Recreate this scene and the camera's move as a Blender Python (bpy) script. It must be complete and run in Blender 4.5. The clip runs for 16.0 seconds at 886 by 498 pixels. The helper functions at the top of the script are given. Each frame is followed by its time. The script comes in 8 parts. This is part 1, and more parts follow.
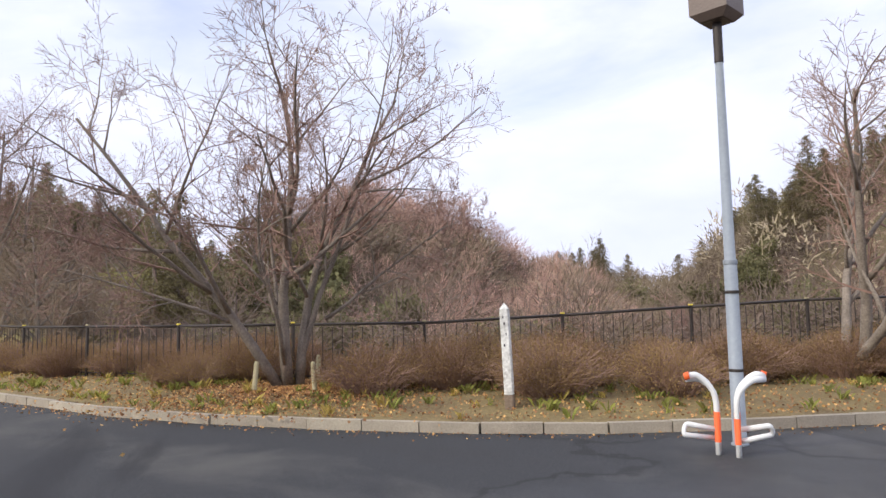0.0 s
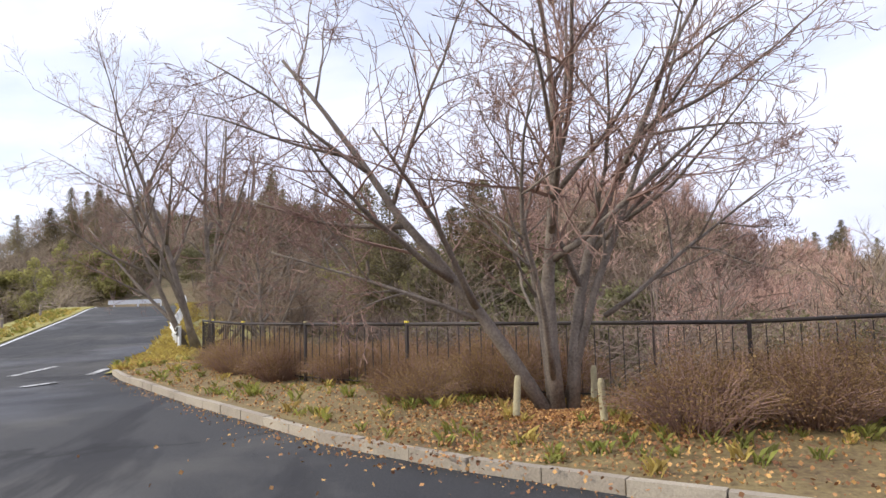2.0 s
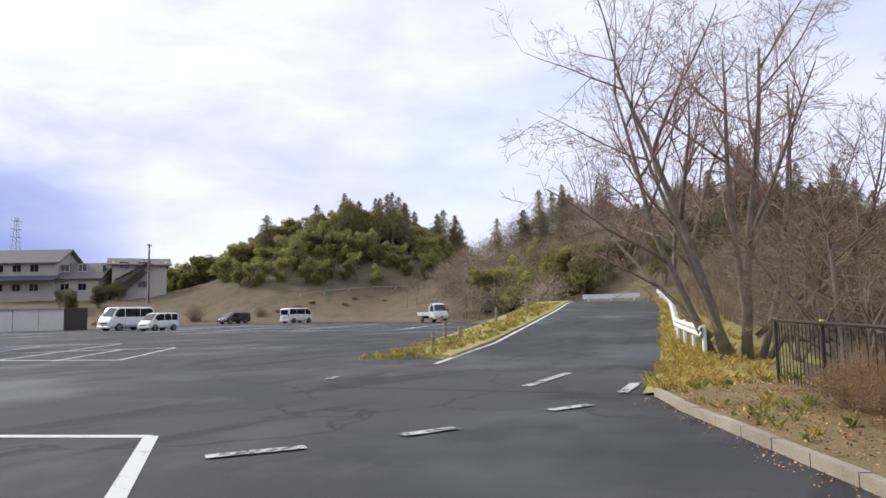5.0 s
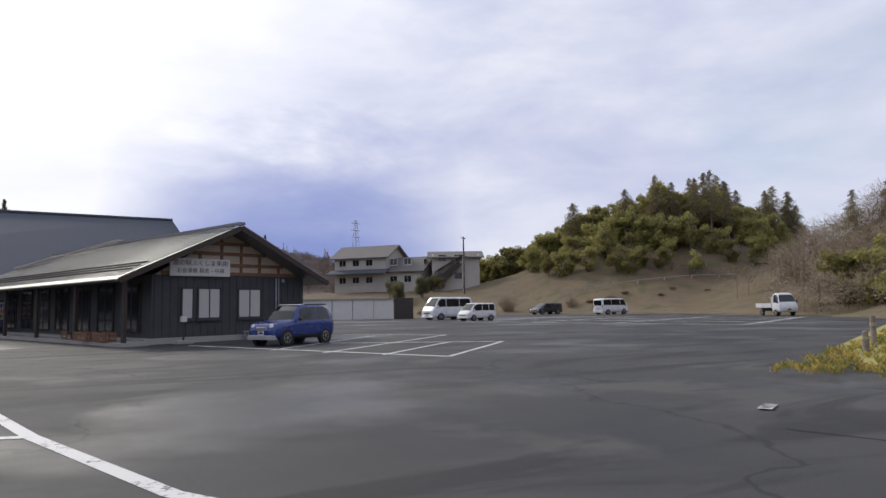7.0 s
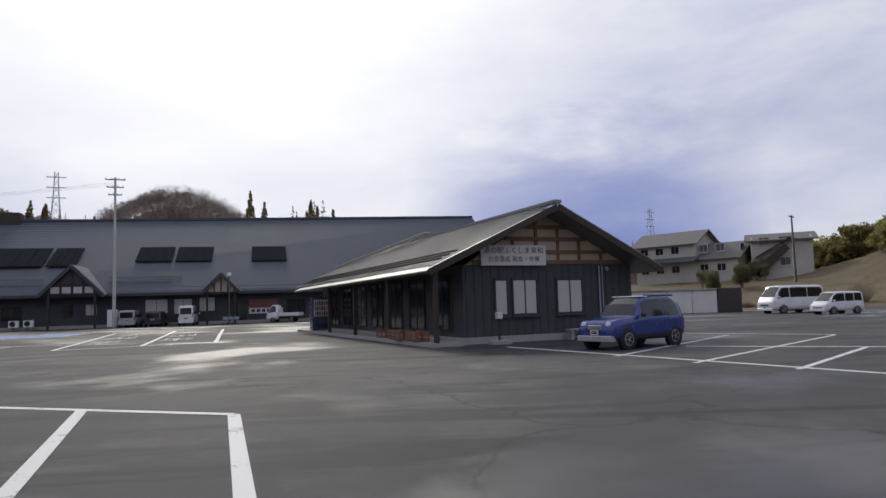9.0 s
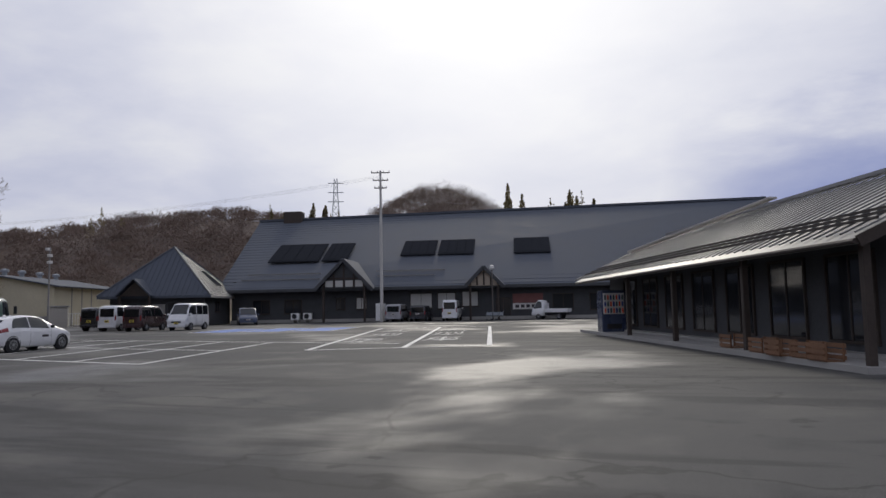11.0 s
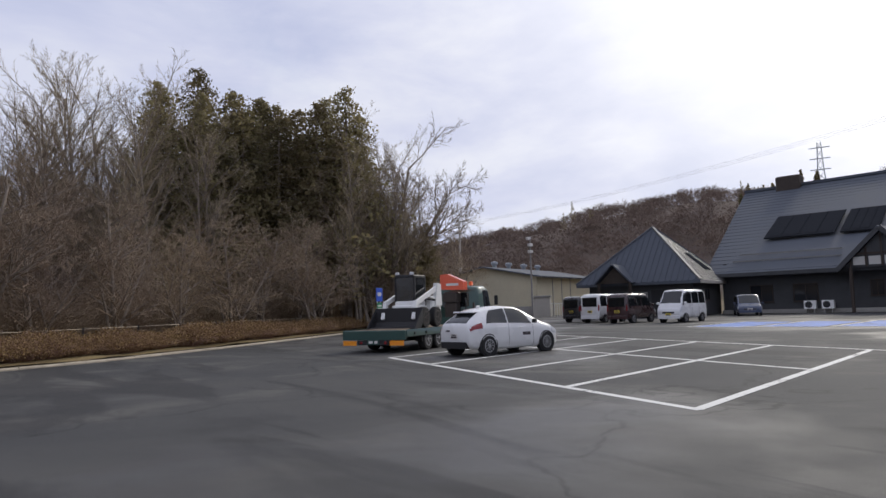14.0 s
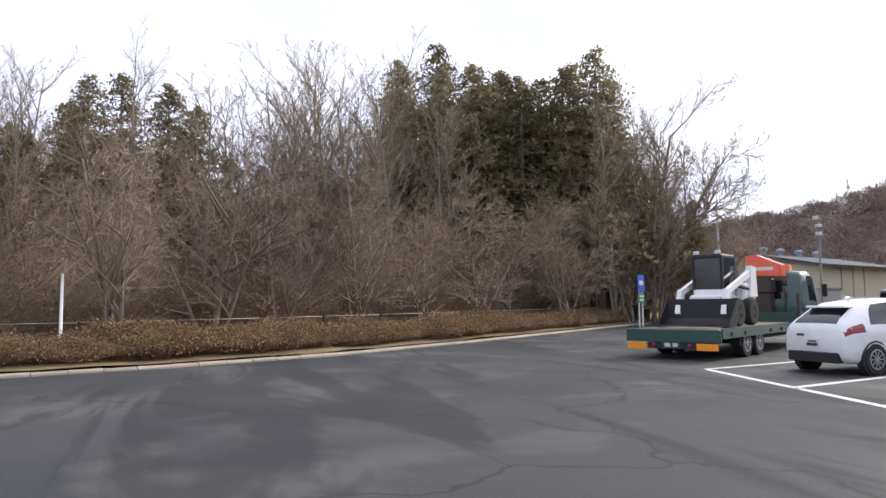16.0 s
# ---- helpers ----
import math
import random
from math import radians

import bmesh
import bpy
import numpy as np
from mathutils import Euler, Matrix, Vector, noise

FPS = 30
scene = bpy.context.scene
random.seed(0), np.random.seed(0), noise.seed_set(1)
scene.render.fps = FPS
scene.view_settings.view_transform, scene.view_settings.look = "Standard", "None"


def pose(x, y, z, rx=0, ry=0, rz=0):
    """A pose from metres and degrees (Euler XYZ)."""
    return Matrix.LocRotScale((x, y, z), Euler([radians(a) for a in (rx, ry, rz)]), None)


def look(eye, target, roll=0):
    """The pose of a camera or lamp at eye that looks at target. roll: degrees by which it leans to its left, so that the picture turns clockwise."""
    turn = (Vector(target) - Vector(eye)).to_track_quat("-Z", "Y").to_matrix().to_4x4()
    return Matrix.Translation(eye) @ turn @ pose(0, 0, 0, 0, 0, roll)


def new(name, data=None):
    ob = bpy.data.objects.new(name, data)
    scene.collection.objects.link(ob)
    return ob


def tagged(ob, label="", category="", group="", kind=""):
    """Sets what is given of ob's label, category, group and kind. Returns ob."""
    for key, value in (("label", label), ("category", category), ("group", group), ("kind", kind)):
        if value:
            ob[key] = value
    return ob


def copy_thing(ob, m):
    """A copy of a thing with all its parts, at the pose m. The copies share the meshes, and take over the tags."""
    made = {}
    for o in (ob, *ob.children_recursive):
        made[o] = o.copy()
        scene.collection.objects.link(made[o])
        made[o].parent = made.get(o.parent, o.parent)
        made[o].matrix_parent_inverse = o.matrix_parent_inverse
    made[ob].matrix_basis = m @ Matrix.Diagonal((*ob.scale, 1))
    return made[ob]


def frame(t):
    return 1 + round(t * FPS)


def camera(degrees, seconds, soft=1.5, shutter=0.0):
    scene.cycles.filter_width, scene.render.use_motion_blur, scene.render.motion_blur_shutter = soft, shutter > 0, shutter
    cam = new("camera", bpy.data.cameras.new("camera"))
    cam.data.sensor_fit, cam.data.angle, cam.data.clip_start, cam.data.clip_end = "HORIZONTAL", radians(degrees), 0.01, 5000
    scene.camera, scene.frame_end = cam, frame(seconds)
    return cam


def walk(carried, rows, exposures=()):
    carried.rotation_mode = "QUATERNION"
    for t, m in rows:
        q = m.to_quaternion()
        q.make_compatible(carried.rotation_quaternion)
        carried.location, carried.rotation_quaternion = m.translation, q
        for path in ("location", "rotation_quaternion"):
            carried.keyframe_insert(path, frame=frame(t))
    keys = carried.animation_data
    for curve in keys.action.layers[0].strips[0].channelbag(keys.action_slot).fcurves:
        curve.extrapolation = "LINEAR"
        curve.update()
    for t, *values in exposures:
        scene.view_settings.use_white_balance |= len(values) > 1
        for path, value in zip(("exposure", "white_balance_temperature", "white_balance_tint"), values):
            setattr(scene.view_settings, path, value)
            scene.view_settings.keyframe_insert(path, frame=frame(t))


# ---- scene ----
cam = camera(66.3, 16.0)
# seconds, x, y, z, yaw to the left of +y, pitch up, roll
PATH = [
    (0.0, 6.091, -35.884, 1.250, -107.67, 4.63, -1.22),
    (0.5, 6.718, -35.872, 1.250, -105.38, 4.47, -1.24),
    (1.0, 7.397, -35.810, 1.250, -100.77, 4.64, -1.39),
    (1.5, 8.134, -35.670, 1.250, -96.20, 4.58, -1.56),
    (2.0, 8.904, -35.453, 1.250, -91.24, 4.53, -1.52),
    (2.5, 9.676, -35.164, 1.250, -85.58, 4.45, -1.78),
    (3.0, 10.420, -34.781, 1.250, -79.69, 4.59, -1.55),
    (3.5, 11.141, -34.298, 1.250, -73.81, 4.82, -1.20),
    (4.0, 11.854, -33.715, 1.250, -67.36, 4.91, -1.16),
    (4.5, 12.547, -33.041, 1.250, -61.03, 4.95, -1.27),
    (7.0, 15.183, -28.306, 1.250, -29.67, 4.70, -0.87),
    (7.5, 15.418, -27.095, 1.250, -23.59, 4.57, -1.64),
    (8.0, 15.560, -25.847, 1.250, -17.04, 4.62, -1.31),
    (8.5, 15.595, -24.573, 1.250, -11.17, 4.74, -1.91),
    (9.0, 15.508, -23.225, 1.250, -5.47, 4.72, -1.71),
    (11.5, 12.360, -14.383, 1.250, 21.62, 4.91, -0.96),
    (12.0, 11.227, -12.881, 1.250, 28.19, 4.77, -0.90),
    (12.5, 9.965, -11.490, 1.250, 34.59, 4.71, -1.12),
    (13.0, 8.685, -10.358, 1.250, 40.99, 4.71, -1.25),
    (13.5, 7.460, -9.544, 1.250, 47.34, 4.78, -1.75),
    (14.0, 6.256, -8.963, 1.250, 53.34, 4.93, -1.71),
    (14.5, 5.047, -8.517, 1.250, 59.01, 4.93, -1.68),
    (15.0, 3.916, -8.208, 1.250, 64.42, 4.90, -1.43),
    (15.5, 2.805, -7.985, 1.250, 69.21, 4.68, -1.44),
    (16.0, 1.585, -7.752, 1.250, 72.70, 4.54, -0.66),
]


def aim(x, y, z, yaw, pitch, roll):
    """A camera pose: yaw to the left of +y, pitch up, roll, in degrees."""
    m = Matrix.Rotation(radians(yaw), 4, "Z") @ Matrix.Rotation(radians(90 + pitch), 4, "X")
    return Matrix.Translation((x, y, z)) @ m @ Matrix.Rotation(radians(roll), 4, "Z")


EXPOSURES = [(0.0, 0.58), (2.0, 0.64), (4.5, 0.50), (7.0, 0.0), (9.0, -0.22), (11.5, -0.38), (13.5, -0.16), (14.5, 0.14), (15.0, 0.32), (16.0, 0.80)]
walk(cam, [(t, aim(*row)) for t, *row in PATH], EXPOSURES)

# ---- world and sun ----
SUN_YAW, SUN_UP = 12.0, 33.0
SUN_WAY = Vector((-math.sin(radians(SUN_YAW)) * math.cos(radians(SUN_UP)), math.cos(radians(SUN_YAW)) * math.cos(radians(SUN_UP)), math.sin(radians(SUN_UP))))


def link(nt, a, b):
    nt.links.new(a, b)


def ramp_node(nt, fac, stops):
    n = nt.nodes.new("ShaderNodeValToRGB")
    while len(n.color_ramp.elements) < len(stops):
        n.color_ramp.elements.new(0.5)
    for e, (at, c) in zip(n.color_ramp.elements, stops):
        e.position, e.color = at, (*c, 1)
    link(nt, fac, n.inputs["Fac"])
    return n.outputs["Color"]


def noise_node(nt, vec, scale, detail=4.0, rough=0.55, distort=0.0):
    n = nt.nodes.new("ShaderNodeTexNoise")
    n.inputs["Scale"].default_value, n.inputs["Detail"].default_value = scale, detail
    n.inputs["Roughness"].default_value, n.inputs["Distortion"].default_value = rough, distort
    if vec is not None:
        link(nt, vec, n.inputs["Vector"])
    return n.outputs["Fac"]


def mix_col(nt, fac, a, b, how="MIX"):
    n = nt.nodes.new("ShaderNodeMix")
    n.data_type, n.blend_type = "RGBA", how
    for v, i in ((fac, 0), (a, 6), (b, 7)):
        if isinstance(v, (int, float)):
            n.inputs[i].default_value = v
        elif isinstance(v, tuple):
            n.inputs[i].default_value = (*v, 1)
        else:
            link(nt, v, n.inputs[i])
    return n.outputs[2]


def math_node(nt, op, a, b=0.0, clamp=False):
    n = nt.nodes.new("ShaderNodeMath")
    n.operation, n.use_clamp = op, clamp
    for v, i in ((a, 0), (b, 1)):
        if isinstance(v, (int, float)):
            n.inputs[i].default_value = v
        else:
            link(nt, v, n.inputs[i])
    return n.outputs[0]


def ramp_value(nt, fac, a, b):
    n = nt.nodes.new("ShaderNodeMapRange")
    n.inputs["From Min"].default_value, n.inputs["From Max"].default_value = a, b
    link(nt, fac, n.inputs["Value"])
    return n.outputs["Result"]


world = bpy.data.worlds.new("world")
scene.world = world
world.use_nodes = True
nt = world.node_tree
back, out = nt.nodes["Background"], nt.nodes["World Output"]
sky = nt.nodes.new("ShaderNodeTexSky")
sky.sky_type, sky.sun_disc = "NISHITA", False
sky.sun_elevation, sky.sun_rotation = radians(SUN_UP), radians(-SUN_YAW)
link(nt, sky.outputs["Color"], back.inputs["Color"])
back.inputs["Strength"].default_value = 0.13
coord = nt.nodes.new("ShaderNodeTexCoord")
stretch = nt.nodes.new("ShaderNodeMapping")
stretch.inputs["Scale"].default_value = (1.0, 1.0, 2.6)
link(nt, coord.outputs["Generated"], stretch.inputs["Vector"])
wide = noise_node(nt, stretch.outputs["Vector"], 1.7, 7.0, 0.55, 0.4)
fine = noise_node(nt, stretch.outputs["Vector"], 4.0, 8.0, 0.55, 0.2)
toward = nt.nodes.new("ShaderNodeVectorMath")
toward.operation = "DOT_PRODUCT"
link(nt, coord.outputs["Generated"], toward.inputs[0])
toward.inputs[1].default_value = SUN_WAY
glow = math_node(nt, "POWER", math_node(nt, "MAXIMUM", toward.outputs["Value"], 0.0), 9.0)
shade = ramp_node(nt, fine, [(0.30, (0.57, 0.62, 0.85)), (0.46, (0.70, 0.735, 0.93)), (0.62, (0.85, 0.875, 1.0))])
shade = mix_col(nt, ramp_value(nt, toward.outputs["Value"], 0.25, 0.75), mix_col(nt, 0.35, (0.70, 0.735, 0.93), shade), shade)
flat_way = nt.nodes.new("ShaderNodeVectorMath")
flat_way.operation = "MULTIPLY"
link(nt, coord.outputs["Generated"], flat_way.inputs[0])
flat_way.inputs[1].default_value = (1, 1, 0)
level = nt.nodes.new("ShaderNodeVectorMath")
level.operation = "NORMALIZE"
link(nt, flat_way.outputs[0], level.inputs[0])
gap_way = nt.nodes.new("ShaderNodeVectorMath")
gap_way.operation = "DOT_PRODUCT"
link(nt, level.outputs[0], gap_way.inputs[0])
gap_way.inputs[1].default_value = (0.292, 0.956, 0.0)
height = nt.nodes.new("ShaderNodeSeparateXYZ")
link(nt, coord.outputs["Generated"], height.inputs[0])
ragged = math_node(nt, "MULTIPLY", math_node(nt, "SUBTRACT", fine, 0.5), 0.22)
across_gap = ramp_value(nt, math_node(nt, "ADD", gap_way.outputs["Value"], math_node(nt, "MULTIPLY", ragged, 0.06)), 0.968, 0.9985)
below_gap = ramp_value(nt, math_node(nt, "ADD", height.outputs["Z"], ragged), 0.26, 0.10)
blue_gap = math_node(nt, "MULTIPLY", across_gap, below_gap, True)
shade = mix_col(nt, blue_gap, shade, (0.24, 0.31, 0.68))
bright = mix_col(nt, math_node(nt, "MULTIPLY", glow, 0.9, True), shade, (1.7, 1.68, 1.65))
bright = mix_col(nt, math_node(nt, "MULTIPLY", blue_gap, 0.75), bright, (0.26, 0.33, 0.68))
cloud = nt.nodes.new("ShaderNodeBackground")
link(nt, bright, cloud.inputs["Color"])
cloud.inputs["Strength"].default_value = 0.9
cover = ramp_node(nt, math_node(nt, "ADD", wide, math_node(nt, "MULTIPLY", glow, 0.25)), [(0.28, (0.55, 0.55, 0.55)), (0.46, (1, 1, 1))])
both = nt.nodes.new("ShaderNodeMixShader")
link(nt, cover, both.inputs[0])
link(nt, back.outputs[0], both.inputs[1])
link(nt, cloud.outputs[0], both.inputs[2])
link(nt, both.outputs[0], out.inputs["Surface"])

sun = new("sun", bpy.data.lights.new("sun", "SUN"))
sun.data.energy, sun.data.angle, sun.data.color = 1.8, radians(10), (1.0, 0.93, 0.82)
sun.matrix_world = look(SUN_WAY * 300, (0, 0, 0))


# ---- materials ----
def material(name, colour, rough=0.8, metal=0.0, vary=0.25, scale=3.0, fine=40.0, bump=0.15, random_obj=0.0, island=0.0, tint=None, spec=0.4, coat=0.0, object_space=False, thin=0.0):
    """A surface of one base colour with broad blotches, fine grain and relief. Colours may shift per object or per island."""
    m = bpy.data.materials.new(name)
    m.use_nodes = True
    nt = m.node_tree
    b = nt.nodes["Principled BSDF"]
    geo = nt.nodes.new("ShaderNodeNewGeometry")
    vec = geo.outputs["Position"]
    if object_space:
        tc = nt.nodes.new("ShaderNodeTexCoord")
        vec = tc.outputs["Object"]
    big, small = noise_node(nt, vec, scale, 5.0), noise_node(nt, vec, fine, 4.0)
    dark = tuple(c * (1 - vary) for c in colour)
    light = tuple(min(1, c * (1 + vary)) for c in (tint or colour))
    col = mix_col(nt, ramp_value(nt, big, 0.3, 0.7), dark, light)
    col = mix_col(nt, 0.55, col, mix_col(nt, ramp_value(nt, small, 0.25, 0.75), dark, light))
    if random_obj:
        info = nt.nodes.new("ShaderNodeObjectInfo")
        col = shift(nt, col, info.outputs["Random"], random_obj)
    if island:
        col = shift(nt, col, geo.outputs["Random Per Island"], island)
    link(nt, col, b.inputs["Base Color"])
    b.inputs["Metallic"].default_value = metal
    b.inputs["Specular IOR Level"].default_value = spec
    b.inputs["Coat Weight"].default_value = coat
    r = math_node(nt, "ADD", math_node(nt, "MULTIPLY", math_node(nt, "SUBTRACT", big, 0.5), 0.25), rough, True)
    link(nt, r, b.inputs["Roughness"])
    if bump:
        bp = nt.nodes.new("ShaderNodeBump")
        bp.inputs["Strength"].default_value, bp.inputs["Distance"].default_value = bump, 0.02
        link(nt, small, bp.inputs["Height"])
        link(nt, bp.outputs["Normal"], b.inputs["Normal"])
    if thin:
        b.inputs["Subsurface Weight"].default_value = 0.0
        tr = nt.nodes.new("ShaderNodeBsdfTranslucent")
        link(nt, col, tr.inputs["Color"])
        mx = nt.nodes.new("ShaderNodeMixShader")
        mx.inputs[0].default_value = thin
        link(nt, b.outputs[0], mx.inputs[1])
        link(nt, tr.outputs[0], mx.inputs[2])
        link(nt, mx.outputs[0], nt.nodes["Material Output"].inputs["Surface"])
    return m


def shift(nt, col, rnd, amount):
    n = nt.nodes.new("ShaderNodeHueSaturation")
    link(nt, col, n.inputs["Color"])
    link(nt, math_node(nt, "ADD", math_node(nt, "MULTIPLY", rnd, 2 * amount), 1 - amount), n.inputs["Value"])
    link(nt, math_node(nt, "ADD", math_node(nt, "MULTIPLY", rnd, 0.06 * amount), 0.5 - 0.03 * amount), n.inputs["Hue"])
    return n.outputs["Color"]


def glass(name, colour=(0.02, 0.025, 0.03), rough=0.05):
    m = bpy.data.materials.new(name)
    m.use_nodes = True
    b = m.node_tree.nodes["Principled BSDF"]
    b.inputs["Base Color"].default_value = (*colour, 1)
    b.inputs["Roughness"].default_value = rough
    b.inputs["Specular IOR Level"].default_value = 0.6
    return m


def asphalt_material():
    """Worn asphalt: broad pale repairs, dark tyre-polished lanes, streaks painted for tyre marks and tree shadows, damp
    smooth patches, stone grain and fine cracks.
    """
    m = bpy.data.materials.new("asphalt")
    m.use_nodes = True
    nt = m.node_tree
    b = nt.nodes["Principled BSDF"]
    vec = nt.nodes.new("ShaderNodeNewGeometry").outputs["Position"]
    broad = noise_node(nt, vec, 0.10, 5.0, 0.6, 0.3)
    mid = noise_node(nt, vec, 0.33, 6.0, 0.6, 0.3)
    grain = noise_node(nt, vec, 55.0, 3.0, 0.7)
    col = mix_col(nt, ramp_value(nt, broad, 0.42, 0.58), (0.032, 0.033, 0.036), (0.056, 0.055, 0.054))
    col = mix_col(nt, ramp_value(nt, mid, 0.52, 0.62), col, (0.080, 0.077, 0.072))
    col = mix_col(nt, ramp_value(nt, mid, 0.40, 0.33), col, (0.030, 0.030, 0.032))
    col = mix_col(nt, math_node(nt, "MULTIPLY", ramp_value(nt, grain, 0.45, 0.75), 0.5), col, (0.13, 0.13, 0.125))
    # dark streaks in the colour: tyre marks, and shadows and reflections of trees
    turn = nt.nodes.new("ShaderNodeMapping")
    turn.inputs["Rotation"].default_value = (0, 0, radians(-35))
    turn.inputs["Scale"].default_value = (0.10, 0.55, 1.0)
    link(nt, vec, turn.inputs["Vector"])
    streak = ramp_value(nt, noise_node(nt, turn.outputs["Vector"], 1.0, 5.0, 0.6, 1.2), 0.53, 0.60)
    col = mix_col(nt, math_node(nt, "MULTIPLY", streak, 0.7, True), col, (0.022, 0.022, 0.024))
    crack = nt.nodes.new("ShaderNodeTexVoronoi")
    crack.feature = "DISTANCE_TO_EDGE"
    crack.inputs["Scale"].default_value = 0.13
    bend = nt.nodes.new("ShaderNodeVectorMath")
    bend.operation = "ADD"
    wob = nt.nodes.new("ShaderNodeTexNoise")
    wob.inputs["Scale"].default_value, wob.inputs["Detail"].default_value = 0.5, 6.0
    link(nt, vec, wob.inputs["Vector"])
    grow_wob = nt.nodes.new("ShaderNodeVectorMath")
    grow_wob.operation = "SCALE"
    grow_wob.inputs["Scale"].default_value = 3.0
    link(nt, wob.outputs["Color"], grow_wob.inputs[0])
    link(nt, vec, bend.inputs[0])
    link(nt, grow_wob.outputs[0], bend.inputs[1])
    link(nt, bend.outputs[0], crack.inputs["Vector"])
    line = ramp_value(nt, crack.outputs["Distance"], 0.006, 0.002)
    col = mix_col(nt, math_node(nt, "MULTIPLY", line, 0.6), col, (0.015, 0.015, 0.015))
    link(nt, col, b.inputs["Base Color"])
    sep = nt.nodes.new("ShaderNodeSeparateXYZ")
    link(nt, vec, sep.inputs[0])
    wetter = ramp_value(nt, sep.outputs["Y"], 2.0, 18.0)
    damp = ramp_value(nt, math_node(nt, "ADD", noise_node(nt, vec, 0.13, 5.0, 0.55, 0.2), math_node(nt, "MULTIPLY", wetter, 0.07)), 0.54, 0.64)
    link(nt, math_node(nt, "SUBTRACT", math_node(nt, "ADD", 0.70, math_node(nt, "MULTIPLY", grain, 0.2)), math_node(nt, "MULTIPLY", damp, 0.34)), b.inputs["Roughness"])
    b.inputs["Specular IOR Level"].default_value = 0.3
    bp = nt.nodes.new("ShaderNodeBump")
    bp.inputs["Strength"].default_value, bp.inputs["Distance"].default_value = 0.5, 0.01
    link(nt, grain, bp.inputs["Height"])
    link(nt, bp.outputs["Normal"], b.inputs["Normal"])
    return m


def line_paint_material(name, colour, wear):
    """Road paint, worn through to the asphalt in specks and streaks."""
    m = bpy.data.materials.new(name)
    m.use_nodes = True
    nt = m.node_tree
    b = nt.nodes["Principled BSDF"]
    vec = nt.nodes.new("ShaderNodeNewGeometry").outputs["Position"]
    worn = math_node(nt, "ADD", math_node(nt, "MULTIPLY", noise_node(nt, vec, 1.3, 5.0), 0.5), math_node(nt, "MULTIPLY", noise_node(nt, vec, 14.0, 6.0, 0.7), 0.5))
    col = mix_col(nt, ramp_value(nt, worn, wear + 0.05, wear - 0.02), colour, (0.07, 0.07, 0.07))
    link(nt, col, b.inputs["Base Color"])
    b.inputs["Roughness"].default_value = 0.7
    return m


def ground_material():
    """Dead grass, bare earth and leaf mould."""
    m = bpy.data.materials.new("winter_ground")
    m.use_nodes = True
    nt = m.node_tree
    b = nt.nodes["Principled BSDF"]
    vec = nt.nodes.new("ShaderNodeNewGeometry").outputs["Position"]
    a, c, d = noise_node(nt, vec, 0.05, 5.0, 0.6, 0.5), noise_node(nt, vec, 0.6, 6.0, 0.65), noise_node(nt, vec, 9.0, 5.0, 0.7)
    col = mix_col(nt, ramp_value(nt, a, 0.4, 0.6), (0.16, 0.115, 0.065), (0.20, 0.155, 0.085))
    col = mix_col(nt, ramp_value(nt, c, 0.48, 0.66), col, (0.10, 0.10, 0.045))
    col = mix_col(nt, math_node(nt, "MULTIPLY", ramp_value(nt, d, 0.4, 0.7), 0.6), col, (0.085, 0.06, 0.04))
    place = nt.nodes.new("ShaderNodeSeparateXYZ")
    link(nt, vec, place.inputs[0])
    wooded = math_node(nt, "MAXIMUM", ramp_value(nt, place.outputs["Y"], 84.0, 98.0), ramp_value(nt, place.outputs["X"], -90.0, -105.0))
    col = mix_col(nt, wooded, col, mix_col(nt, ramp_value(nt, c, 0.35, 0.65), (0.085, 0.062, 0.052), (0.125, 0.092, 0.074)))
    link(nt, col, b.inputs["Base Color"])
    b.inputs["Roughness"].default_value = 0.95
    bp = nt.nodes.new("ShaderNodeBump")
    bp.inputs["Strength"].default_value, bp.inputs["Distance"].default_value = 0.8, 0.08
    link(nt, d, bp.inputs["Height"])
    link(nt, bp.outputs["Normal"], b.inputs["Normal"])
    return m


ASPHALT = asphalt_material()
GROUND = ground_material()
LINE = line_paint_material("white_line_paint", (0.62, 0.62, 0.60), 0.40)
LINE_WORN = line_paint_material("worn_line_paint", (0.55, 0.55, 0.53), 0.47)
LINE_BLUE = line_paint_material("blue_line_paint", (0.10, 0.19, 0.50), 0.42)
KERB = material("kerb_concrete", (0.37, 0.32, 0.25), 0.9, vary=0.3, scale=2.5, fine=60, bump=0.4, random_obj=0.12)
CONCRETE = material("concrete", (0.33, 0.32, 0.30), 0.85, vary=0.2, scale=1.2, fine=50, bump=0.25)
LITTER = material("leaf_litter", (0.190, 0.115, 0.066), 0.95, vary=0.5, scale=1.6, fine=26, bump=0.9, tint=(0.21, 0.165, 0.07))
LEAF = material("fallen_leaves", (0.34, 0.135, 0.06), 0.9, vary=0.4, scale=1.6, fine=30, bump=0.0, island=0.6, tint=(0.42, 0.24, 0.10))
GRASS = material("yellow_green_grass", (0.16, 0.21, 0.045), 0.8, vary=0.3, scale=0.8, fine=12, bump=0.0, island=0.4, tint=(0.30, 0.28, 0.065), thin=0.3)
STRAW = material("dry_yellow_grass", (0.46, 0.35, 0.10), 0.85, vary=0.3, scale=0.8, fine=12, bump=0.0, island=0.35, thin=0.3)
BARK = material("grey_brown_bark", (0.17, 0.13, 0.10), 0.9, vary=0.45, scale=5.0, fine=45, bump=0.7, tint=(0.26, 0.22, 0.18))
TWIG = material("reddish_twigs", (0.30, 0.19, 0.15), 0.85, vary=0.3, scale=1.0, fine=10, bump=0.0, island=0.25)
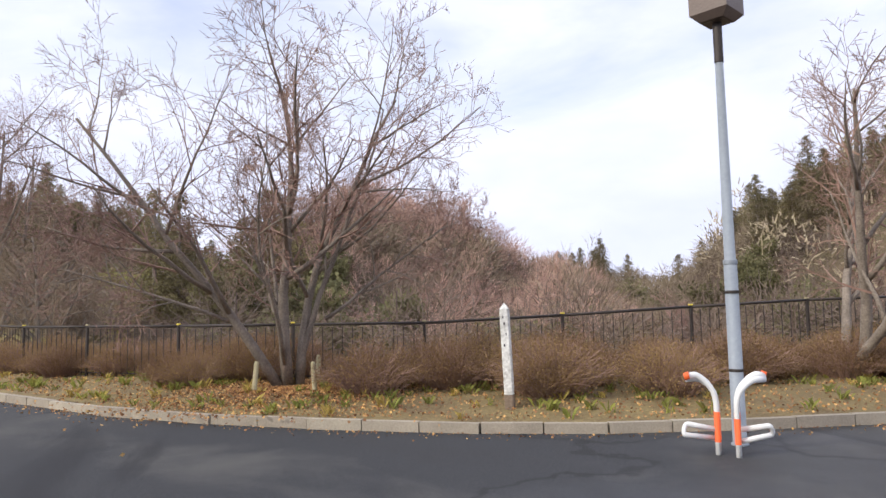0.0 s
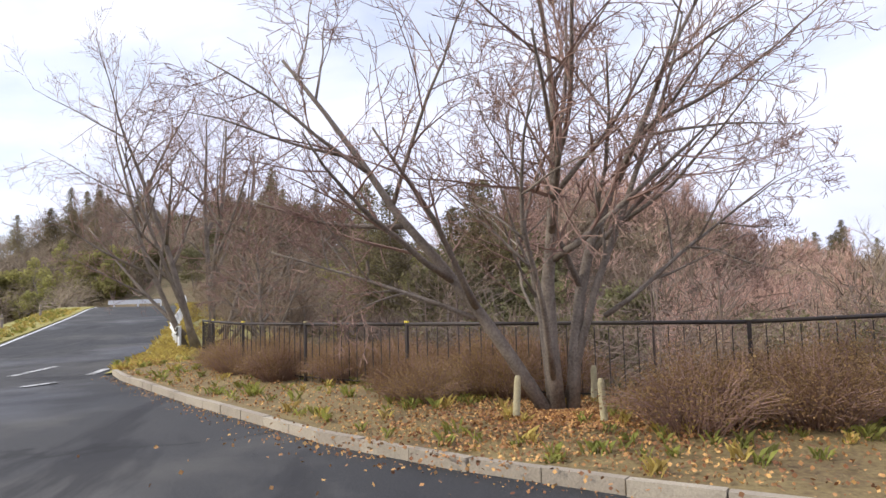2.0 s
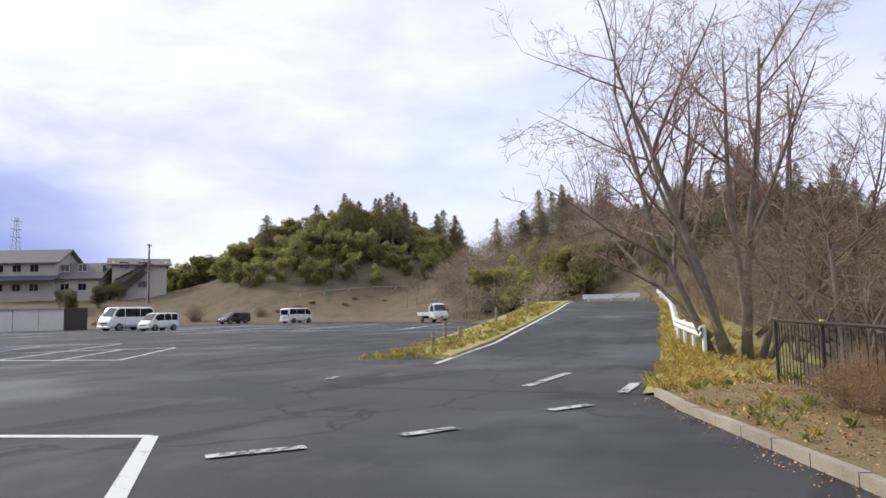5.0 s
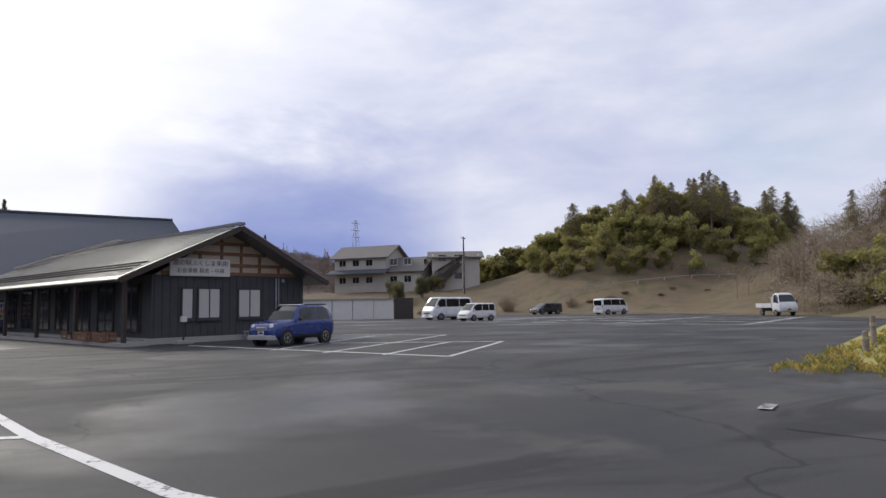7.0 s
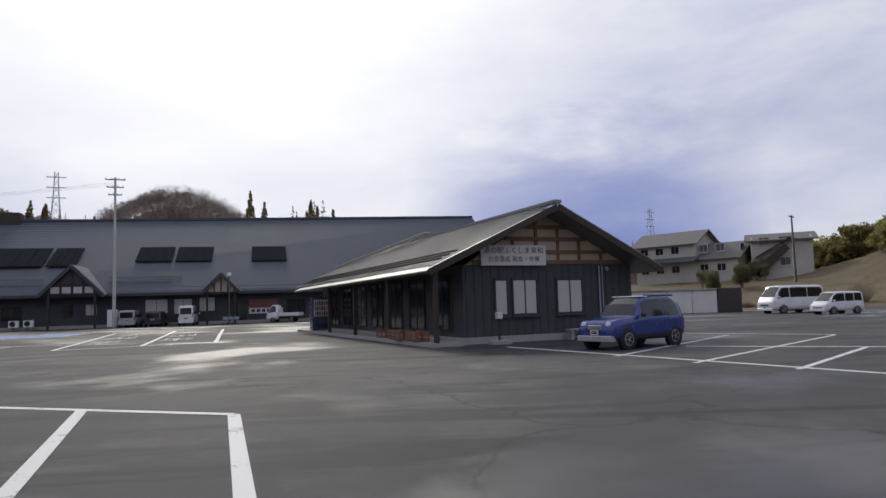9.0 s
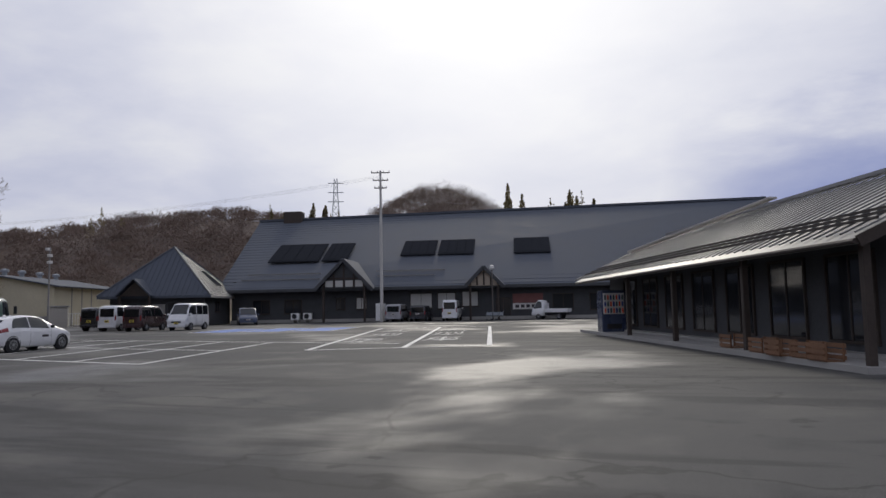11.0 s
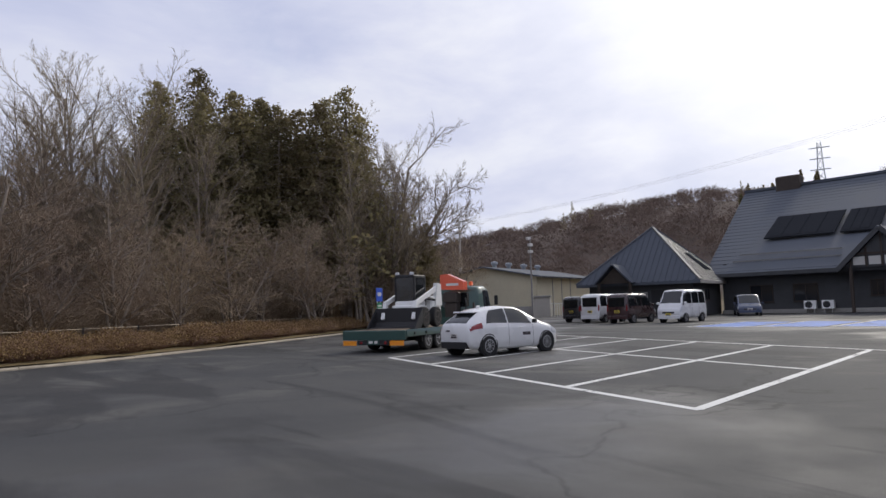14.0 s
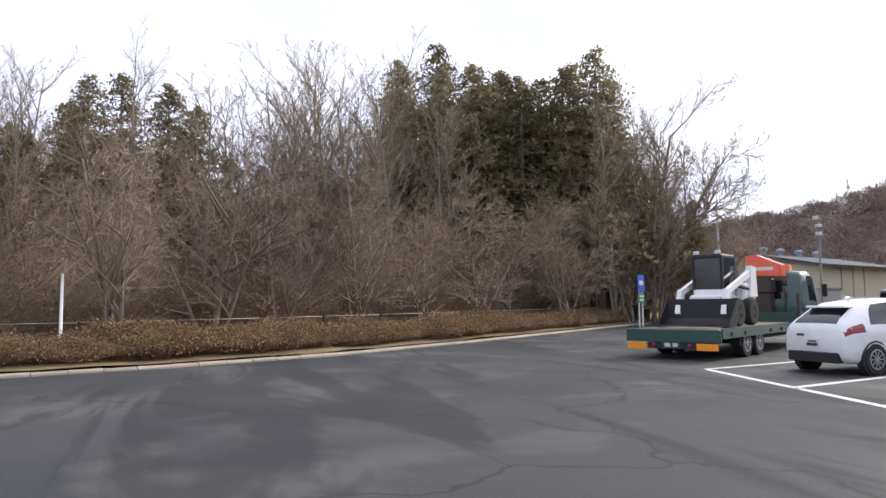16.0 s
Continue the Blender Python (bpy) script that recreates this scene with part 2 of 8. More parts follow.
TWIG_GREY = material("grey_twigs", (0.310, 0.248, 0.170), 0.9, vary=0.3, scale=0.5, fine=6, bump=0.0, island=0.25, random_obj=0.25)
TWIG_WOOD = material("pinkish_brown_twigs", (0.262, 0.196, 0.136), 0.9, vary=0.3, scale=0.3, fine=5, bump=0.0, island=0.25, random_obj=0.3)
TWIG_FAR = material("far_brown_twigs", (0.175, 0.130, 0.105), 0.95, vary=0.3, scale=0.06, fine=1.5, bump=0.0, island=0.25)
TWIG_PINK = material("pink_brown_twigs", (0.42, 0.265, 0.215), 0.9, vary=0.25, scale=0.5, fine=6, bump=0.0, island=0.2, random_obj=0.2)
CEDAR = material("cedar_foliage", (0.175, 0.168, 0.090), 0.85, vary=0.28, scale=0.35, fine=3, bump=0.0, island=0.25, random_obj=0.25, tint=(0.25, 0.20, 0.11), spec=0.15, thin=0.5)
BAMBOO = material("bamboo_foliage", (0.25, 0.245, 0.095), 0.8, vary=0.22, scale=0.12, fine=2, bump=0.0, island=0.2, random_obj=0.25, tint=(0.36, 0.33, 0.125), spec=0.15, thin=0.55)
EVERGREEN = material("evergreen_leaves", (0.155, 0.162, 0.08), 0.85, vary=0.3, scale=0.4, fine=4, bump=0.0, island=0.25, random_obj=0.3, tint=(0.22, 0.195, 0.10), spec=0.15, thin=0.42)
SHRUB_LEAF = material("russet_shrub_leaves", (0.270, 0.152, 0.084), 0.9, vary=0.3, scale=0.9, fine=8, bump=0.0, island=0.2, random_obj=0.3, tint=(0.29, 0.20, 0.09), spec=0.1, thin=0.3)
HEDGE_LEAF = material("brown_hedge_leaves", (0.215, 0.110, 0.062), 0.85, vary=0.4, scale=1.0, fine=15, bump=0.0, island=0.45, tint=(0.24, 0.165, 0.07), thin=0.15)
WHITE_WOOD = material("peeling_white_paint", (0.55, 0.52, 0.47), 0.85, vary=0.45, scale=7.0, fine=35, bump=0.5, tint=(0.72, 0.70, 0.66))
PALE_WOOD = material("pale_stake_wood", (0.38, 0.33, 0.20), 0.85, vary=0.3, scale=6.0, fine=40, bump=0.4)
GREY_STEEL = material("grey_painted_steel", (0.30, 0.33, 0.36), 0.5, metal=0.3, vary=0.15, scale=2.0, fine=30, bump=0.08)
DARK_STEEL = material("dark_brown_steel", (0.055, 0.045, 0.04), 0.55, metal=0.3, vary=0.25, scale=3.0, fine=40, bump=0.1)
WHITE_STEEL = material("white_enamel", (0.78, 0.78, 0.76), 0.4, vary=0.08, scale=4.0, fine=40, bump=0.04)
ORANGE_BAND = material("orange_reflective_band", (0.80, 0.13, 0.03), 0.45, vary=0.12, scale=5.0, fine=40, bump=0.05)
YELLOW = material("yellow_reflector", (0.75, 0.60, 0.08), 0.4, vary=0.1, bump=0.0)
ROOF_GREY = material("grey_metal_roof", (0.085, 0.095, 0.115), 0.78, metal=0.0, vary=0.15, scale=0.5, fine=12, bump=0.08, spec=0.2)
# roof metal with sun and sky glare put into its pale colour
ROOF_LIT = material("lit_metal_roof", (0.46, 0.43, 0.40), 0.5, metal=0.2, vary=0.15, scale=0.8, fine=20, bump=0.08)
ROOF_RIB = material("ribbed_metal_roof", (0.20, 0.20, 0.20), 0.38, metal=0.5, vary=0.2, scale=0.7, fine=20, bump=0.08)
DARK_WALL = material("charcoal_boards", (0.058, 0.060, 0.064), 0.75, vary=0.35, scale=1.5, fine=25, bump=0.2)
DARK_WOOD = material("dark_stained_timber", (0.050, 0.038, 0.031), 0.75, vary=0.35, scale=3.0, fine=30, bump=0.25)
BROWN_WOOD = material("brown_timber", (0.19, 0.10, 0.055), 0.75, vary=0.35, scale=3.0, fine=30, bump=0.25)
PLASTER = material("cream_plaster", (0.44, 0.37, 0.29), 0.9, vary=0.15, scale=0.9, fine=25, bump=0.15)
WALL_CREAM = material("cream_house_wall", (0.46, 0.43, 0.38), 0.9, vary=0.15, scale=0.5, fine=12, bump=0.1)
WALL_YELLOW = material("pale_yellow_cladding", (0.54, 0.49, 0.36), 0.85, vary=0.15, scale=0.3, fine=8, bump=0.1)
BLIND = material("pale_blinds", (0.50, 0.49, 0.46), 0.7, vary=0.08, scale=2.0, fine=20, bump=0.05)
SIGN_WHITE = material("white_sign_board", (0.62, 0.60, 0.57), 0.6, vary=0.1, scale=2.0, fine=30, bump=0.04)
INK = material("dark_lettering", (0.05, 0.04, 0.045), 0.6, vary=0.1, bump=0.0)
PANE = glass("window_pane", (0.02, 0.022, 0.026), 0.08)
SKYLIGHT = material("dark_roof_glass", (0.030, 0.032, 0.037), 0.9, vary=0.1, bump=0.0, spec=0.0)
CAR_GLASS = glass("car_window", (0.012, 0.014, 0.016), 0.04)
RUBBER = material("tyre_rubber", (0.022, 0.022, 0.023), 0.85, vary=0.3, scale=6.0, fine=60, bump=0.2)
ALLOY = material("alloy_rim", (0.42, 0.42, 0.43), 0.35, metal=0.8, vary=0.15, scale=9.0, fine=60, bump=0.03)
BLACK = material("black_plastic", (0.02, 0.02, 0.022), 0.6, vary=0.2, scale=5.0, fine=50, bump=0.1)
RED_LENS = glass("red_lamp_lens", (0.22, 0.012, 0.016), 0.15)
CLEAR_LENS = glass("clear_lamp_lens", (0.55, 0.56, 0.58), 0.12)


def car_paint(name, colour, rough=0.28):
    return material(name, colour, rough, vary=0.06, scale=1.5, fine=30, bump=0.01, coat=0.6, spec=0.5)


PAINT_WHITE = car_paint("white_car_paint", (0.72, 0.72, 0.72))
PAINT_BLUE = car_paint("blue_car_paint", (0.012, 0.036, 0.19))
PAINT_SILVER = car_paint("silver_car_paint", (0.33, 0.33, 0.34))
PAINT_BLACK = car_paint("black_car_paint", (0.02, 0.02, 0.024))
PAINT_WINE = car_paint("wine_car_paint", (0.045, 0.020, 0.022))
PAINT_NAVY = car_paint("slate_blue_car_paint", (0.045, 0.06, 0.11))
PAINT_GREEN = car_paint("dark_green_truck_paint", (0.018, 0.062, 0.052), 0.4)
PAINT_ORANGE = car_paint("orange_crane_paint", (0.70, 0.09, 0.03), 0.4)
DECK = material("worn_deck_timber", (0.22, 0.17, 0.12), 0.85, vary=0.4, scale=2.5, fine=25, bump=0.4, random_obj=0.2)


# ---- mesh helpers ----
class Shape:
    """Gathers vertices and faces for one mesh."""

    def __init__(self):
        self.v, self.f = [], []

    def add(self, vs, fs):
        k = len(self.v)
        self.v.extend(vs)
        self.f.extend([tuple(i + k for i in f) for f in fs])
        return self

    def box(self, lo, hi, m=None, bevel=0.0):
        (a, b, c), (d, e, f) = lo, hi
        if bevel:
            # eight-sided outline in plan with softened top
            t = bevel
            ring = [(a + t, b), (d - t, b), (d, b + t), (d, e - t), (d - t, e), (a + t, e), (a, e - t), (a, b + t)]
            mx, my = (a + d) / 2, (b + e) / 2
            vs = [(x, y, c) for x, y in ring] + [(x, y, f - t) for x, y in ring]
            sx, sy = 1 - 2 * t / max(d - a, 1e-6), 1 - 2 * t / max(e - b, 1e-6)
            vs += [(mx + (x - mx) * sx, my + (y - my) * sy, f) for x, y in ring]
            fs = [tuple(range(7, -1, -1)), tuple(range(16, 24))]
            for lay in (0, 8):
                fs += [(lay + i, lay + (i + 1) % 8, lay + 8 + (i + 1) % 8, lay + 8 + i) for i in range(8)]
        else:
            vs = [(a, b, c), (d, b, c), (d, e, c), (a, e, c), (a, b, f), (d, b, f), (d, e, f), (a, e, f)]
            fs = [(3, 2, 1, 0), (4, 5, 6, 7), (0, 1, 5, 4), (1, 2, 6, 5), (2, 3, 7, 6), (3, 0, 4, 7)]
        if m is not None:
            vs = [tuple(m @ Vector(p)) for p in vs]
        return self.add(vs, fs)

    def beam(self, p, q, w, h):
        """A square bar from p to q."""
        p, q = Vector(p), Vector(q)
        d = (q - p).normalized()
        s = d.cross(Vector((0, 0, 1)))
        s = s.normalized() if s.length > 1e-4 else Vector((1, 0, 0))
        u = s.cross(d)
        vs = [tuple(e + s * (w / 2 * i) + u * (h / 2 * j)) for e in (p, q) for i, j in ((-1, -1), (1, -1), (1, 1), (-1, 1))]
        return self.add(vs, [(0, 1, 2, 3), (7, 6, 5, 4), (0, 4, 5, 1), (1, 5, 6, 2), (2, 6, 7, 3), (3, 7, 4, 0)])

    def tube(self, pts, radii, n=6, cap=True):
        pts = [Vector(p) for p in pts]
        if isinstance(radii, (int, float)):
            radii = [radii] * len(pts)
        vs, fs, side = [], [], None
        for i, p in enumerate(pts):
            d = (pts[min(i + 1, len(pts) - 1)] - pts[max(i - 1, 0)]).normalized()
            if side is None:
                side = d.orthogonal().normalized()
            side = side - d * side.dot(d)
            side = side.normalized() if side.length > 1e-5 else d.orthogonal().normalized()
            up = d.cross(side)
            for k in range(n):
                a = 2 * math.pi * k / n
                vs.append(tuple(p + (side * math.cos(a) + up * math.sin(a)) * radii[i]))
        for i in range(len(pts) - 1):
            for k in range(n):
                a, b = i * n + k, i * n + (k + 1) % n
                fs.append((a, b, b + n, a + n))
        if cap:
            fs += [tuple(range(n - 1, -1, -1)), tuple(range(len(vs) - n, len(vs)))]
        return self.add(vs, fs)

    def lathe(self, prof, n=24, axis="z", m=None):
        """Turns (radius, height) pairs about an axis."""
        vs, fs = [], []
        for r, h in prof:
            for k in range(n):
                a = 2 * math.pi * k / n
                x, y = r * math.cos(a), r * math.sin(a)
                p = (x, y, h) if axis == "z" else (x, h, y)
                vs.append(tuple(m @ Vector(p)) if m is not None else p)
        for i in range(len(prof) - 1):
            for k in range(n):
                a, b = i * n + k, i * n + (k + 1) % n
                fs.append((a, b, b + n, a + n) if axis == "z" else (b, a, a + n, b + n))
        fs += [tuple(range(n)), tuple(range(len(vs) - n, len(vs)))]
        return self.add(vs, fs)

    def plate(self, outline, z0, z1, m=None):
        """An upright-sided slab from a plan outline."""
        n = len(outline)
        vs = [(x, y, z0) for x, y in outline] + [(x, y, z1) for x, y in outline]
        if m is not None:
            vs = [tuple(m @ Vector(p)) for p in vs]
        return self.add(vs, [tuple(range(n - 1, -1, -1)), tuple(range(n, 2 * n))] + [(i, (i + 1) % n, n + (i + 1) % n, n + i) for i in range(n)])

    def leaf(self, p, size, rng, flat=0.0, slim=0.45):
        """One small leaf or spray, as a folded quad."""
        d = Vector((rng.gauss(0, 1), rng.gauss(0, 1), rng.gauss(0, 1) * (1 - flat))).normalized()
        e = d.orthogonal().normalized()
        e.rotate(Matrix.Rotation(rng.random() * 6.28, 3, d))
        p = Vector(p)
        a, b = d * size, e * size * slim
        return self.add([tuple(p - a * 0.5), tuple(p + b), tuple(p + a * 0.5), tuple(p - b)], [(0, 1, 2, 3)])

    def mesh(self, name, mat, smooth=False):
        me = bpy.data.meshes.new(name)
        me.from_pydata(self.v, [], self.f)
        me.materials.append(mat)
        if smooth:
            me.shade_smooth()
        me.update()
        return me


def thing(name, label, category, m=None, group="", kind=""):
    ob = new(name)
    ob.empty_display_size = 0.2
    ob.matrix_world = m if m is not None else Matrix()
    return tagged(ob, label, category, group, kind)


def part(name, shape, mat, parent, label="", smooth=False):
    me = shape if isinstance(shape, bpy.types.Mesh) else shape.mesh(name, mat, smooth)
    ob = new(name, me)
    ob.parent = parent
    if label:
        ob["label"] = label
    return ob


def single(name, shape, mat, label="", category="", group="", kind="", smooth=False, m=None):
    ob = new(name, shape.mesh(name, mat, smooth))
    if m is not None:
        ob.matrix_world = m
    return tagged(ob, label, category, group, kind)


def smoothstep(a, b, x):
    t = min(1.0, max(0.0, (x - a) / (b - a)))
    return t * t * (3 - 2 * t)


def spin(x, y, z, deg):
    """A pose upright at a place, turned about z."""
    return pose(x, y, z, 0, 0, deg)


# ---- land ----
KERB_LINE = [(22.4, -29.35), (21.4, -29.95), (19.7, -31.15), (18.1, -32.3), (16.5, -33.55), (15.2, -34.55), (14.2, -35.6), (13.2, -36.9), (12.45, -38.1), (11.9, -39.3), (11.5, -40.7), (11.2, -42.2), (10.9, -46.0), (10.6, -60.0)]
FENCE_LINE = [(23.9, -30.5), (21.1, -31.7), (18.9, -33.6), (17.1, -35.7), (15.7, -38.2), (14.8, -41.0), (14.4, -45.0), (14.2, -60.0)]
WOOD_LINE = [(-10.0, -30.0), (-12.0, -13.2), (-13.2, -9.2), (-15.0, -5.4), (-18.3, -1.0), (-25.2, 7.4), (-34.0, 18.0), (-46.0, 30.0)]
ROAD_MID = [(22.0, -26.6), (26.5, -25.4), (32.0, -23.7), (38.0, -21.8), (44.5, -19.7), (50.0, -17.7), (55.0, -15.8), (64.0, -12.5)]
ROAD_Z = [0.004, 0.006, 0.18, 0.60, 1.05, 1.40, 1.55, 1.3]
HILLS = [(87, -22, 21, 14.8), (98, 4, 21, 12.0), (54, -46, 15, 12.4), (62, -60, 16, 8.6), (45, -87, 21, 15.8), (66, -108, 26, 17.0), (98, -90, 22, 9.0), (120, -60, 30, 10.0), (150, -20, 40, 12.0), (102, 51, 24, 12.5), (150, 20, 45, 7.0), (-24, 114, 27, 23.5), (0, 122, 26, 17.0)]


# crest of the wooded ridge behind the lot: x, y, height
CREST = [(-260, 40, 20.0), (-205, 45, 21.0), (-178, 95, 17.5), (-160, 121, 18.5), (-142, 140, 22.0), (-123, 158, 27.5), (-106, 170, 30.0), (-86, 181, 26.5), (-62, 192, 24.0), (-26, 205, 22.0), (40, 240, 20.0), (110, 255, 17.0), (180, 235, 14.0)]


def ridge(x, y):
    """How high the ridge stands over a place: its crest's height, falling away to both sides."""
    best = 0.0
    for (xa, ya, ha), (xb, yb, hb) in zip(CREST, CREST[1:]):
        dx, dy = xb - xa, yb - ya
        t = min(1, max(0, ((x - xa) * dx + (y - ya) * dy) / (dx * dx + dy * dy)))
        d = math.hypot(x - xa - t * dx, y - ya - t * dy)
        if d < 160:
            best = max(best, (ha + (hb - ha) * t) * math.exp(-(d / 62.0) ** 2) - 0.6)
    return best


def terrain(x, y):
    s = (x - 21) * 0.70 - (y + 32) * 0.71
    if y < -41:
        s = x - 14.4
    r = (x - 26) * 0.36 - (y + 28.6) * 0.93
    z = -5.5 * smoothstep(1.2, 20, min(s, r))
    d = (x - 14) * 0.77 + (y + 34) * 0.64
    z += 3.6 * smoothstep(80, 106, d)
    rise = 0.0
    for cx, cy, rad, h in HILLS:
        q = ((x - cx) ** 2 + (y - cy) ** 2) / rad ** 2
        if q < 6:
            rise = max(rise, h * math.exp(-q * 1.2) - 0.9)
    if y > 60 or x < -70:
        rise = max(rise, ridge(x, y))
    return z + rise


def place_z(x, y):
    return terrain(x, y) - 0.07


def axis_steps(mid, near, far, n):
    return [mid + (near * u + far * u ** 3) for u in (2 * i / n - 1 for i in range(n + 1))]


xs, ys = axis_steps(30, 150, 1750, 150), axis_steps(0, 150, 1750, 150)
land = Shape()
land.add([(x, y, terrain(x, y) - 0.07 + (0.25 * noise.noise((x * 0.13, y * 0.13, 0)) if abs(terrain(x, y)) > 0.4 else 0)) for y in ys for x in xs],
         [(j * 151 + i, j * 151 + i + 1, (j + 1) * 151 + i + 1, (j + 1) * 151 + i) for j in range(150) for i in range(150)])
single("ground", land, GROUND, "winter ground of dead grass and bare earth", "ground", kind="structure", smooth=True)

LOT = KERB_LINE[::-1] + [(36.0, -24.5), (37.0, -17.0), (48.0, -11.5), (68.0, -3.5), (76.0, 2.0), (76.0, 16.0), (73.0, 31.0), (66.0, 43.0), (56.0, 44.0), (49.0, 33.0), (42.0, 34.0), (30.0, 40.0), (26.0, 51.5), (-27.0, 43.2), (-40.0, 48.0), (-60.0, 44.0)] + WOOD_LINE[::-1] + [(-10.0, -60.0)]
lot = Shape()
lot.plate(LOT, -0.3, 0.0)
parking_lot = single("parking_lot", lot, ASPHALT, "worn patched asphalt parking lot, damp in places", "pavement", kind="structure")

# the road that climbs away beside the planting bed
road, rl, rr = Shape(), [], []
for i, ((x, y), z) in enumerate(zip(ROAD_MID, ROAD_Z)):
    (xa, ya), (xb, yb) = ROAD_MID[max(i - 1, 0)], ROAD_MID[min(i + 1, len(ROAD_MID) - 1)]
    d = Vector((xb - xa, yb - ya, 0)).normalized()
    n = Vector((-d.y, d.x, 0))
    rl.append(Vector((x, y, z)) + n * 2.55)
    rr.append(Vector((x, y, z)) - n * 2.45)
k = len(rl)
road.add([tuple(p) for p in rl] + [tuple(p) for p in rr] + [(p.x, p.y, p.z - 0.5) for p in rl] + [(p.x, p.y, p.z - 0.5) for p in rr],
         [(i + 1, i, k + i, k + i + 1) for i in range(k - 1)] + [(i, i + 1, 2 * k + i + 1, 2 * k + i) for i in range(k - 1)] + [(k + i + 1, k + i, 3 * k + i, 3 * k + i + 1) for i in range(k - 1)])
single("road", road, ASPHALT, "narrow asphalt road climbing away from the lot", "road", kind="structure")


def along(line, step, start=0.0):
    """Points and headings at even steps along a polyline."""
    res, left = [], start
    for (xa, ya), (xb, yb) in zip(line, line[1:]):
        d = math.hypot(xb - xa, yb - ya)
        t = left
        while t < d:
            res.append((xa + (xb - xa) * t / d, ya + (yb - ya) * t / d, math.atan2(yb - ya, xb - xa)))
            t += step
        left = t - d
    return res


def nearest(line, x, y):
    """The signed distance from a polyline (left positive)."""
    best, sign = 1e9, 1
    for (xa, ya), (xb, yb) in zip(line, line[1:]):
        dx, dy = xb - xa, yb - ya
        t = min(1, max(0, ((x - xa) * dx + (y - ya) * dy) / (dx * dx + dy * dy)))
        q = math.hypot(x - xa - t * dx, y - ya - t * dy)
        if q < best:
            best, sign = q, 1 if dx * (y - ya) - dy * (x - xa) > 0 else -1
    return best * sign


# raised planting bed between the kerb and the fence
def bed_z(x, y):
    q = abs(nearest(KERB_LINE, x, y))
    f = nearest(FENCE_LINE, x, y)
    return 0.085 + 0.09 * smoothstep(0.0, 1.2, q) + 0.04 * noise.noise((x * 0.9, y * 0.9, 3)) - 2.2 * smoothstep(0.6, 6.0, f)


bed, cols = Shape(), 16
stops = along(KERB_LINE, 0.5)
for i, (x, y, a) in enumerate(stops):
    for j in range(cols):
        w = 0.01 + 8.5 * (j / (cols - 1)) ** 1.3
        px, py = x + math.sin(a) * -w, y - math.cos(a) * -w
        bed.v.append((px, py, bed_z(px, py)))
for i in range(len(stops) - 1):
    for j in range(cols - 1):
        p = i * cols + j
        bed.f.append((p, p + 1, p + cols + 1, p + cols))
single("planting_bed", bed, LITTER, "raised planting bed covered in leaf litter", "planting bed", kind="structure", smooth=True)

# kerb of separate concrete blocks
kerb = thing("kerb", "low concrete kerb of separate blocks", "kerb", kind="structure")
block_shape = Shape()
block_shape.add([(-0.295, -0.075, -0.05), (0.295, -0.075, -0.05), (0.295, 0.075, -0.05), (-0.295, 0.075, -0.05), (-0.295, -0.06, 0.07), (0.295, -0.06, 0.07),
                 (0.295, 0.075, 0.105), (-0.295, 0.075, 0.105), (-0.295, -0.02, 0.102), (0.295, -0.02, 0.102)],
                [(3, 2, 1, 0), (0, 1, 5, 4), (4, 5, 9, 8), (8, 9, 6, 7), (2, 3, 7, 6), (0, 4, 8, 7, 3), (1, 2, 6, 9, 5)])
kerb_block = block_shape.mesh("kerb_block", KERB)
rng = random.Random(5)
for x, y, a in along(KERB_LINE, 0.602):
    if y > -52:
        o = part("kerb_block", kerb_block, None, kerb)
        o.matrix_world = spin(x, y, rng.uniform(-0.008, 0.004), math.degrees(a) + 180 + rng.uniform(-0.6, 0.6))
wood_kerb = thing("wood_kerb", "low pale kerb along the edge of the wood", "kerb", kind="structure")
for x, y, a in along(WOOD_LINE, 0.602):
    if y < 24:
        o = part("kerb_block", kerb_block, None, wood_kerb)
        o.matrix_world = spin(x, y, rng.uniform(-0.012, 0.0) - 0.03, math.degrees(a) + rng.uniform(-0.8, 0.8))

# verge in front of the wood
verge = Shape()
stops = along(WOOD_LINE, 1.0)
for x, y, a in stops:
    for w in (0.1, 0.8, 2.0, 4.0, 8.0, 16.0):
        px, py = x - math.sin(a) * w, y + math.cos(a) * w
        verge.v.append((px, py, 0.09 + 0.05 * w ** 0.5 + 0.05 * noise.noise((px * 0.6, py * 0.6, 8))))
for i in range(len(stops) - 1):
    for j in range(5):
        p = i * 6 + j
        verge.f.append((p, p + 6, p + 7, p + 1))
single("wood_verge", verge, LITTER, "leaf-strewn verge below the hedge", "verge", kind="structure", smooth=True)

# grass strips beside the road
ISLAND = [(27.0, -22.7)] + [(p.x, p.y) for p in rl[2:7]] + [(p.x - 0.75, p.y + 1.9) for p in rl[6:1:-1]] + [(27.4, -21.6)]


def road_height(x, y):
    best = min(range(len(ROAD_MID)), key=lambda i: (ROAD_MID[i][0] - x) ** 2 + (ROAD_MID[i][1] - y) ** 2)
    a, b = (best, best + 1) if best + 1 < len(ROAD_MID) and x > ROAD_MID[best][0] else (max(best - 1, 0), best)
    if a == b:
        return ROAD_Z[a]
    t = (x - ROAD_MID[a][0]) / (ROAD_MID[b][0] - ROAD_MID[a][0])
    return ROAD_Z[a] + (ROAD_Z[b] - ROAD_Z[a]) * min(1.2, max(0, t))


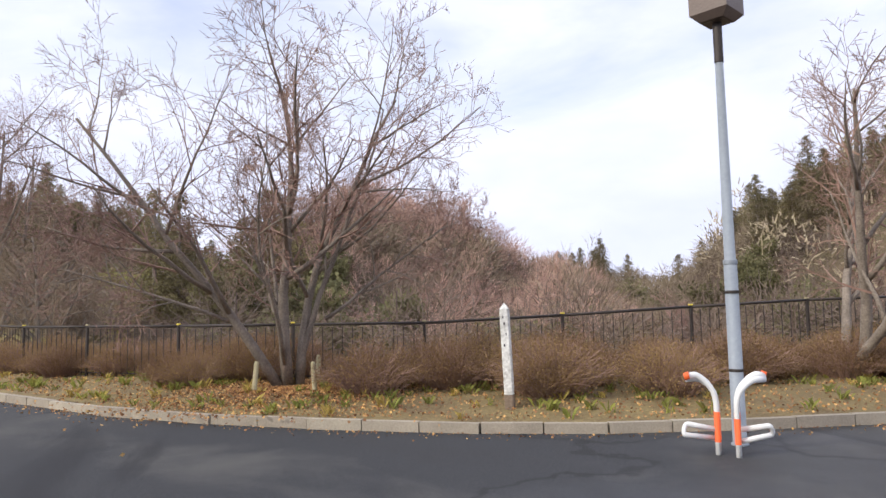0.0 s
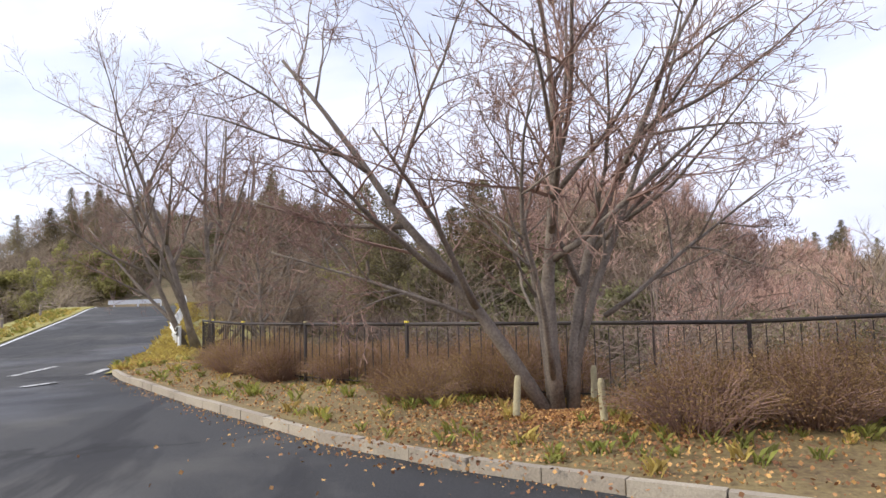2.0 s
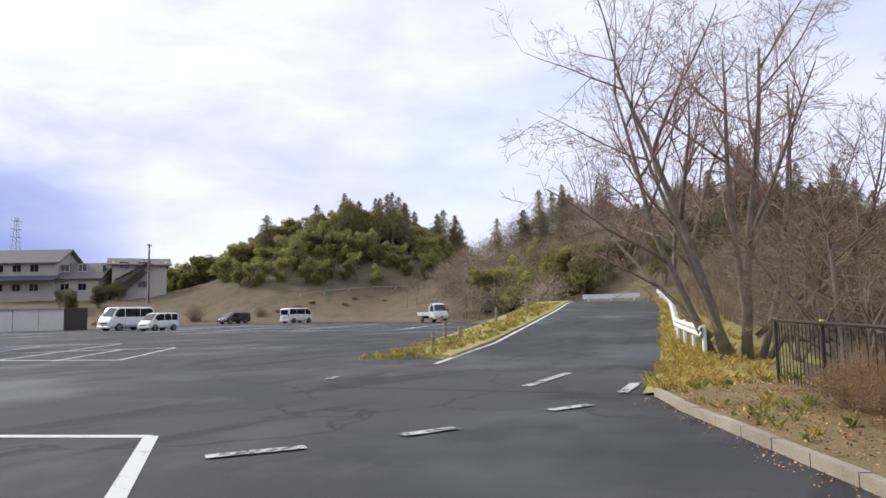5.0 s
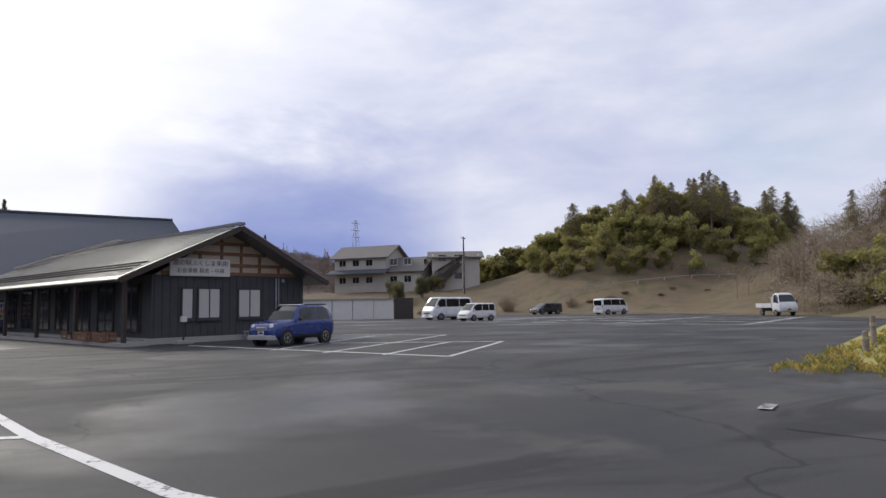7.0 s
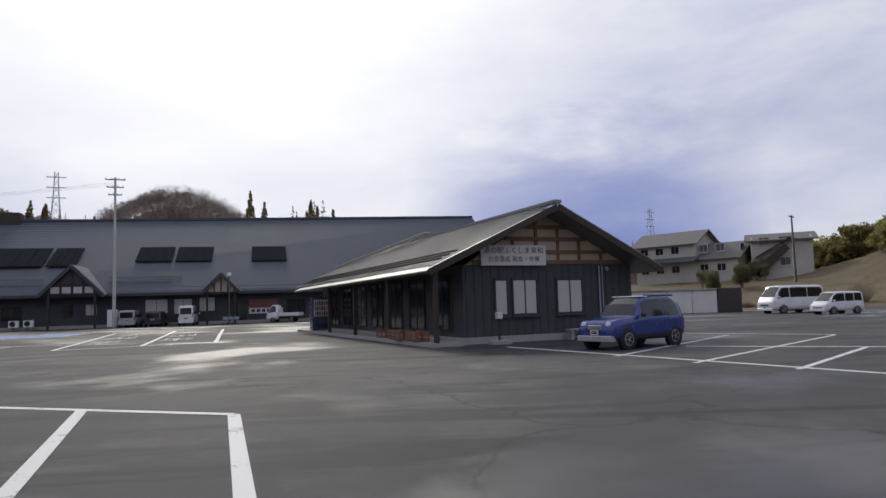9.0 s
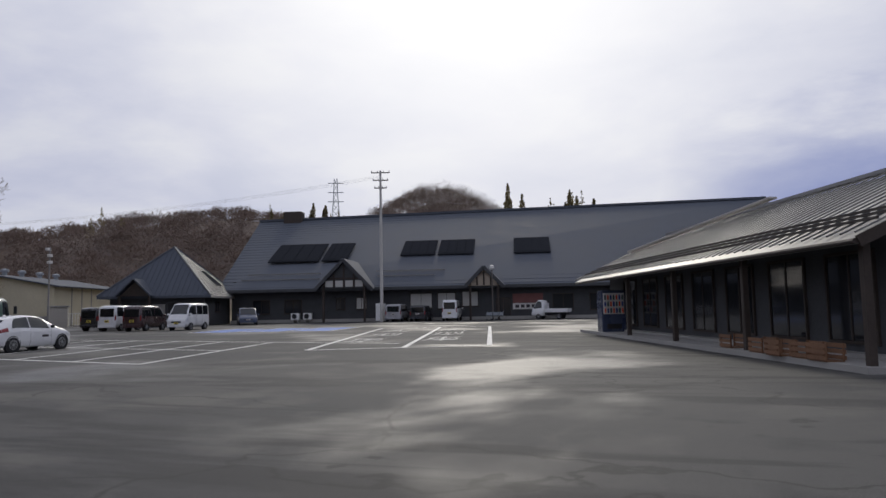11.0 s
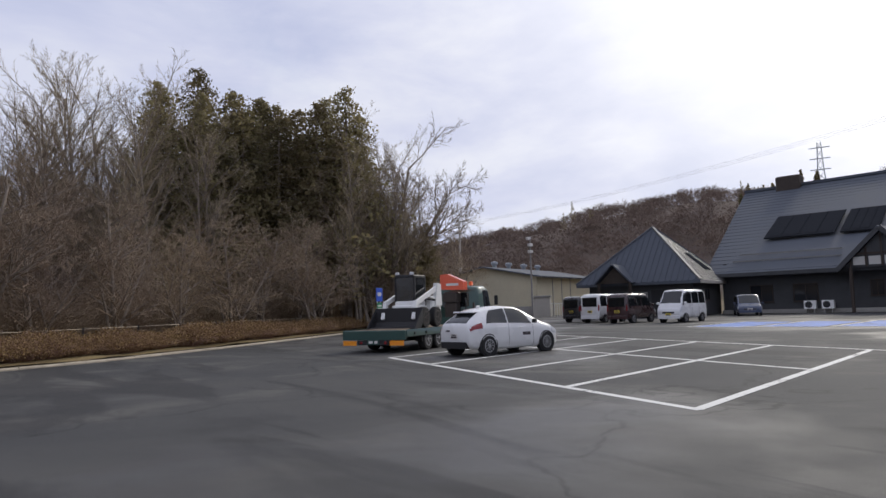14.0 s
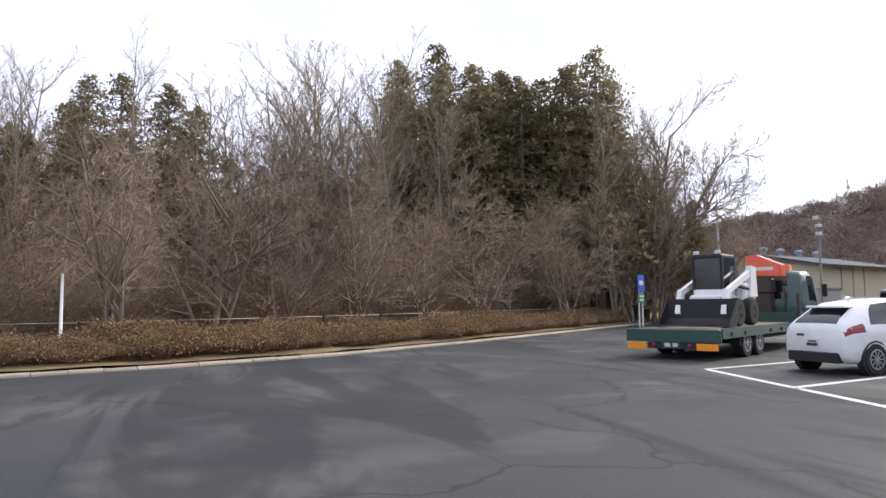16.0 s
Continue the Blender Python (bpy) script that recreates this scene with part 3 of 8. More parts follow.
island = Shape()
for x, y in ISLAND:
    island.v += [(x, y, road_height(x, y) + 0.09), (x, y, -0.1)]
n2 = 2 * len(ISLAND)
island.f += [tuple(range(0, n2, 2))] + [(2 * i + 1, (2 * i + 3) % n2, (2 * i + 2) % n2, 2 * i) for i in range(len(ISLAND))]
single("grass_island", island, material("straw_ground", (0.30, 0.25, 0.09), 0.95, vary=0.4, scale=2.0, fine=18, bump=0.7, tint=(0.36, 0.33, 0.10)), "grass strip between road and parking lot", "verge", kind="structure")
shoulder = Shape()
for i, p in enumerate(rr):
    d = (rr[min(i + 1, k - 1)] - rr[max(i - 1, 0)]).normalized()
    n = Vector((d.y, -d.x, 0))
    if p.x > 21.0:
        for w, z in ((0.0, 0.02), (0.5, 0.07), (1.1, 0.1), (2.2, 0.0), (5.0, -1.2)):
            q = p + n * w
            shoulder.v.append((q.x, q.y, p.z + z))
m = len(shoulder.v) // 5
shoulder.f += [(i * 5 + j, i * 5 + j + 1, i * 5 + j + 6, i * 5 + j + 5) for i in range(m - 1) for j in range(4)]
single("road_shoulder", shoulder, bpy.data.materials["straw_ground"], "yellowed grass shoulder beside the climbing road", "verge", kind="structure", smooth=True)


# ---- road markings ----
def stripe(shape, p, q, w=0.12, z=0.004):
    p, q = Vector(p), Vector(q)
    d = (q - p).normalized()
    n = Vector((-d.y, d.x)) * w / 2
    shape.add([(*(p - n), z), (*(q - n), z), (*(q + n), z), (*(p + n), z)], [(0, 1, 2, 3)])


def marking(name, lines, label, w=0.12, mat=LINE, z=0.004):
    s = Shape()
    for i, (p, q) in enumerate(lines):
        stripe(s, p, q, w, z + 0.0004 * i)
    return single(name, s, mat, label, "road marking", kind="structure")


PK, PU, PV = Vector((1.62, -1.95)), Vector((-0.975, 0.222)) * 2.67, Vector((-0.205, 0.979)) * 5.15
lines = [(PK - PU * 0.02, PK + PU * 4), (PK + PV, PK + PU * 4.0 + PV), (PK + PV * 2 - PU * 2.2, PK + PU * 5.6 + PV * 2)]
lines += [(PK + PU * i, PK + PU * i + PV * 2) for i in range(5)]
marking("bay_lines_west", lines, "white lines of a double row of parking bays", 0.14)
marking("bay_lines_coach", [((3.45, 3.3), (8.75, 5.7)), ((3.45, 3.3), (-2.1, 24.4)), ((6.2, 4.55), (1.4, 25.6)), ((8.75, 5.7), (4.4, 26.6)), ((-2.1, 24.4), (4.4, 26.6))], "white lines of two coach bays", 0.18)
marking("bay_lines_east", [((23.46, -13.97), (28.15, -9.45)), ((22.45, -12.36), (26.59, -8.52)), ((21.5, -10.59), (29.24, -3.74)), ((20.69, -8.45), (26.79, -1.94))], "white lines between parking bays beside the restaurant", 0.12)
marking("bay_ends_east", [((19.08, -3.99), (23.46, -13.97)), ((28.15, -9.45), (23.33, -6.26)), ((29.24, -3.74), (26.16, -0.07))], "broad white end lines of the restaurant bays", 0.17, LINE, 0.008)
marking("bay_lines_south", [((13.72, -14.65), (15.0, -20.3)), ((15.0, -20.3), (15.9, -23.3)), ((15.9, -23.3), (17.25, -25.7)), ((17.25, -25.7), (14.5, -29.4)), ((13.72, -14.65), (7.0, -11.6)), ((15.0, -20.3), (9.0, -18.3)), ((11.55, -13.67), (13.1, -18.9))], "white lines of parking bays in the turning area", 0.15)
marking("bay_lines_far", [((46.0, -5.5), (41.0, 14.0)), ((50.5, -4.0), (46.0, 17.0)), ((55.0, -2.0), (51.0, 19.0)), ((59.5, 0.0), (56.0, 21.5)), ((46.0, -5.5), (62.0, 1.5)), ((44.0, 2.0), (60.0, 8.0)), ((42.5, 8.0), (58.0, 14.0)), ((41.0, 14.0), (57.0, 21.5))], "faded white lines of far parking bays", 0.34, LINE_WORN)
marking("road_dashes", [((16.9, -27.1), (17.65, -27.55)), ((18.55, -27.95), (19.15, -28.2)), ((20.7, -28.5), (21.35, -28.74)), ((22.75, -27.05), (23.4, -27.0)), ((23.5, -26.95), (25.0, -26.75)), ((22.65, -28.67), (24.0, -28.4)), ((22.2, -23.3), (22.6, -23.1))], "worn white dashes at the mouth of the road", 0.16, LINE_WORN, 0.016)
s = Shape()
for i, p in enumerate(rl[1:6]):
    q = rl[i + 2]
    s.add([(p.x, p.y - 0.22, p.z + 0.006), (q.x, q.y - 0.22, q.z + 0.006), (q.x, q.y - 0.08, q.z + 0.006), (p.x, p.y - 0.08, p.z + 0.006)], [(0, 1, 2, 3)])
single("road_edge_line", s, LINE, "white edge line of the road", "road marking", kind="structure")
s = Shape()
for i in range(3):
    u = Vector((2.9, 0.6)) * i
    a, b = Vector((-12.6, 19.6)) + u * 1.02, Vector((-13.6, 26.2)) + u * 1.02
    s.add([(*a, 0.005), (*(a + Vector((2.6, -0.25))), 0.005), (*(b + Vector((2.6, -0.25))), 0.005), (*b, 0.005)], [(0, 1, 2, 3)])
single("blue_bay_paint", s, LINE_BLUE, "blue painted bays for disabled drivers", "road marking", kind="structure")
marking("blue_bay_lines", [((-12.75, 19.4), (-13.75, 26.3)), ((-9.75, 20.1), (-10.75, 26.9)), ((-6.8, 20.6), (-7.8, 27.5)), ((-3.9, 20.9), (-4.9, 28.0)), ((-12.75, 19.4), (-3.9, 20.9))], "white lines round the blue bays", 0.14, LINE, 0.010)


def words(text, size, mat, name, depth=0.0, align="CENTER"):
    """Lettering in the built-in font, as a mesh."""
    cu = bpy.data.curves.new(name, "FONT")
    cu.body, cu.size, cu.align_x, cu.align_y, cu.extrude = text, size, align, "CENTER", depth
    tmp = bpy.data.objects.new(name, cu)
    me = bpy.data.meshes.new_from_object(tmp)
    bpy.data.objects.remove(tmp)
    me.materials.clear()
    me.materials.append(mat)
    return me


for (cx, cy), n in (((3.0, 9.2), 0), ((5.9, 10.2), 1)):
    for i, ch in enumerate("大型車"[::-1]):
        me = words(ch, 1.7, LINE_WORN, "painted_word")
        d = Vector((-0.218, 0.976))
        o = new("painted_word", me)
        o.matrix_world = pose(cx + d.x * i * 5.3, cy + d.y * i * 5.3, 0.006, 0, 0, 12.6) @ Matrix.Diagonal((1.0, 2.2, 1, 1))
        tagged(o, "white characters for large vehicles painted in a bay", "road marking", kind="structure")


# ---- fences and street furniture ----
def fence_along(name, line, height, gap, zf, label, mats=(DARK_STEEL, DARK_STEEL), picket=0.010, limit=None):
    f = thing(name, label, "fence")
    pts = along(line, 2.0)
    if limit:
        pts = [p for p in pts if limit(p)]
    pick = Shape().box((-picket / 2, -picket / 2, 0), (picket / 2, picket / 2, height - 0.04)).mesh("picket", mats[0])
    post = Shape().box((-0.02, -0.02, -0.3), (0.02, 0.02, height + 0.02), bevel=0.004).mesh("post", mats[0])
    for i, (x, y, a) in enumerate(pts):
        o = part("post", post, None, f)
        o.matrix_world = spin(x, y, zf(x, y), math.degrees(a))
        knob = part("reflector", Shape().box((-0.03, -0.02, height + 0.0205), (0.03, 0.02, height + 0.042), bevel=0.004), YELLOW if i % 3 else PALE_WOOD, o, "small yellow reflector cap")
        if i + 1 < len(pts):
            xb, yb, _ = pts[i + 1]
            za, zb = zf(x, y), zf(xb, yb)
            for h, r in ((height, 0.021), (0.12, 0.011)):
                part("rail", Shape().tube([(x, y, za + h), (xb, yb, zb + h)], r, 8), mats[1], f, smooth=True)
            n = int(2.0 / gap)
            for j in range(1, n):
                t = j / n
                o = part("picket", pick, None, f)
                o.matrix_world = spin(x + (xb - x) * t, y + (yb - y) * t, za + (zb - za) * t, math.degrees(a))
    return f


fence_along("railing_fence", FENCE_LINE, 0.88, 0.145, lambda x, y: bed_z(x, y) - 0.06 + 0.22 * smoothstep(-38, -46, y), "dark brown steel railing fence with thin pickets", limit=lambda p: p[1] > -50)

rail = thing("guard_rail", "white steel guard rail beside the climbing road", "guard rail")
gp = [Vector((p.x, p.y, p.z)) + Vector(((rr[min(i + 1, k - 1)] - p).y, -(rr[min(i + 1, k - 1)] - p).x, 0)).normalized() * 0.4 for i, p in enumerate(rr[:-1]) if p.x > 22]
gp = [Vector((28.2, -28.35, 0.10))] + [p for p in gp if p.x > 31]
for a, b in zip(gp, gp[1:]):
    d = (b - a).normalized()
    n = Vector((-d.y, d.x, 0))
    prof = [(0.0, 0.42), (0.05, 0.47), (0.0, 0.54), (0.05, 0.61), (0.0, 0.68)]
    s = Shape()
    s.add([tuple(e + n * (w + t) + Vector((0, 0, z))) for t in (0, -0.012) for e in (a, b) for w, z in prof],
          [(i, i + 5, i + 6, i + 1) for i in range(4)] + [(10 + i + 1, 15 + i + 1, 15 + i, 10 + i) for i in range(4)] + [(4, 9, 19, 14), (5, 0, 10, 15)])
    part("beam", s, WHITE_STEEL, rail)
    c = int((b - a).length / 2.5)
    for i in range(c + 1):
        p = a.lerp(b, (i + 0.1) / (c + 1))
        part("post", Shape().tube([p + Vector((0, 0, -0.4)) - n * 0.07, p + Vector((0, 0, 0.7)) - n * 0.07], 0.05, 10), WHITE_STEEL, rail, smooth=True)
rail2 = thing("guard_rail", "white guard rail across the bend at the crest", "guard rail")
for a, b in (((57.0, -17.0, 1.3), (55.6, -13.6, 1.25)),):
    a, b = Vector(a), Vector(b)
    part("beam", Shape().beam(a + Vector((0, 0, 0.6)), b + Vector((0, 0, 0.6)), 0.05, 0.3), WHITE_STEEL, rail2)
    for t in (0.1, 0.5, 0.9):
        p = a.lerp(b, t)
        part("post", Shape().tube([p - Vector((0, 0, 0.9)), p + Vector((0, 0, 0.72))], 0.06, 8), WHITE_STEEL, rail2)

# wooden posts on the grass strip
for i, (x, y, h) in enumerate(((28.7, -20.9, 0.55), (30.3, -20.2, 0.75), (31.4, -20.0, 0.5), (37.2, -17.9, 0.7), (43.5, -15.9, 0.7))):
    z = road_height(x, y)
    p = thing("wooden_post", "weathered grey wooden post in grass strip", "post", spin(x, y, z, 20 * i), "posts on the grass strip")
    part("shaft", Shape().lathe([(0.06, -0.2), (0.058, h * 0.96), (0.045, h), (0.0, h + 0.015)], 10), BARK, p, smooth=True)
    part("cap_band", Shape().lathe([(0.061, h * 0.72), (0.063, h * 0.73), (0.063, h * 0.8), (0.061, h * 0.81)], 10), PALE_WOOD, p)

# old white marker post
mp = thing("marker_post", "old white wooden marker post with peeling paint", "post", pose(12.85, -38.75, 0.1, 0.5, -1.8, 237))
part("shaft", Shape().box((-0.048, -0.048, 0.18), (0.048, 0.048, 1.08), bevel=0.01), WHITE_WOOD, mp)
part("foot", Shape().box((-0.051, -0.051, -0.2), (0.051, 0.051, 0.179), bevel=0.012), material("rotten_wood", (0.20, 0.15, 0.11), 0.95, vary=0.5, scale=8.0, fine=40, bump=0.8), mp, "bare rotted wooden foot")
part("point", Shape().add([(-0.048, -0.048, 1.081), (0.048, -0.048, 1.081), (0.048, 0.048, 1.081), (-0.048, 0.048, 1.081), (0, 0, 1.15)], [(3, 2, 1, 0), (0, 1, 4), (1, 2, 4), (2, 3, 4), (3, 0, 4)]), WHITE_WOOD, mp)
rng = random.Random(8)
for i, z in enumerate((1.0, 0.93, 0.82, 0.70)):
    w = rng.uniform(0.010, 0.018)
    part("painted_mark", Shape().box((-w * 0.55 + 0.012 * (i % 3 - 1), -0.0505, z - 0.016), (w * 0.45 + 0.012 * (i % 3 - 1), -0.0485, z + 0.012)), INK, mp, "faded dark painted character")

# tree stakes
for x, y, lean in ((15.15, -36.2, 6), (14.85, -36.95, -5), (15.9, -37.1, 3)):
    st = thing("tree_stake", "short pale wooden tree stake", "stake", pose(x, y, bed_z(x, y) - 0.15, lean, lean * 0.6, 15), "stakes round the cherry tree")
    part("stake", Shape().lathe([(0.034, 0), (0.032, 0.50), (0.022, 0.54), (0.0, 0.54)], 9), PALE_WOOD, st, smooth=True)

# street lamp
lamp = thing("street_lamp", "grey steel lamp post with box lantern", "street lamp", spin(10.95, -40.05, 0, 25) @ Matrix.Diagonal((0.86, 0.86, 1.03, 1)))
part("base_plate", Shape().lathe([(0.085, 0.0), (0.085, 0.012), (0.07, 0.02)], 16), GREY_STEEL, lamp, smooth=False)
part("lower_shaft", Shape().lathe([(0.068, 0.02), (0.064, 1.5)], 18), GREY_STEEL, lamp, smooth=True)
part("collar", Shape().lathe([(0.064, 1.49), (0.069, 1.5), (0.069, 1.53), (0.056, 1.54)], 18), GREY_STEEL, lamp)
part("upper_shaft", Shape().lathe([(0.055, 1.54), (0.040, 3.25)], 18), GREY_STEEL, lamp, smooth=True)
part("neck", Shape().lathe([(0.044, 3.24), (0.046, 3.25), (0.046, 3.62), (0.03, 3.63)], 18), DARK_STEEL, lamp, "dark neck below the lantern")
head = part("lantern", Shape().add([(-0.13, -0.13, 3.6), (0.13, -0.13, 3.6), (0.13, 0.13, 3.6), (-0.13, 0.13, 3.6), (-0.2, -0.2, 3.66), (0.2, -0.2, 3.66), (0.2, 0.2, 3.66), (-0.2, 0.2, 3.66), (-0.2, -0.2, 3.84), (0.2, -0.2, 3.84), (0.2, 0.2, 3.84), (-0.2, 0.2, 3.84)],
                          [(3, 2, 1, 0), (0, 1, 5, 4), (1, 2, 6, 5), (2, 3, 7, 6), (3, 0, 4, 7), (4, 5, 9, 8), (5, 6, 10, 9), (6, 7, 11, 10), (7, 4, 8, 11), (8, 9, 10, 11)]), material("lantern_brown", (0.16, 0.12, 0.10), 0.5, vary=0.15), lamp, "square brown lantern box")
part("top_shade", Shape().box((-0.205, -0.205, 3.841), (0.205, 0.205, 4.02), bevel=0.03), material("frosted_cover", (0.70, 0.70, 0.70), 0.35, vary=0.05, bump=0.02), head, "pale frosted cover")
part("lens", Shape().box((-0.11, -0.11, 3.594), (0.11, 0.11, 3.5995)), material("lens_brown", (0.12, 0.09, 0.07), 0.3, vary=0.1, bump=0.0), head)
part("service_door", Shape().box((-0.03, -0.0695, 0.45), (0.03, -0.06, 0.72), bevel=0.004), GREY_STEEL, lamp)
for z in (0.60, 1.25):
    part("strap", Shape().lathe([(0.069, z), (0.071, z + 0.005), (0.071, z + 0.02), (0.069, z + 0.025)], 18), DARK_STEEL, lamp)


def bent(pts, r=0.09, n=5):
    """A pipe path with rounded corners."""
    pts = [Vector(p) for p in pts]
    res = [pts[0]]
    for a, b, c in zip(pts, pts[1:], pts[2:]):
        u, v = (a - b).normalized(), (c - b).normalized()
        p, q = b + u * min(r, (a - b).length * 0.45), b + v * min(r, (c - b).length * 0.45)
        for i in range(n + 1):
            t = i / n
            res.append(p * (1 - t) ** 2 + b * 2 * t * (1 - t) + q * t * t)
    return res + [pts[-1]]


for (x, y), turn in (((10.72, -39.64), -42), ((10.64, -39.77), 138)):
    g = thing("lamp_guard", "white bent pipe guard with orange bands", "bollard", spin(x, y, 0, turn) @ Matrix.Diagonal((0.8, 0.8, 1.0, 1)), "guards round the lamp post")
    part("front_pipe", Shape().tube(bent([(0, 0, -0.05), (0, 0, 0.5), (-0.05, 0.16, 0.64), (-0.12, 0.27, 0.62)], 0.12), 0.028, 10), WHITE_STEEL, g, smooth=True)
    part("back_pipe", Shape().tube(bent([(0.11, 0, -0.05), (0.11, 0, 0.48), (0.06, 0.14, 0.60), (-0.06, 0.27, 0.60)], 0.12), 0.026, 10), WHITE_STEEL, g, smooth=True)
    part("brace", Shape().tube(bent([(0.0, 0.02, 0.2), (-0.05, 0.3, 0.24), (-0.12, 0.32, 0.16), (0.06, 0.03, 0.12)], 0.04), 0.022, 8), WHITE_STEEL, g, smooth=True)
    for dx, z0, z1 in ((0, 0.1, 0.34), (0.11, 0.1, 0.3)):
        part("band", Shape().lathe([(0.0295, z0), (0.0295, z1)], 12, m=Matrix.Translation((dx, 0, 0))), ORANGE_BAND, g, "orange reflective band", smooth=True)
    part("end_cap", Shape().lathe([(0.0, 0.0), (0.031, 0.004), (0.031, 0.05), (0.028, 0.055)], 12, m=Matrix.Translation((-0.125, 0.285, 0.62)) @ Matrix.Rotation(radians(72), 4, "X")), ORANGE_BAND, g, "orange end cap")


# ---- buildings ----
def slab(shape, a, b, c, d, t):
    """A thick panel on four corner points."""
    p = [Vector(q) for q in (a, b, c, d)]
    n = (p[1] - p[0]).cross(p[3] - p[0]).normalized() * t
    shape.add([tuple(q) for q in p] + [tuple(q - n) for q in p], [(0, 1, 2, 3), (7, 6, 5, 4), (0, 4, 5, 1), (1, 5, 6, 2), (2, 6, 7, 3), (3, 7, 4, 0)])


def window(parent, m, w, h, label="", frame_mat=DARK_WOOD, pane_mat=PANE, panes=2, depth=0.06, sill=True):
    """A framed window on a wall face: m sets its lower left corner, x along the wall, -y outward."""
    wn = part("window", Shape().box((0, 0.0, 0), (w, 0.03, h), m), frame_mat, parent, label)
    t = 0.05
    for lo, hi in (((0, -depth, 0), (t, -0.001, h)), ((w - t, -depth, 0), (w, -0.001, h)), ((t, -depth, 0), (w - t, -0.001, t)), ((t, -depth, h - t), (w - t, -0.001, h))):
        part("frame", Shape().box(lo, hi, m), frame_mat, wn)
    step = (w - 2 * t) / panes
    for i in range(panes):
        x0 = t + i * step
        part("pane", Shape().box((x0 + 0.02, -0.03, t + 0.02), (x0 + step - 0.02, -0.012, h - t - 0.02), m), pane_mat, wn)
        if i:
            part("mullion", Shape().box((x0 - 0.02, -depth * 0.8, t), (x0 + 0.02, -0.001, h - t), m), frame_mat, wn)
    if sill:
        part("sill", Shape().box((-0.04, -depth - 0.05, -0.05), (w + 0.04, -0.001, -0.001), m), frame_mat, wn)
    return wn


# restaurant
R = spin(22.0, -0.6, 0, 18)
rest = thing("restaurant", "dark timber restaurant with grey ribbed gable roof", "building")
UL, UR, RC, RIDGE, DEEP = -4.05, 2.55, -1.05, 4.36, 19.0
part("plinth", Shape().box((UL - 0.4, -0.35, -0.1), (UR + 0.1, DEEP, 0.2), R), CONCRETE, rest)
wall = part("front_wall", Shape().add([tuple(R @ Vector(p)) for y in (0, 0.2) for p in ((UL, y, 0.2), (UR, y, 0.2), (UR, y, 2.66), (UL, y, 2.5))], [(0, 1, 2, 3), (7, 6, 5, 4), (0, 4, 5, 1), (1, 5, 6, 2), (2, 6, 7, 3), (3, 7, 4, 0)]), DARK_WALL, rest)
for i in range(22):
    x = UL + 0.1 + i * 0.3
    part("board_batten", Shape().box((x, -0.022, 0.2), (x + 0.04, -0.001, 2.45), R), DARK_WALL, wall)
gable = Shape()
gable.add([tuple(R @ Vector(p)) for y in (0.02, 0.2) for p in ((UL + 0.05, y, 2.45), (UR - 0.05, y, 2.45), (RC, y, RIDGE - 0.12))], [(0, 1, 2), (5, 4, 3), (0, 3, 4, 1), (1, 4, 5, 2), (2, 5, 3, 0)])
gb = part("gable", gable, PLASTER, rest, "cream plaster gable with timber frame")
for z in (2.52, 2.86, 3.3, 3.7):
    reach = (RIDGE - 0.15 - z) / (RIDGE - 2.45)
    if reach > 0.1:
        part("beam", Shape().box((RC - (RC - UL) * reach, -0.05, z), (RC + (UR - RC) * reach, 0.015, z + 0.13), R), BROWN_WOOD, gb)
for x in (-3.0, -2.2, -1.3, -0.45, 0.4, 1.3, 2.2):
    top = RIDGE - 0.25 - abs(x - RC) / ((RC - UL) if x < RC else (UR - RC)) * (RIDGE - 2.45)
    if top > 2.7:
        part("strut", Shape().box((x - 0.05, -0.035, 2.5), (x + 0.05, 0.014, top), R), BROWN_WOOD, gb)
part("side_wall", Shape().box((UL, 0.2, 0.2), (UL + 0.2, DEEP, 2.5), R), DARK_WALL, rest)
part("side_wall", Shape().box((UR - 0.2, 0.2, 0.2), (UR, DEEP, 2.5), R), DARK_WALL, rest)
part("rear_wall", Shape().box((UL, DEEP - 0.2, 0.2), (UR, DEEP, 3.0), R), DARK_WALL, rest)
EL, ER = UL - 1.55, UR + 0.55
slope_l, slope_r = (RIDGE - 2.28) / (RC - EL), (RIDGE - 2.28) / (ER - RC)
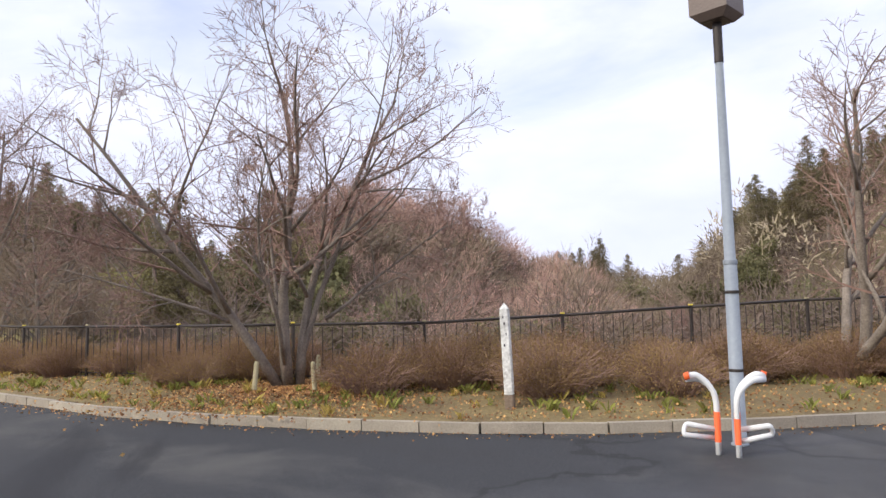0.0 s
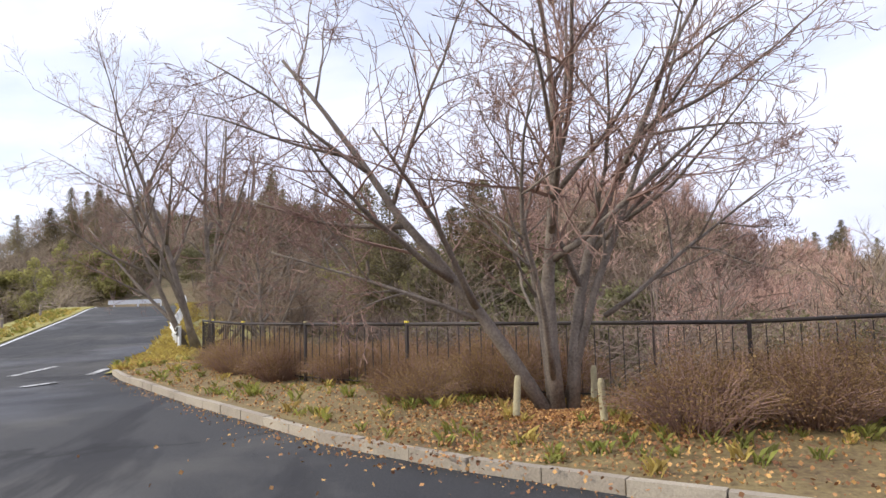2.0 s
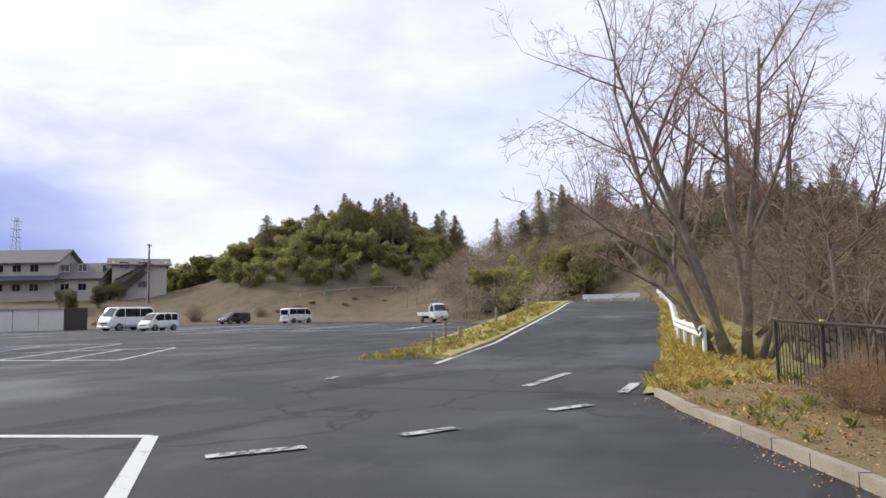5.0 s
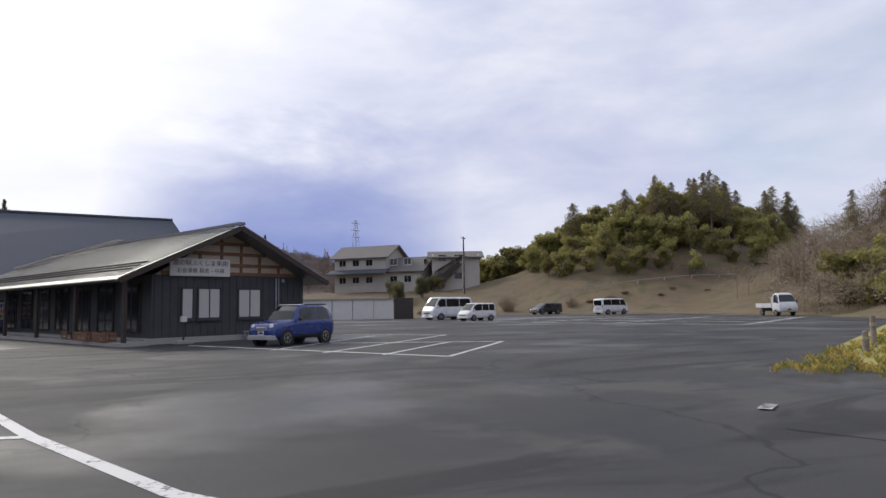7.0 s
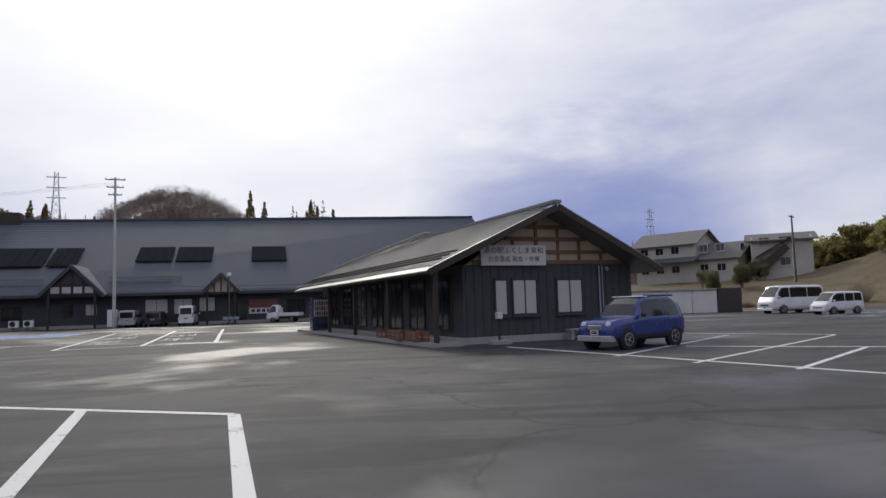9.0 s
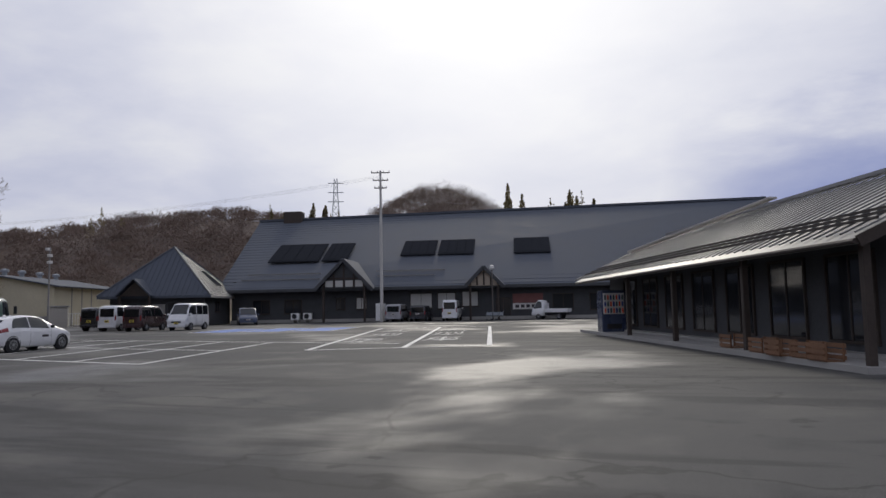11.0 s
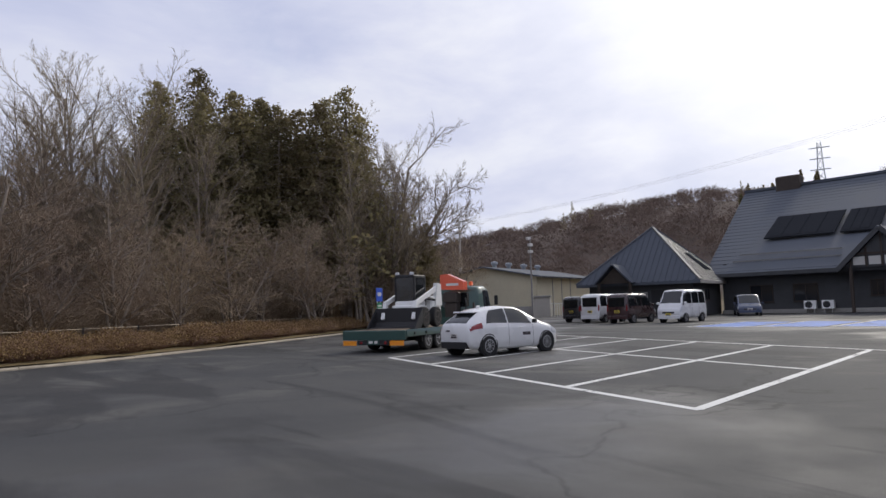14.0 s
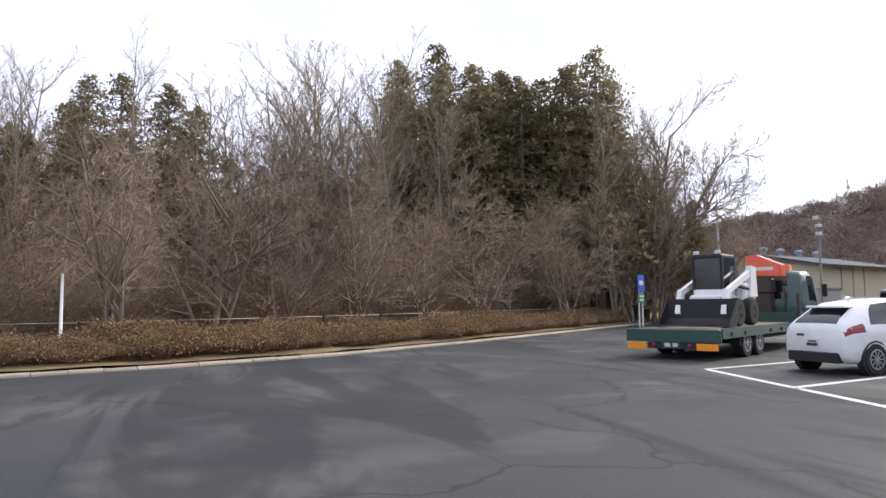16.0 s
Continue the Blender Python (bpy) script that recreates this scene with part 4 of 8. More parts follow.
for side, ex in (("left", EL), ("right", ER)):
    rf = Shape()
    a, b, c, d = (ex, -1.0, 2.28), (RC, -1.0, RIDGE), (RC, DEEP + 0.4, RIDGE), (ex, DEEP + 0.4, 2.28)
    q = (a, d, c, b) if side == "left" else (a, b, c, d)
    slab(rf, *[R @ Vector(p) for p in q], -0.10)
    roof = part("roof", rf, ROOF_RIB, rest, "ribbed grey metal roof slope")
    ribs = 52 if side == "left" else 20
    for i in range(ribs):
        y = -0.95 + (DEEP + 1.3) * i / (ribs - 1)
        p, q2 = Vector((ex, y, 2.28)), Vector((RC, y, RIDGE))
        lift = Vector((0, 0, 0.115))
        part("roof_rib", Shape().beam(R @ (p + lift), R @ (q2 + lift), 0.035, 0.035), ROOF_RIB, roof)
    if side == "left":
        for j, f in enumerate((0.10, 0.16, 0.22)):
            p = Vector((ex + (RC - ex) * f, -0.9, 2.28 + (RIDGE - 2.28) * f + 0.16))
            part("snow_bar", Shape().beam(R @ p, R @ (p + Vector((0, DEEP + 1.0, 0))), 0.04, 0.05), DARK_STEEL, roof)
    part("bargeboard", Shape().beam(R @ Vector((ex, -1.02, 2.23)), R @ Vector((RC, -1.02, RIDGE - 0.05)), 0.05, 0.2), DARK_WOOD, rest)
    part("gutter", Shape().tube([R @ Vector((ex - 0.04 if side == "left" else ex + 0.04, -1.0, 2.24)), R @ Vector((ex - 0.04 if side == "left" else ex + 0.04, DEEP, 2.24))], 0.05, 8), DARK_STEEL, rest)
part("ridge_cap", Shape().beam(R @ Vector((RC, -1.05, RIDGE + 0.13)), R @ Vector((RC, DEEP + 0.4, RIDGE + 0.13)), 0.28, 0.10), ROOF_RIB, rest)
# the bright line along this edge comes from its pale colour
part("upper_roof_edge", Shape().beam(R @ Vector((EL + 2.4, DEEP - 0.5, 3.62)), R @ Vector((RC - 0.5, 9.0, RIDGE + 0.20)), 0.3, 0.06), ROOF_LIT, rest, "raised roof edge coloured pale as if lit")
wm = lambda x, z: R @ Matrix.Translation((x, -0.002, z))
window(rest, wm(-2.95, 0.83), 0.52, 1.22, "narrow window with pale blind", pane_mat=BLIND, panes=1, frame_mat=DARK_WALL)
window(rest, wm(-2.30, 0.83), 0.98, 1.22, "double window with pale blinds", pane_mat=BLIND, panes=2, frame_mat=DARK_WALL)
window(rest, wm(-0.60, 0.83), 1.08, 1.2, "double window with pale blinds", pane_mat=BLIND, panes=2, frame_mat=DARK_WALL)
sign = part("name_board", Shape().box((-3.45, -0.16, 2.47), (-1.03, -0.09, 3.13), R), SIGN_WHITE, rest, "white board with dark Japanese lettering")
for text, z, size in (("道の駅ふくしま東和", 2.95, 0.235), ("お食事処 和食・中華", 2.66, 0.215)):
    me = words(text, size, INK, "lettering", 0.003)
    wd = max(v.co.x for v in me.vertices) - min(v.co.x for v in me.vertices) if me.vertices else 1
    o = part("lettering", me, None, sign)
    o.matrix_world = R @ pose(-2.24, -0.165, z, 90, 0, 0) @ Matrix.Diagonal((min(1.4, (2.2 if size > 0.22 else 1.9) / max(wd, 0.1)), 1, 1, 1))
for y in (-0.75, 3.6, 8.0, 12.4):
    c = part("veranda_post", Shape().box((EL + 0.25, y, 0.0), (EL + 0.39, y + 0.14, 2.36), R, bevel=0.01), DARK_WOOD, rest)
part("veranda_floor", Shape().box((EL + 0.1, -0.9, -0.05), (UL - 0.41, DEEP, 0.12), R), CONCRETE, rest)
part("downpipe", Shape().tube([R @ Vector((1.15, -0.06, 0.2)), R @ Vector((1.15, -0.06, 2.45))], 0.03, 8), GREY_STEEL, rest)
part("downpipe", Shape().tube([R @ Vector((1.28, -0.06, 0.9)), R @ Vector((1.28, -0.06, 2.45))], 0.02, 8), GREY_STEEL, rest)
part("vent_hood", Shape().lathe([(0.07, 0), (0.08, 0.03), (0.06, 0.08), (0, 0.1)], 12, m=R @ Matrix.Translation((1.5, -0.01, 2.35)) @ Matrix.Rotation(radians(90), 4, "X")), GREY_STEEL, rest)
for i in range(7):
    y = 0.8 + i * 2.4
    window(rest, R @ Matrix.Translation((UL - 0.002, y + 1.6, 0.35)) @ Matrix.Rotation(radians(-90), 4, "Z"), 1.6, 1.9, "tall glazed bay under the veranda", pane_mat=PANE, panes=2, sill=False)


def crate(m, label):
    c = thing("wooden_crate", label, "crate", m, "crates on the veranda")
    for x in (0.02, 0.55):
        for y in (0.02, 0.35):
            part("corner_post", Shape().box((x, y, 0), (x + 0.03, y + 0.03, 0.34)), BROWN_WOOD, c)
    for z in (0.03, 0.14, 0.25):
        for lo, hi in (((0, 0, z), (0.6, 0.019, z + 0.08)), ((0, 0.381, z), (0.6, 0.4, z + 0.08))):
            part("slat", Shape().box(lo, hi), BROWN_WOOD, c)
    part("floor_board", Shape().box((0.02, 0.02, 0.0), (0.58, 0.38, 0.02)), BROWN_WOOD, c)
    return c


for i, (x, y) in enumerate(((-5.15, 0.2), (-5.1, 0.9), (-5.2, 1.7), (-5.1, 2.6), (-4.95, 4.4))):
    crate(R @ spin(x, y, 0.12, 90), "slatted brown wooden crate on the veranda")
bench = thing("bench", "low grey bench against the restaurant wall", "bench", R @ spin(-0.6, -0.75, 0, 0))
part("seat", Shape().box((0, 0, 0.30), (1.5, 0.32, 0.35), bevel=0.01), CONCRETE, bench)
for x in (0.08, 0.5, 0.95, 1.32):
    part("leg", Shape().box((x, 0.03, 0), (x + 0.1, 0.29, 0.2995)), CONCRETE, bench)
stand = thing("ashtray_stand", "white topped stand on a concrete foot", "stand", R @ spin(-3.25, -0.85, 0, 0))
part("foot", Shape().box((-0.32, -0.2, 0), (0.32, 0.2, 0.12), bevel=0.02), CONCRETE, stand)
part("pole", Shape().tube([(0, 0, 0.12), (0, 0, 0.78)], 0.035, 10), DARK_STEEL, stand)
part("box", Shape().box((-0.1, -0.08, 0.7801), (0.1, 0.08, 0.98), bevel=0.02), SIGN_WHITE, stand)
vend = thing("vending_machine", "blue and white drinks vending machine", "vending machine", R @ spin(-5.35, 15.8, 0, 0))
part("body", Shape().box((0, 0, 0), (1.0, 0.75, 1.83), bevel=0.03), PAINT_NAVY, vend)
part("display", Shape().box((0.06, -0.02, 0.85), (0.94, -0.001, 1.72)), SIGN_WHITE, vend, "pale display front")
for r_ in range(3):
    for c_ in range(7):
        part("drink", Shape().lathe([(0.035, 0), (0.035, 0.16), (0.02, 0.2)], 8, m=Matrix.Translation((0.13 + c_ * 0.12, -0.06, 0.9 + r_ * 0.27))), (PAINT_ORANGE, PAINT_BLUE, PAINT_GREEN)[(r_ + c_) % 3], vend)
part("slot", Shape().box((0.2, -0.015, 0.25), (0.8, -0.001, 0.45)), BLACK, vend)

# main building
MB = spin(-9.0, 47.0, 0, 9.3)
hall = thing("market_hall", "long dark market hall under steep grey roof", "building")
L0, L1, DM = -19.0, 40.0, 34.0
ZE, ZR, VR, VE = 3.3, 13.4, 17.2, -1.3
part("front_wall", Shape().box((L0 + 2, 0, 0), (L1, 0.3, 3.6), MB), DARK_WALL, hall)
part("end_wall", Shape().box((L0 + 2, 0.3, 0), (L0 + 2.3, DM, 4.2), MB), DARK_WALL, hall)
part("end_wall", Shape().box((L1 - 0.3, 0.3, 0), (L1, DM, 4.2), MB), DARK_WALL, hall)
part("rear_wall", Shape().box((L0 + 2, DM, 0), (L1, DM + 0.3, 4.2), MB), DARK_WALL, hall)
part("base_course", Shape().box((L0 + 1.9, -0.12, 0), (L1, -0.001, 0.32), MB), CONCRETE, hall)
sl = (ZR - ZE) / (VR - VE)
rf = Shape()
slab(rf, *[MB @ Vector(p) for p in ((L0 + 1.0, VE, ZE), (L1 + 1, VE, ZE), (L1 + 1, VR, ZR), (L0 - 1.8, VR, ZR - 0.8))], 0.25)
mroof = part("front_roof", rf, ROOF_GREY, hall, "steep slate-grey metal roof slope")
rf = Shape()
slab(rf, *[MB @ Vector(p) for p in ((L0 - 1.8, VR + 0.05, ZR - 0.8), (L1 + 1, VR + 0.05, ZR), (L1 + 1, 2 * VR - VE, ZE), (L0 + 1, 2 * VR - VE, ZE))], 0.25)
part("rear_roof", rf, ROOF_GREY, hall)
for i in range(26):
    f = (i + 0.5) / 26
    p = Vector((L0 + 1.0 - 2.8 * f, VE + (VR - VE) * f, ZE + (ZR - 0.8 * 0 - ZE) * f + 0.012))
    q = Vector((L1 + 1, p.y, p.z))
    p.z -= 0.8 * f
    part("roof_seam", Shape().beam(MB @ p, MB @ q, 0.05, 0.03), ROOF_GREY, mroof)
part("ridge_cap", Shape().beam(MB @ Vector((L0 - 1.8, VR, ZR - 0.75)), MB @ Vector((L1 + 1, VR, ZR + 0.05)), 0.7, 0.25), ROOF_GREY, hall)
part("fascia", Shape().beam(MB @ Vector((L0 + 1.0, VE - 0.05, ZE - 0.12)), MB @ Vector((L1 + 1, VE - 0.05, ZE - 0.12)), 0.08, 0.3), DARK_WALL, hall)
part("chimney", Shape().box((L0 + 1.6, VR - 1.0, ZR - 1.6), (L0 + 3.9, VR + 0.5, ZR + 0.25), MB, bevel=0.1), DARK_WOOD, hall, "boxy roof vent")
for x0, x1, v0, v1 in ((-14.8, -9.3, 4.1, 8.3), (-8.9, -6.2, 4.1, 8.3), (-0.55, 3.1, 4.9, 8.4), (3.45, 7.2, 4.9, 8.4), (11.4, 15.2, 4.8, 8.4)):
    dl = Vector((0, -math.sin(math.atan(sl)), math.cos(math.atan(sl))))
    pt = lambda x, v, h: MB @ (Vector((x, v, ZE + (v - VE) * sl)) + dl * h)
    s = Shape()
    slab(s, pt(x0, v0, 0.22), pt(x1, v0, 0.22), pt(x1, v1, 0.12), pt(x0, v1, 0.12), 0.12)
    skl = part("skylight", s, SKYLIGHT, hall, "dark framed roof window")
    s = Shape()
    slab(s, pt(x0 + 0.15, v0 + 0.25, 0.235), pt(x1 - 0.15, v0 + 0.25, 0.235), pt(x1 - 0.15, v1 - 0.25, 0.14), pt(x0 + 0.15, v1 - 0.25, 0.14), 0.01)
    part("pane", s, SKYLIGHT, skl)
    for j in range(1, 4):
        x = x0 + (x1 - x0) * j / 4
        part("glazing_bar", Shape().beam(pt(x, v0 + 0.2, 0.25), pt(x, v1 - 0.2, 0.16), 0.05, 0.04), SKYLIGHT, skl)
for v, x0, x1 in ((1.5, -16.0, -8.2), (0.4, -16.2, -8.0), (1.7, -2.5, 4.5), (0.7, -2.2, 3.6)):
    part("snow_guard", Shape().beam(MB @ Vector((x0, v, ZE + (v - VE) * sl + 0.12)), MB @ Vector((x1, v, ZE + (v - VE) * sl + 0.12)), 0.08, 0.10), ROOF_RIB, mroof)


def dormer(x, half, top, front, label):
    """A cross gable over an entrance."""
    d = part("cross_gable", Shape().add([tuple(MB @ Vector(p)) for p in ((x - half * 0.86, front + 0.35, ZE - 0.05), (x + half * 0.86, front + 0.35, ZE - 0.05), (x, front + 0.35, top - 0.3), (x - half * 0.86, front + 0.55, ZE - 0.05), (x + half * 0.86, front + 0.55, ZE - 0.05), (x, front + 0.55, top - 0.3))], [(0, 1, 2), (5, 4, 3), (0, 3, 4, 1), (1, 4, 5, 2), (2, 5, 3, 0)]), PLASTER if half < 2 else DARK_WALL, hall, label)
    back = VE + (top - ZE) / sl
    for sx in (-1, 1):
        s = Shape()
        q = [Vector((x + sx * half, front, ZE - 0.2)), Vector((x, front, top)), Vector((x, back + 0.3, top)), Vector((x + sx * half, VE + 0.1, ZE - 0.1))]
        slab(s, *[MB @ p for p in (q if sx > 0 else q[::-1])], 0.14)
        part("roof", s, ROOF_GREY, d)
        part("bargeboard", Shape().beam(MB @ Vector((x + sx * half, front - 0.03, ZE - 0.25)), MB @ Vector((x, front - 0.03, top - 0.06)), 0.07, 0.3), DARK_WALL, d)
    for i in range(-2, 3):
        xx = x + i * half * 0.34
        hh = (1 - abs(i) * 0.34 / 0.86) * (top - ZE - 0.5)
        part("strut", Shape().box((xx - 0.07, front + 0.24, ZE), (xx + 0.07, front + 0.345, ZE + max(hh, 0.3)), MB), DARK_WOOD, d)
    if half > 2:
        for i in range(4):
            xx = x - half * 0.66 + i * half * 0.34
            part("gable_pane", Shape().box((xx + 0.1, front + 0.28, ZE + 0.12), (xx + half * 0.34 - 0.1, front + 0.34, ZE + 0.72), MB), BLIND, d)
        part("tie_beam", Shape().box((x - half * 0.55, front + 0.2, ZE + 0.85), (x + half * 0.55, front + 0.34, ZE + 1.0), MB), DARK_WOOD, d)
    for sx in (-1, 1):
        part("porch_post", Shape().box((x + sx * half * 0.7 - 0.1, front + 0.3, 0), (x + sx * half * 0.7 + 0.1, front + 0.5, ZE - 0.05), MB), DARK_WOOD, d)


dormer(-5.0, 2.9, 6.05, -2.0, "timbered entrance gable with pale panes")
dormer(8.55, 1.9, 5.05, -1.9, "small timbered entrance gable")
for x, w, h, z, mat in ((-6.2, 0.9, 1.2, 1.2, PANE), (-4.2, 1.1, 1.2, 1.2, BLIND), (1.2, 2.2, 1.5, 1.2, BLIND), (3.9, 1.8, 1.6, 1.1, BLIND), (6.3, 1.6, 1.5, 1.3, BLIND), (-11.5, 1.8, 1.4, 0.9, PANE), (-14.8, 1.8, 1.4, 0.9, PANE), (9.6, 1.4, 1.9, 0.2, PANE), (15.0, 2.0, 1.6, 0.8, PANE), (18.5, 2.0, 1.6, 0.8, PANE)):
    window(hall, MB @ Matrix.Translation((x, -0.002, z)), w, h, pane_mat=mat, panes=2)
bd = part("banner_board", Shape().box((11.2, -0.12, 1.55), (14.1, -0.04, 2.45), MB), material("faded_red_board", (0.20, 0.085, 0.078), 0.8, vary=0.25, scale=1.5), hall, "faded red advertising board")
lb = part("lower_board", Shape().box((11.2, -0.12, 0.95), (14.1, -0.04, 1.53), MB), SIGN_WHITE, hall, "white board with dark lettering bars")
for i in range(5):
    part("lettering_bar", Shape().box((11.45 + i * 0.52, -0.126, 1.1), (11.8 + i * 0.52, -0.1205, 1.4), MB), INK, lb)
for i in range(2):
    a = thing("outdoor_unit", "white air conditioner unit beside the hall wall", "air conditioner", MB @ spin(-10.6 + i * 1.25, -0.75, 0, 0), "air conditioners at the hall")
    part("case", Shape().box((0, 0, 0.32), (0.85, 0.32, 0.95), bevel=0.02), WHITE_STEEL, a)
    part("fan_grille", Shape().lathe([(0.0, -0.012), (0.24, -0.012), (0.26, -0.001)], 20, "y", Matrix.Translation((0.34, 0, 0.64))), BLACK, a)
    for x in (0.1, 0.65):
        part("foot", Shape().box((x, 0.02, 0.0), (x + 0.08, 0.3, 0.3199)), CONCRETE, a)
cab = thing("electric_cabinet", "white metal cabinet beside the utility pole", "cabinet", MB @ spin(-1.9, -1.6, 0, 0))
part("case", Shape().box((0, 0, 0.1), (0.9, 0.5, 1.75), bevel=0.02), WHITE_STEEL, cab)
part("door", Shape().box((0.06, -0.015, 0.2), (0.84, -0.001, 1.65)), WHITE_STEEL, cab)
part("foot", Shape().box((0.05, 0.05, 0), (0.85, 0.45, 0.0995)), CONCRETE, cab)


def utility_pole(x, y, z, h, label, arms=3, turn=0, mat=None):
    p = thing("utility_pole", label, "utility pole", spin(x, y, z, turn))
    part("pole", Shape().lathe([(0.17, -0.2), (0.10, h)], 14), mat or CONCRETE, p, smooth=True)
    for i in range(arms):
        zz = h - 0.25 - i * 0.75
        arm = part("crossarm", Shape().box((-0.9 + 0.15 * i, -0.05, zz), (0.9 - 0.15 * i, 0.05, zz + 0.09)), DARK_STEEL, p)
        for k_ in range(4):
            xx = (-0.85 + 0.15 * i) + k_ * (1.7 - 0.3 * i) / 3
            part("insulator", Shape().lathe([(0.05, zz + 0.0905), (0.06, zz + 0.14), (0.03, zz + 0.17), (0.045, zz + 0.24), (0, zz + 0.25)], 8, m=Matrix.Translation((xx, 0, 0))), SIGN_WHITE, arm)
    return p


utility_pole(-9.9, 44.9, 0, 14.6, "tall grey concrete utility pole with crossarms", 3, 15)
utility_pole(-60.8, 43.6, 0, 12.2, "grey utility pole with stacked crossarms", 4, 30)
utility_pole(66.4, 55.6, terrain(66.4, 55.6), 8.3, "thin dark utility pole behind the houses", 1, 40, DARK_STEEL)
pl3 = thing("light_pole", "thin grey pole with small floodlights", "lamp pole", spin(-37.7, 33.5, 0, 0))
part("pole", Shape().lathe([(0.10, 0), (0.07, 7.4)], 10), material("weathered_pole", (0.15, 0.14, 0.135), 0.8, vary=0.2), pl3, smooth=True)
for s_, z in ((-1, 7.2), (1, 6.6), (1, 6.0)):
    part("floodlight", Shape().box((0.1 * s_ - 0.15, -0.3, z - 0.12), (0.1 * s_ + 0.15, 0.12, z + 0.12), bevel=0.03), SIGN_WHITE, pl3)
for a, b, h in (((-60.8, 43.6), (-9.9, 44.9), 11.6), ((-60.8, 43.6), (-140, 80), 11.8)):
    wire = Shape()
    for o_ in (-0.6, 0.0, 0.6):
        pts = [Vector((a[0] + (b[0] - a[0]) * t, a[1] + (b[1] - a[1]) * t + o_, h + (2.4 * t if b[0] > -20 else 0) - 2.2 * (t - t * t) * 1.3)) for t in (i / 14 for i in range(15))]
        wire.tube(pts, 0.007, 4)
    single("power_line", wire, BLACK, "thin black power lines sagging between poles", "cable")


def pylon(x, y, z, h):
    p = thing("transmission_tower", "distant lattice steel transmission tower", "pylon", spin(x, y, z, 20))
    w = lambda t: 0.5 + (1 - t) ** 1.5 * h * 0.08
    for sx in (-1, 1):
        for sy in (-1, 1):
            part("leg", Shape().tube([(sx * w(t), sy * w(t), h * t) for t in (0, 0.25, 0.5, 0.75, 1)], 0.10, 5), GREY_STEEL, p)
    br = Shape()
    for i in range(12):
        t0, t1 = i / 12, (i + 1) / 12
        for s_ in (-1, 1):
            br.beam((-w(t0), s_ * w(t0), h * t0), (w(t1), s_ * w(t1), h * t1), 0.07, 0.07)
            br.beam((w(t0), s_ * w(t0), h * t0), (-w(t1), s_ * w(t1), h * t1), 0.07, 0.07)
    part("bracing", br, GREY_STEEL, p)
    for t in (0.7, 0.82, 0.94):
        part("arm", Shape().beam((-h * 0.1, 0, h * t), (h * 0.1, 0, h * t), 0.25, 0.25), GREY_STEEL, p)


pylon(150, 300, 16, 30)
pylon(-88, 205, 20, 28)

# restroom hut with a pyramid roof
T = spin(-29.3, 39.9, 0, 18)
hut = thing("restroom_hut", "dark restroom hut with tall pyramid roof", "building")
part("wall_body", Shape().box((-4.2, -4.2, 0), (4.2, 4.2, 3.0), T), DARK_WALL, hut)
apex, e = Vector((0, 0, 7.5)), 5.0
cs = [Vector((-e, -e, 2.75)), Vector((e, -e, 2.75)), Vector((e, e, 2.75)), Vector((-e, e, 2.75))]
for i in range(4):
    a, b = cs[i], cs[(i + 1) % 4]
    s = Shape()
    s.add([tuple(T @ p) for p in (a, b, apex)] + [tuple(T @ (p - Vector((0, 0, 0.22)))) for p in (a, b, apex)], [(0, 1, 2), (5, 4, 3), (0, 3, 4, 1), (1, 4, 5, 2), (2, 5, 3, 0)])
    # face 1 and its ribs take lighter metal, imitating glare on that side
    rp = part("roof_face", s, ROOF_LIT if i == 1 else ROOF_GREY, hut, "ribbed roof face with sky glare in its colour" if i == 1 else "")
    for j in range(1, 22):
        t = j / 22
        p = a.lerp(b, t)
        f = 1 - abs(2 * t - 1)
        part("roof_rib", Shape().beam(T @ (p + Vector((0, 0, 0.02))), T @ (p + (apex - (a + b) / 2) * f + Vector((0, 0, 0.02))), 0.09, 0.09), ROOF_RIB if i == 1 else ROOF_GREY, rp)
    if i == 1:
        q = [a.lerp(b, 0.52).lerp(apex, 0.2), a.lerp(b, 0.74).lerp(apex, 0.2), a.lerp(b, 0.70).lerp(apex, 0.5), a.lerp(b, 0.5).lerp(apex, 0.5)]
        nrm = (b - a).cross(apex - a).normalized() * 0.12
        s = Shape()
        slab(s, *[T @ (p + nrm) for p in q], 0.1)
        part("skylight", s, SKYLIGHT, hut, "dark roof window")
for i in range(4):
    part("hip_cap", Shape().beam(T @ (cs[i] + Vector((0, 0, 0.05))), T @ (apex + Vector((0, 0, 0.08))), 0.18, 0.12), ROOF_RIB if i in (1,) else ROOF_GREY, hut)
for sx in (-1, 1):
    s = Shape()
    q = [Vector((sx * 1.5 - 1.6, -e - 0.7, 2.7)), Vector((-1.6, -e - 0.7, 4.2)), Vector((-1.6, -3.0, 4.2)), Vector((sx * 1.5 - 1.6, -e + 0.2, 2.7))]
    slab(s, *[T @ p for p in (q if sx > 0 else q[::-1])], 0.12)
    part("porch_roof", s, ROOF_GREY, hut)
    part("porch_post", Shape().box((sx * 1.3 - 1.7, -e - 0.4, 0), (sx * 1.3 - 1.5, -e - 0.2, 2.8), T), DARK_WOOD, hut)
part("porch_gable", Shape().add([tuple(T @ Vector(p)) for p in ((-2.9, -e - 0.3, 2.75), (-0.3, -e - 0.3, 2.75), (-1.6, -e - 0.3, 4.0), (-2.9, -e - 0.15, 2.75), (-0.3, -e - 0.15, 2.75), (-1.6, -e - 0.15, 4.0))], [(0, 1, 2), (5, 4, 3), (0, 3, 4, 1), (1, 4, 5, 2), (2, 5, 3, 0)]), DARK_WOOD, hut)
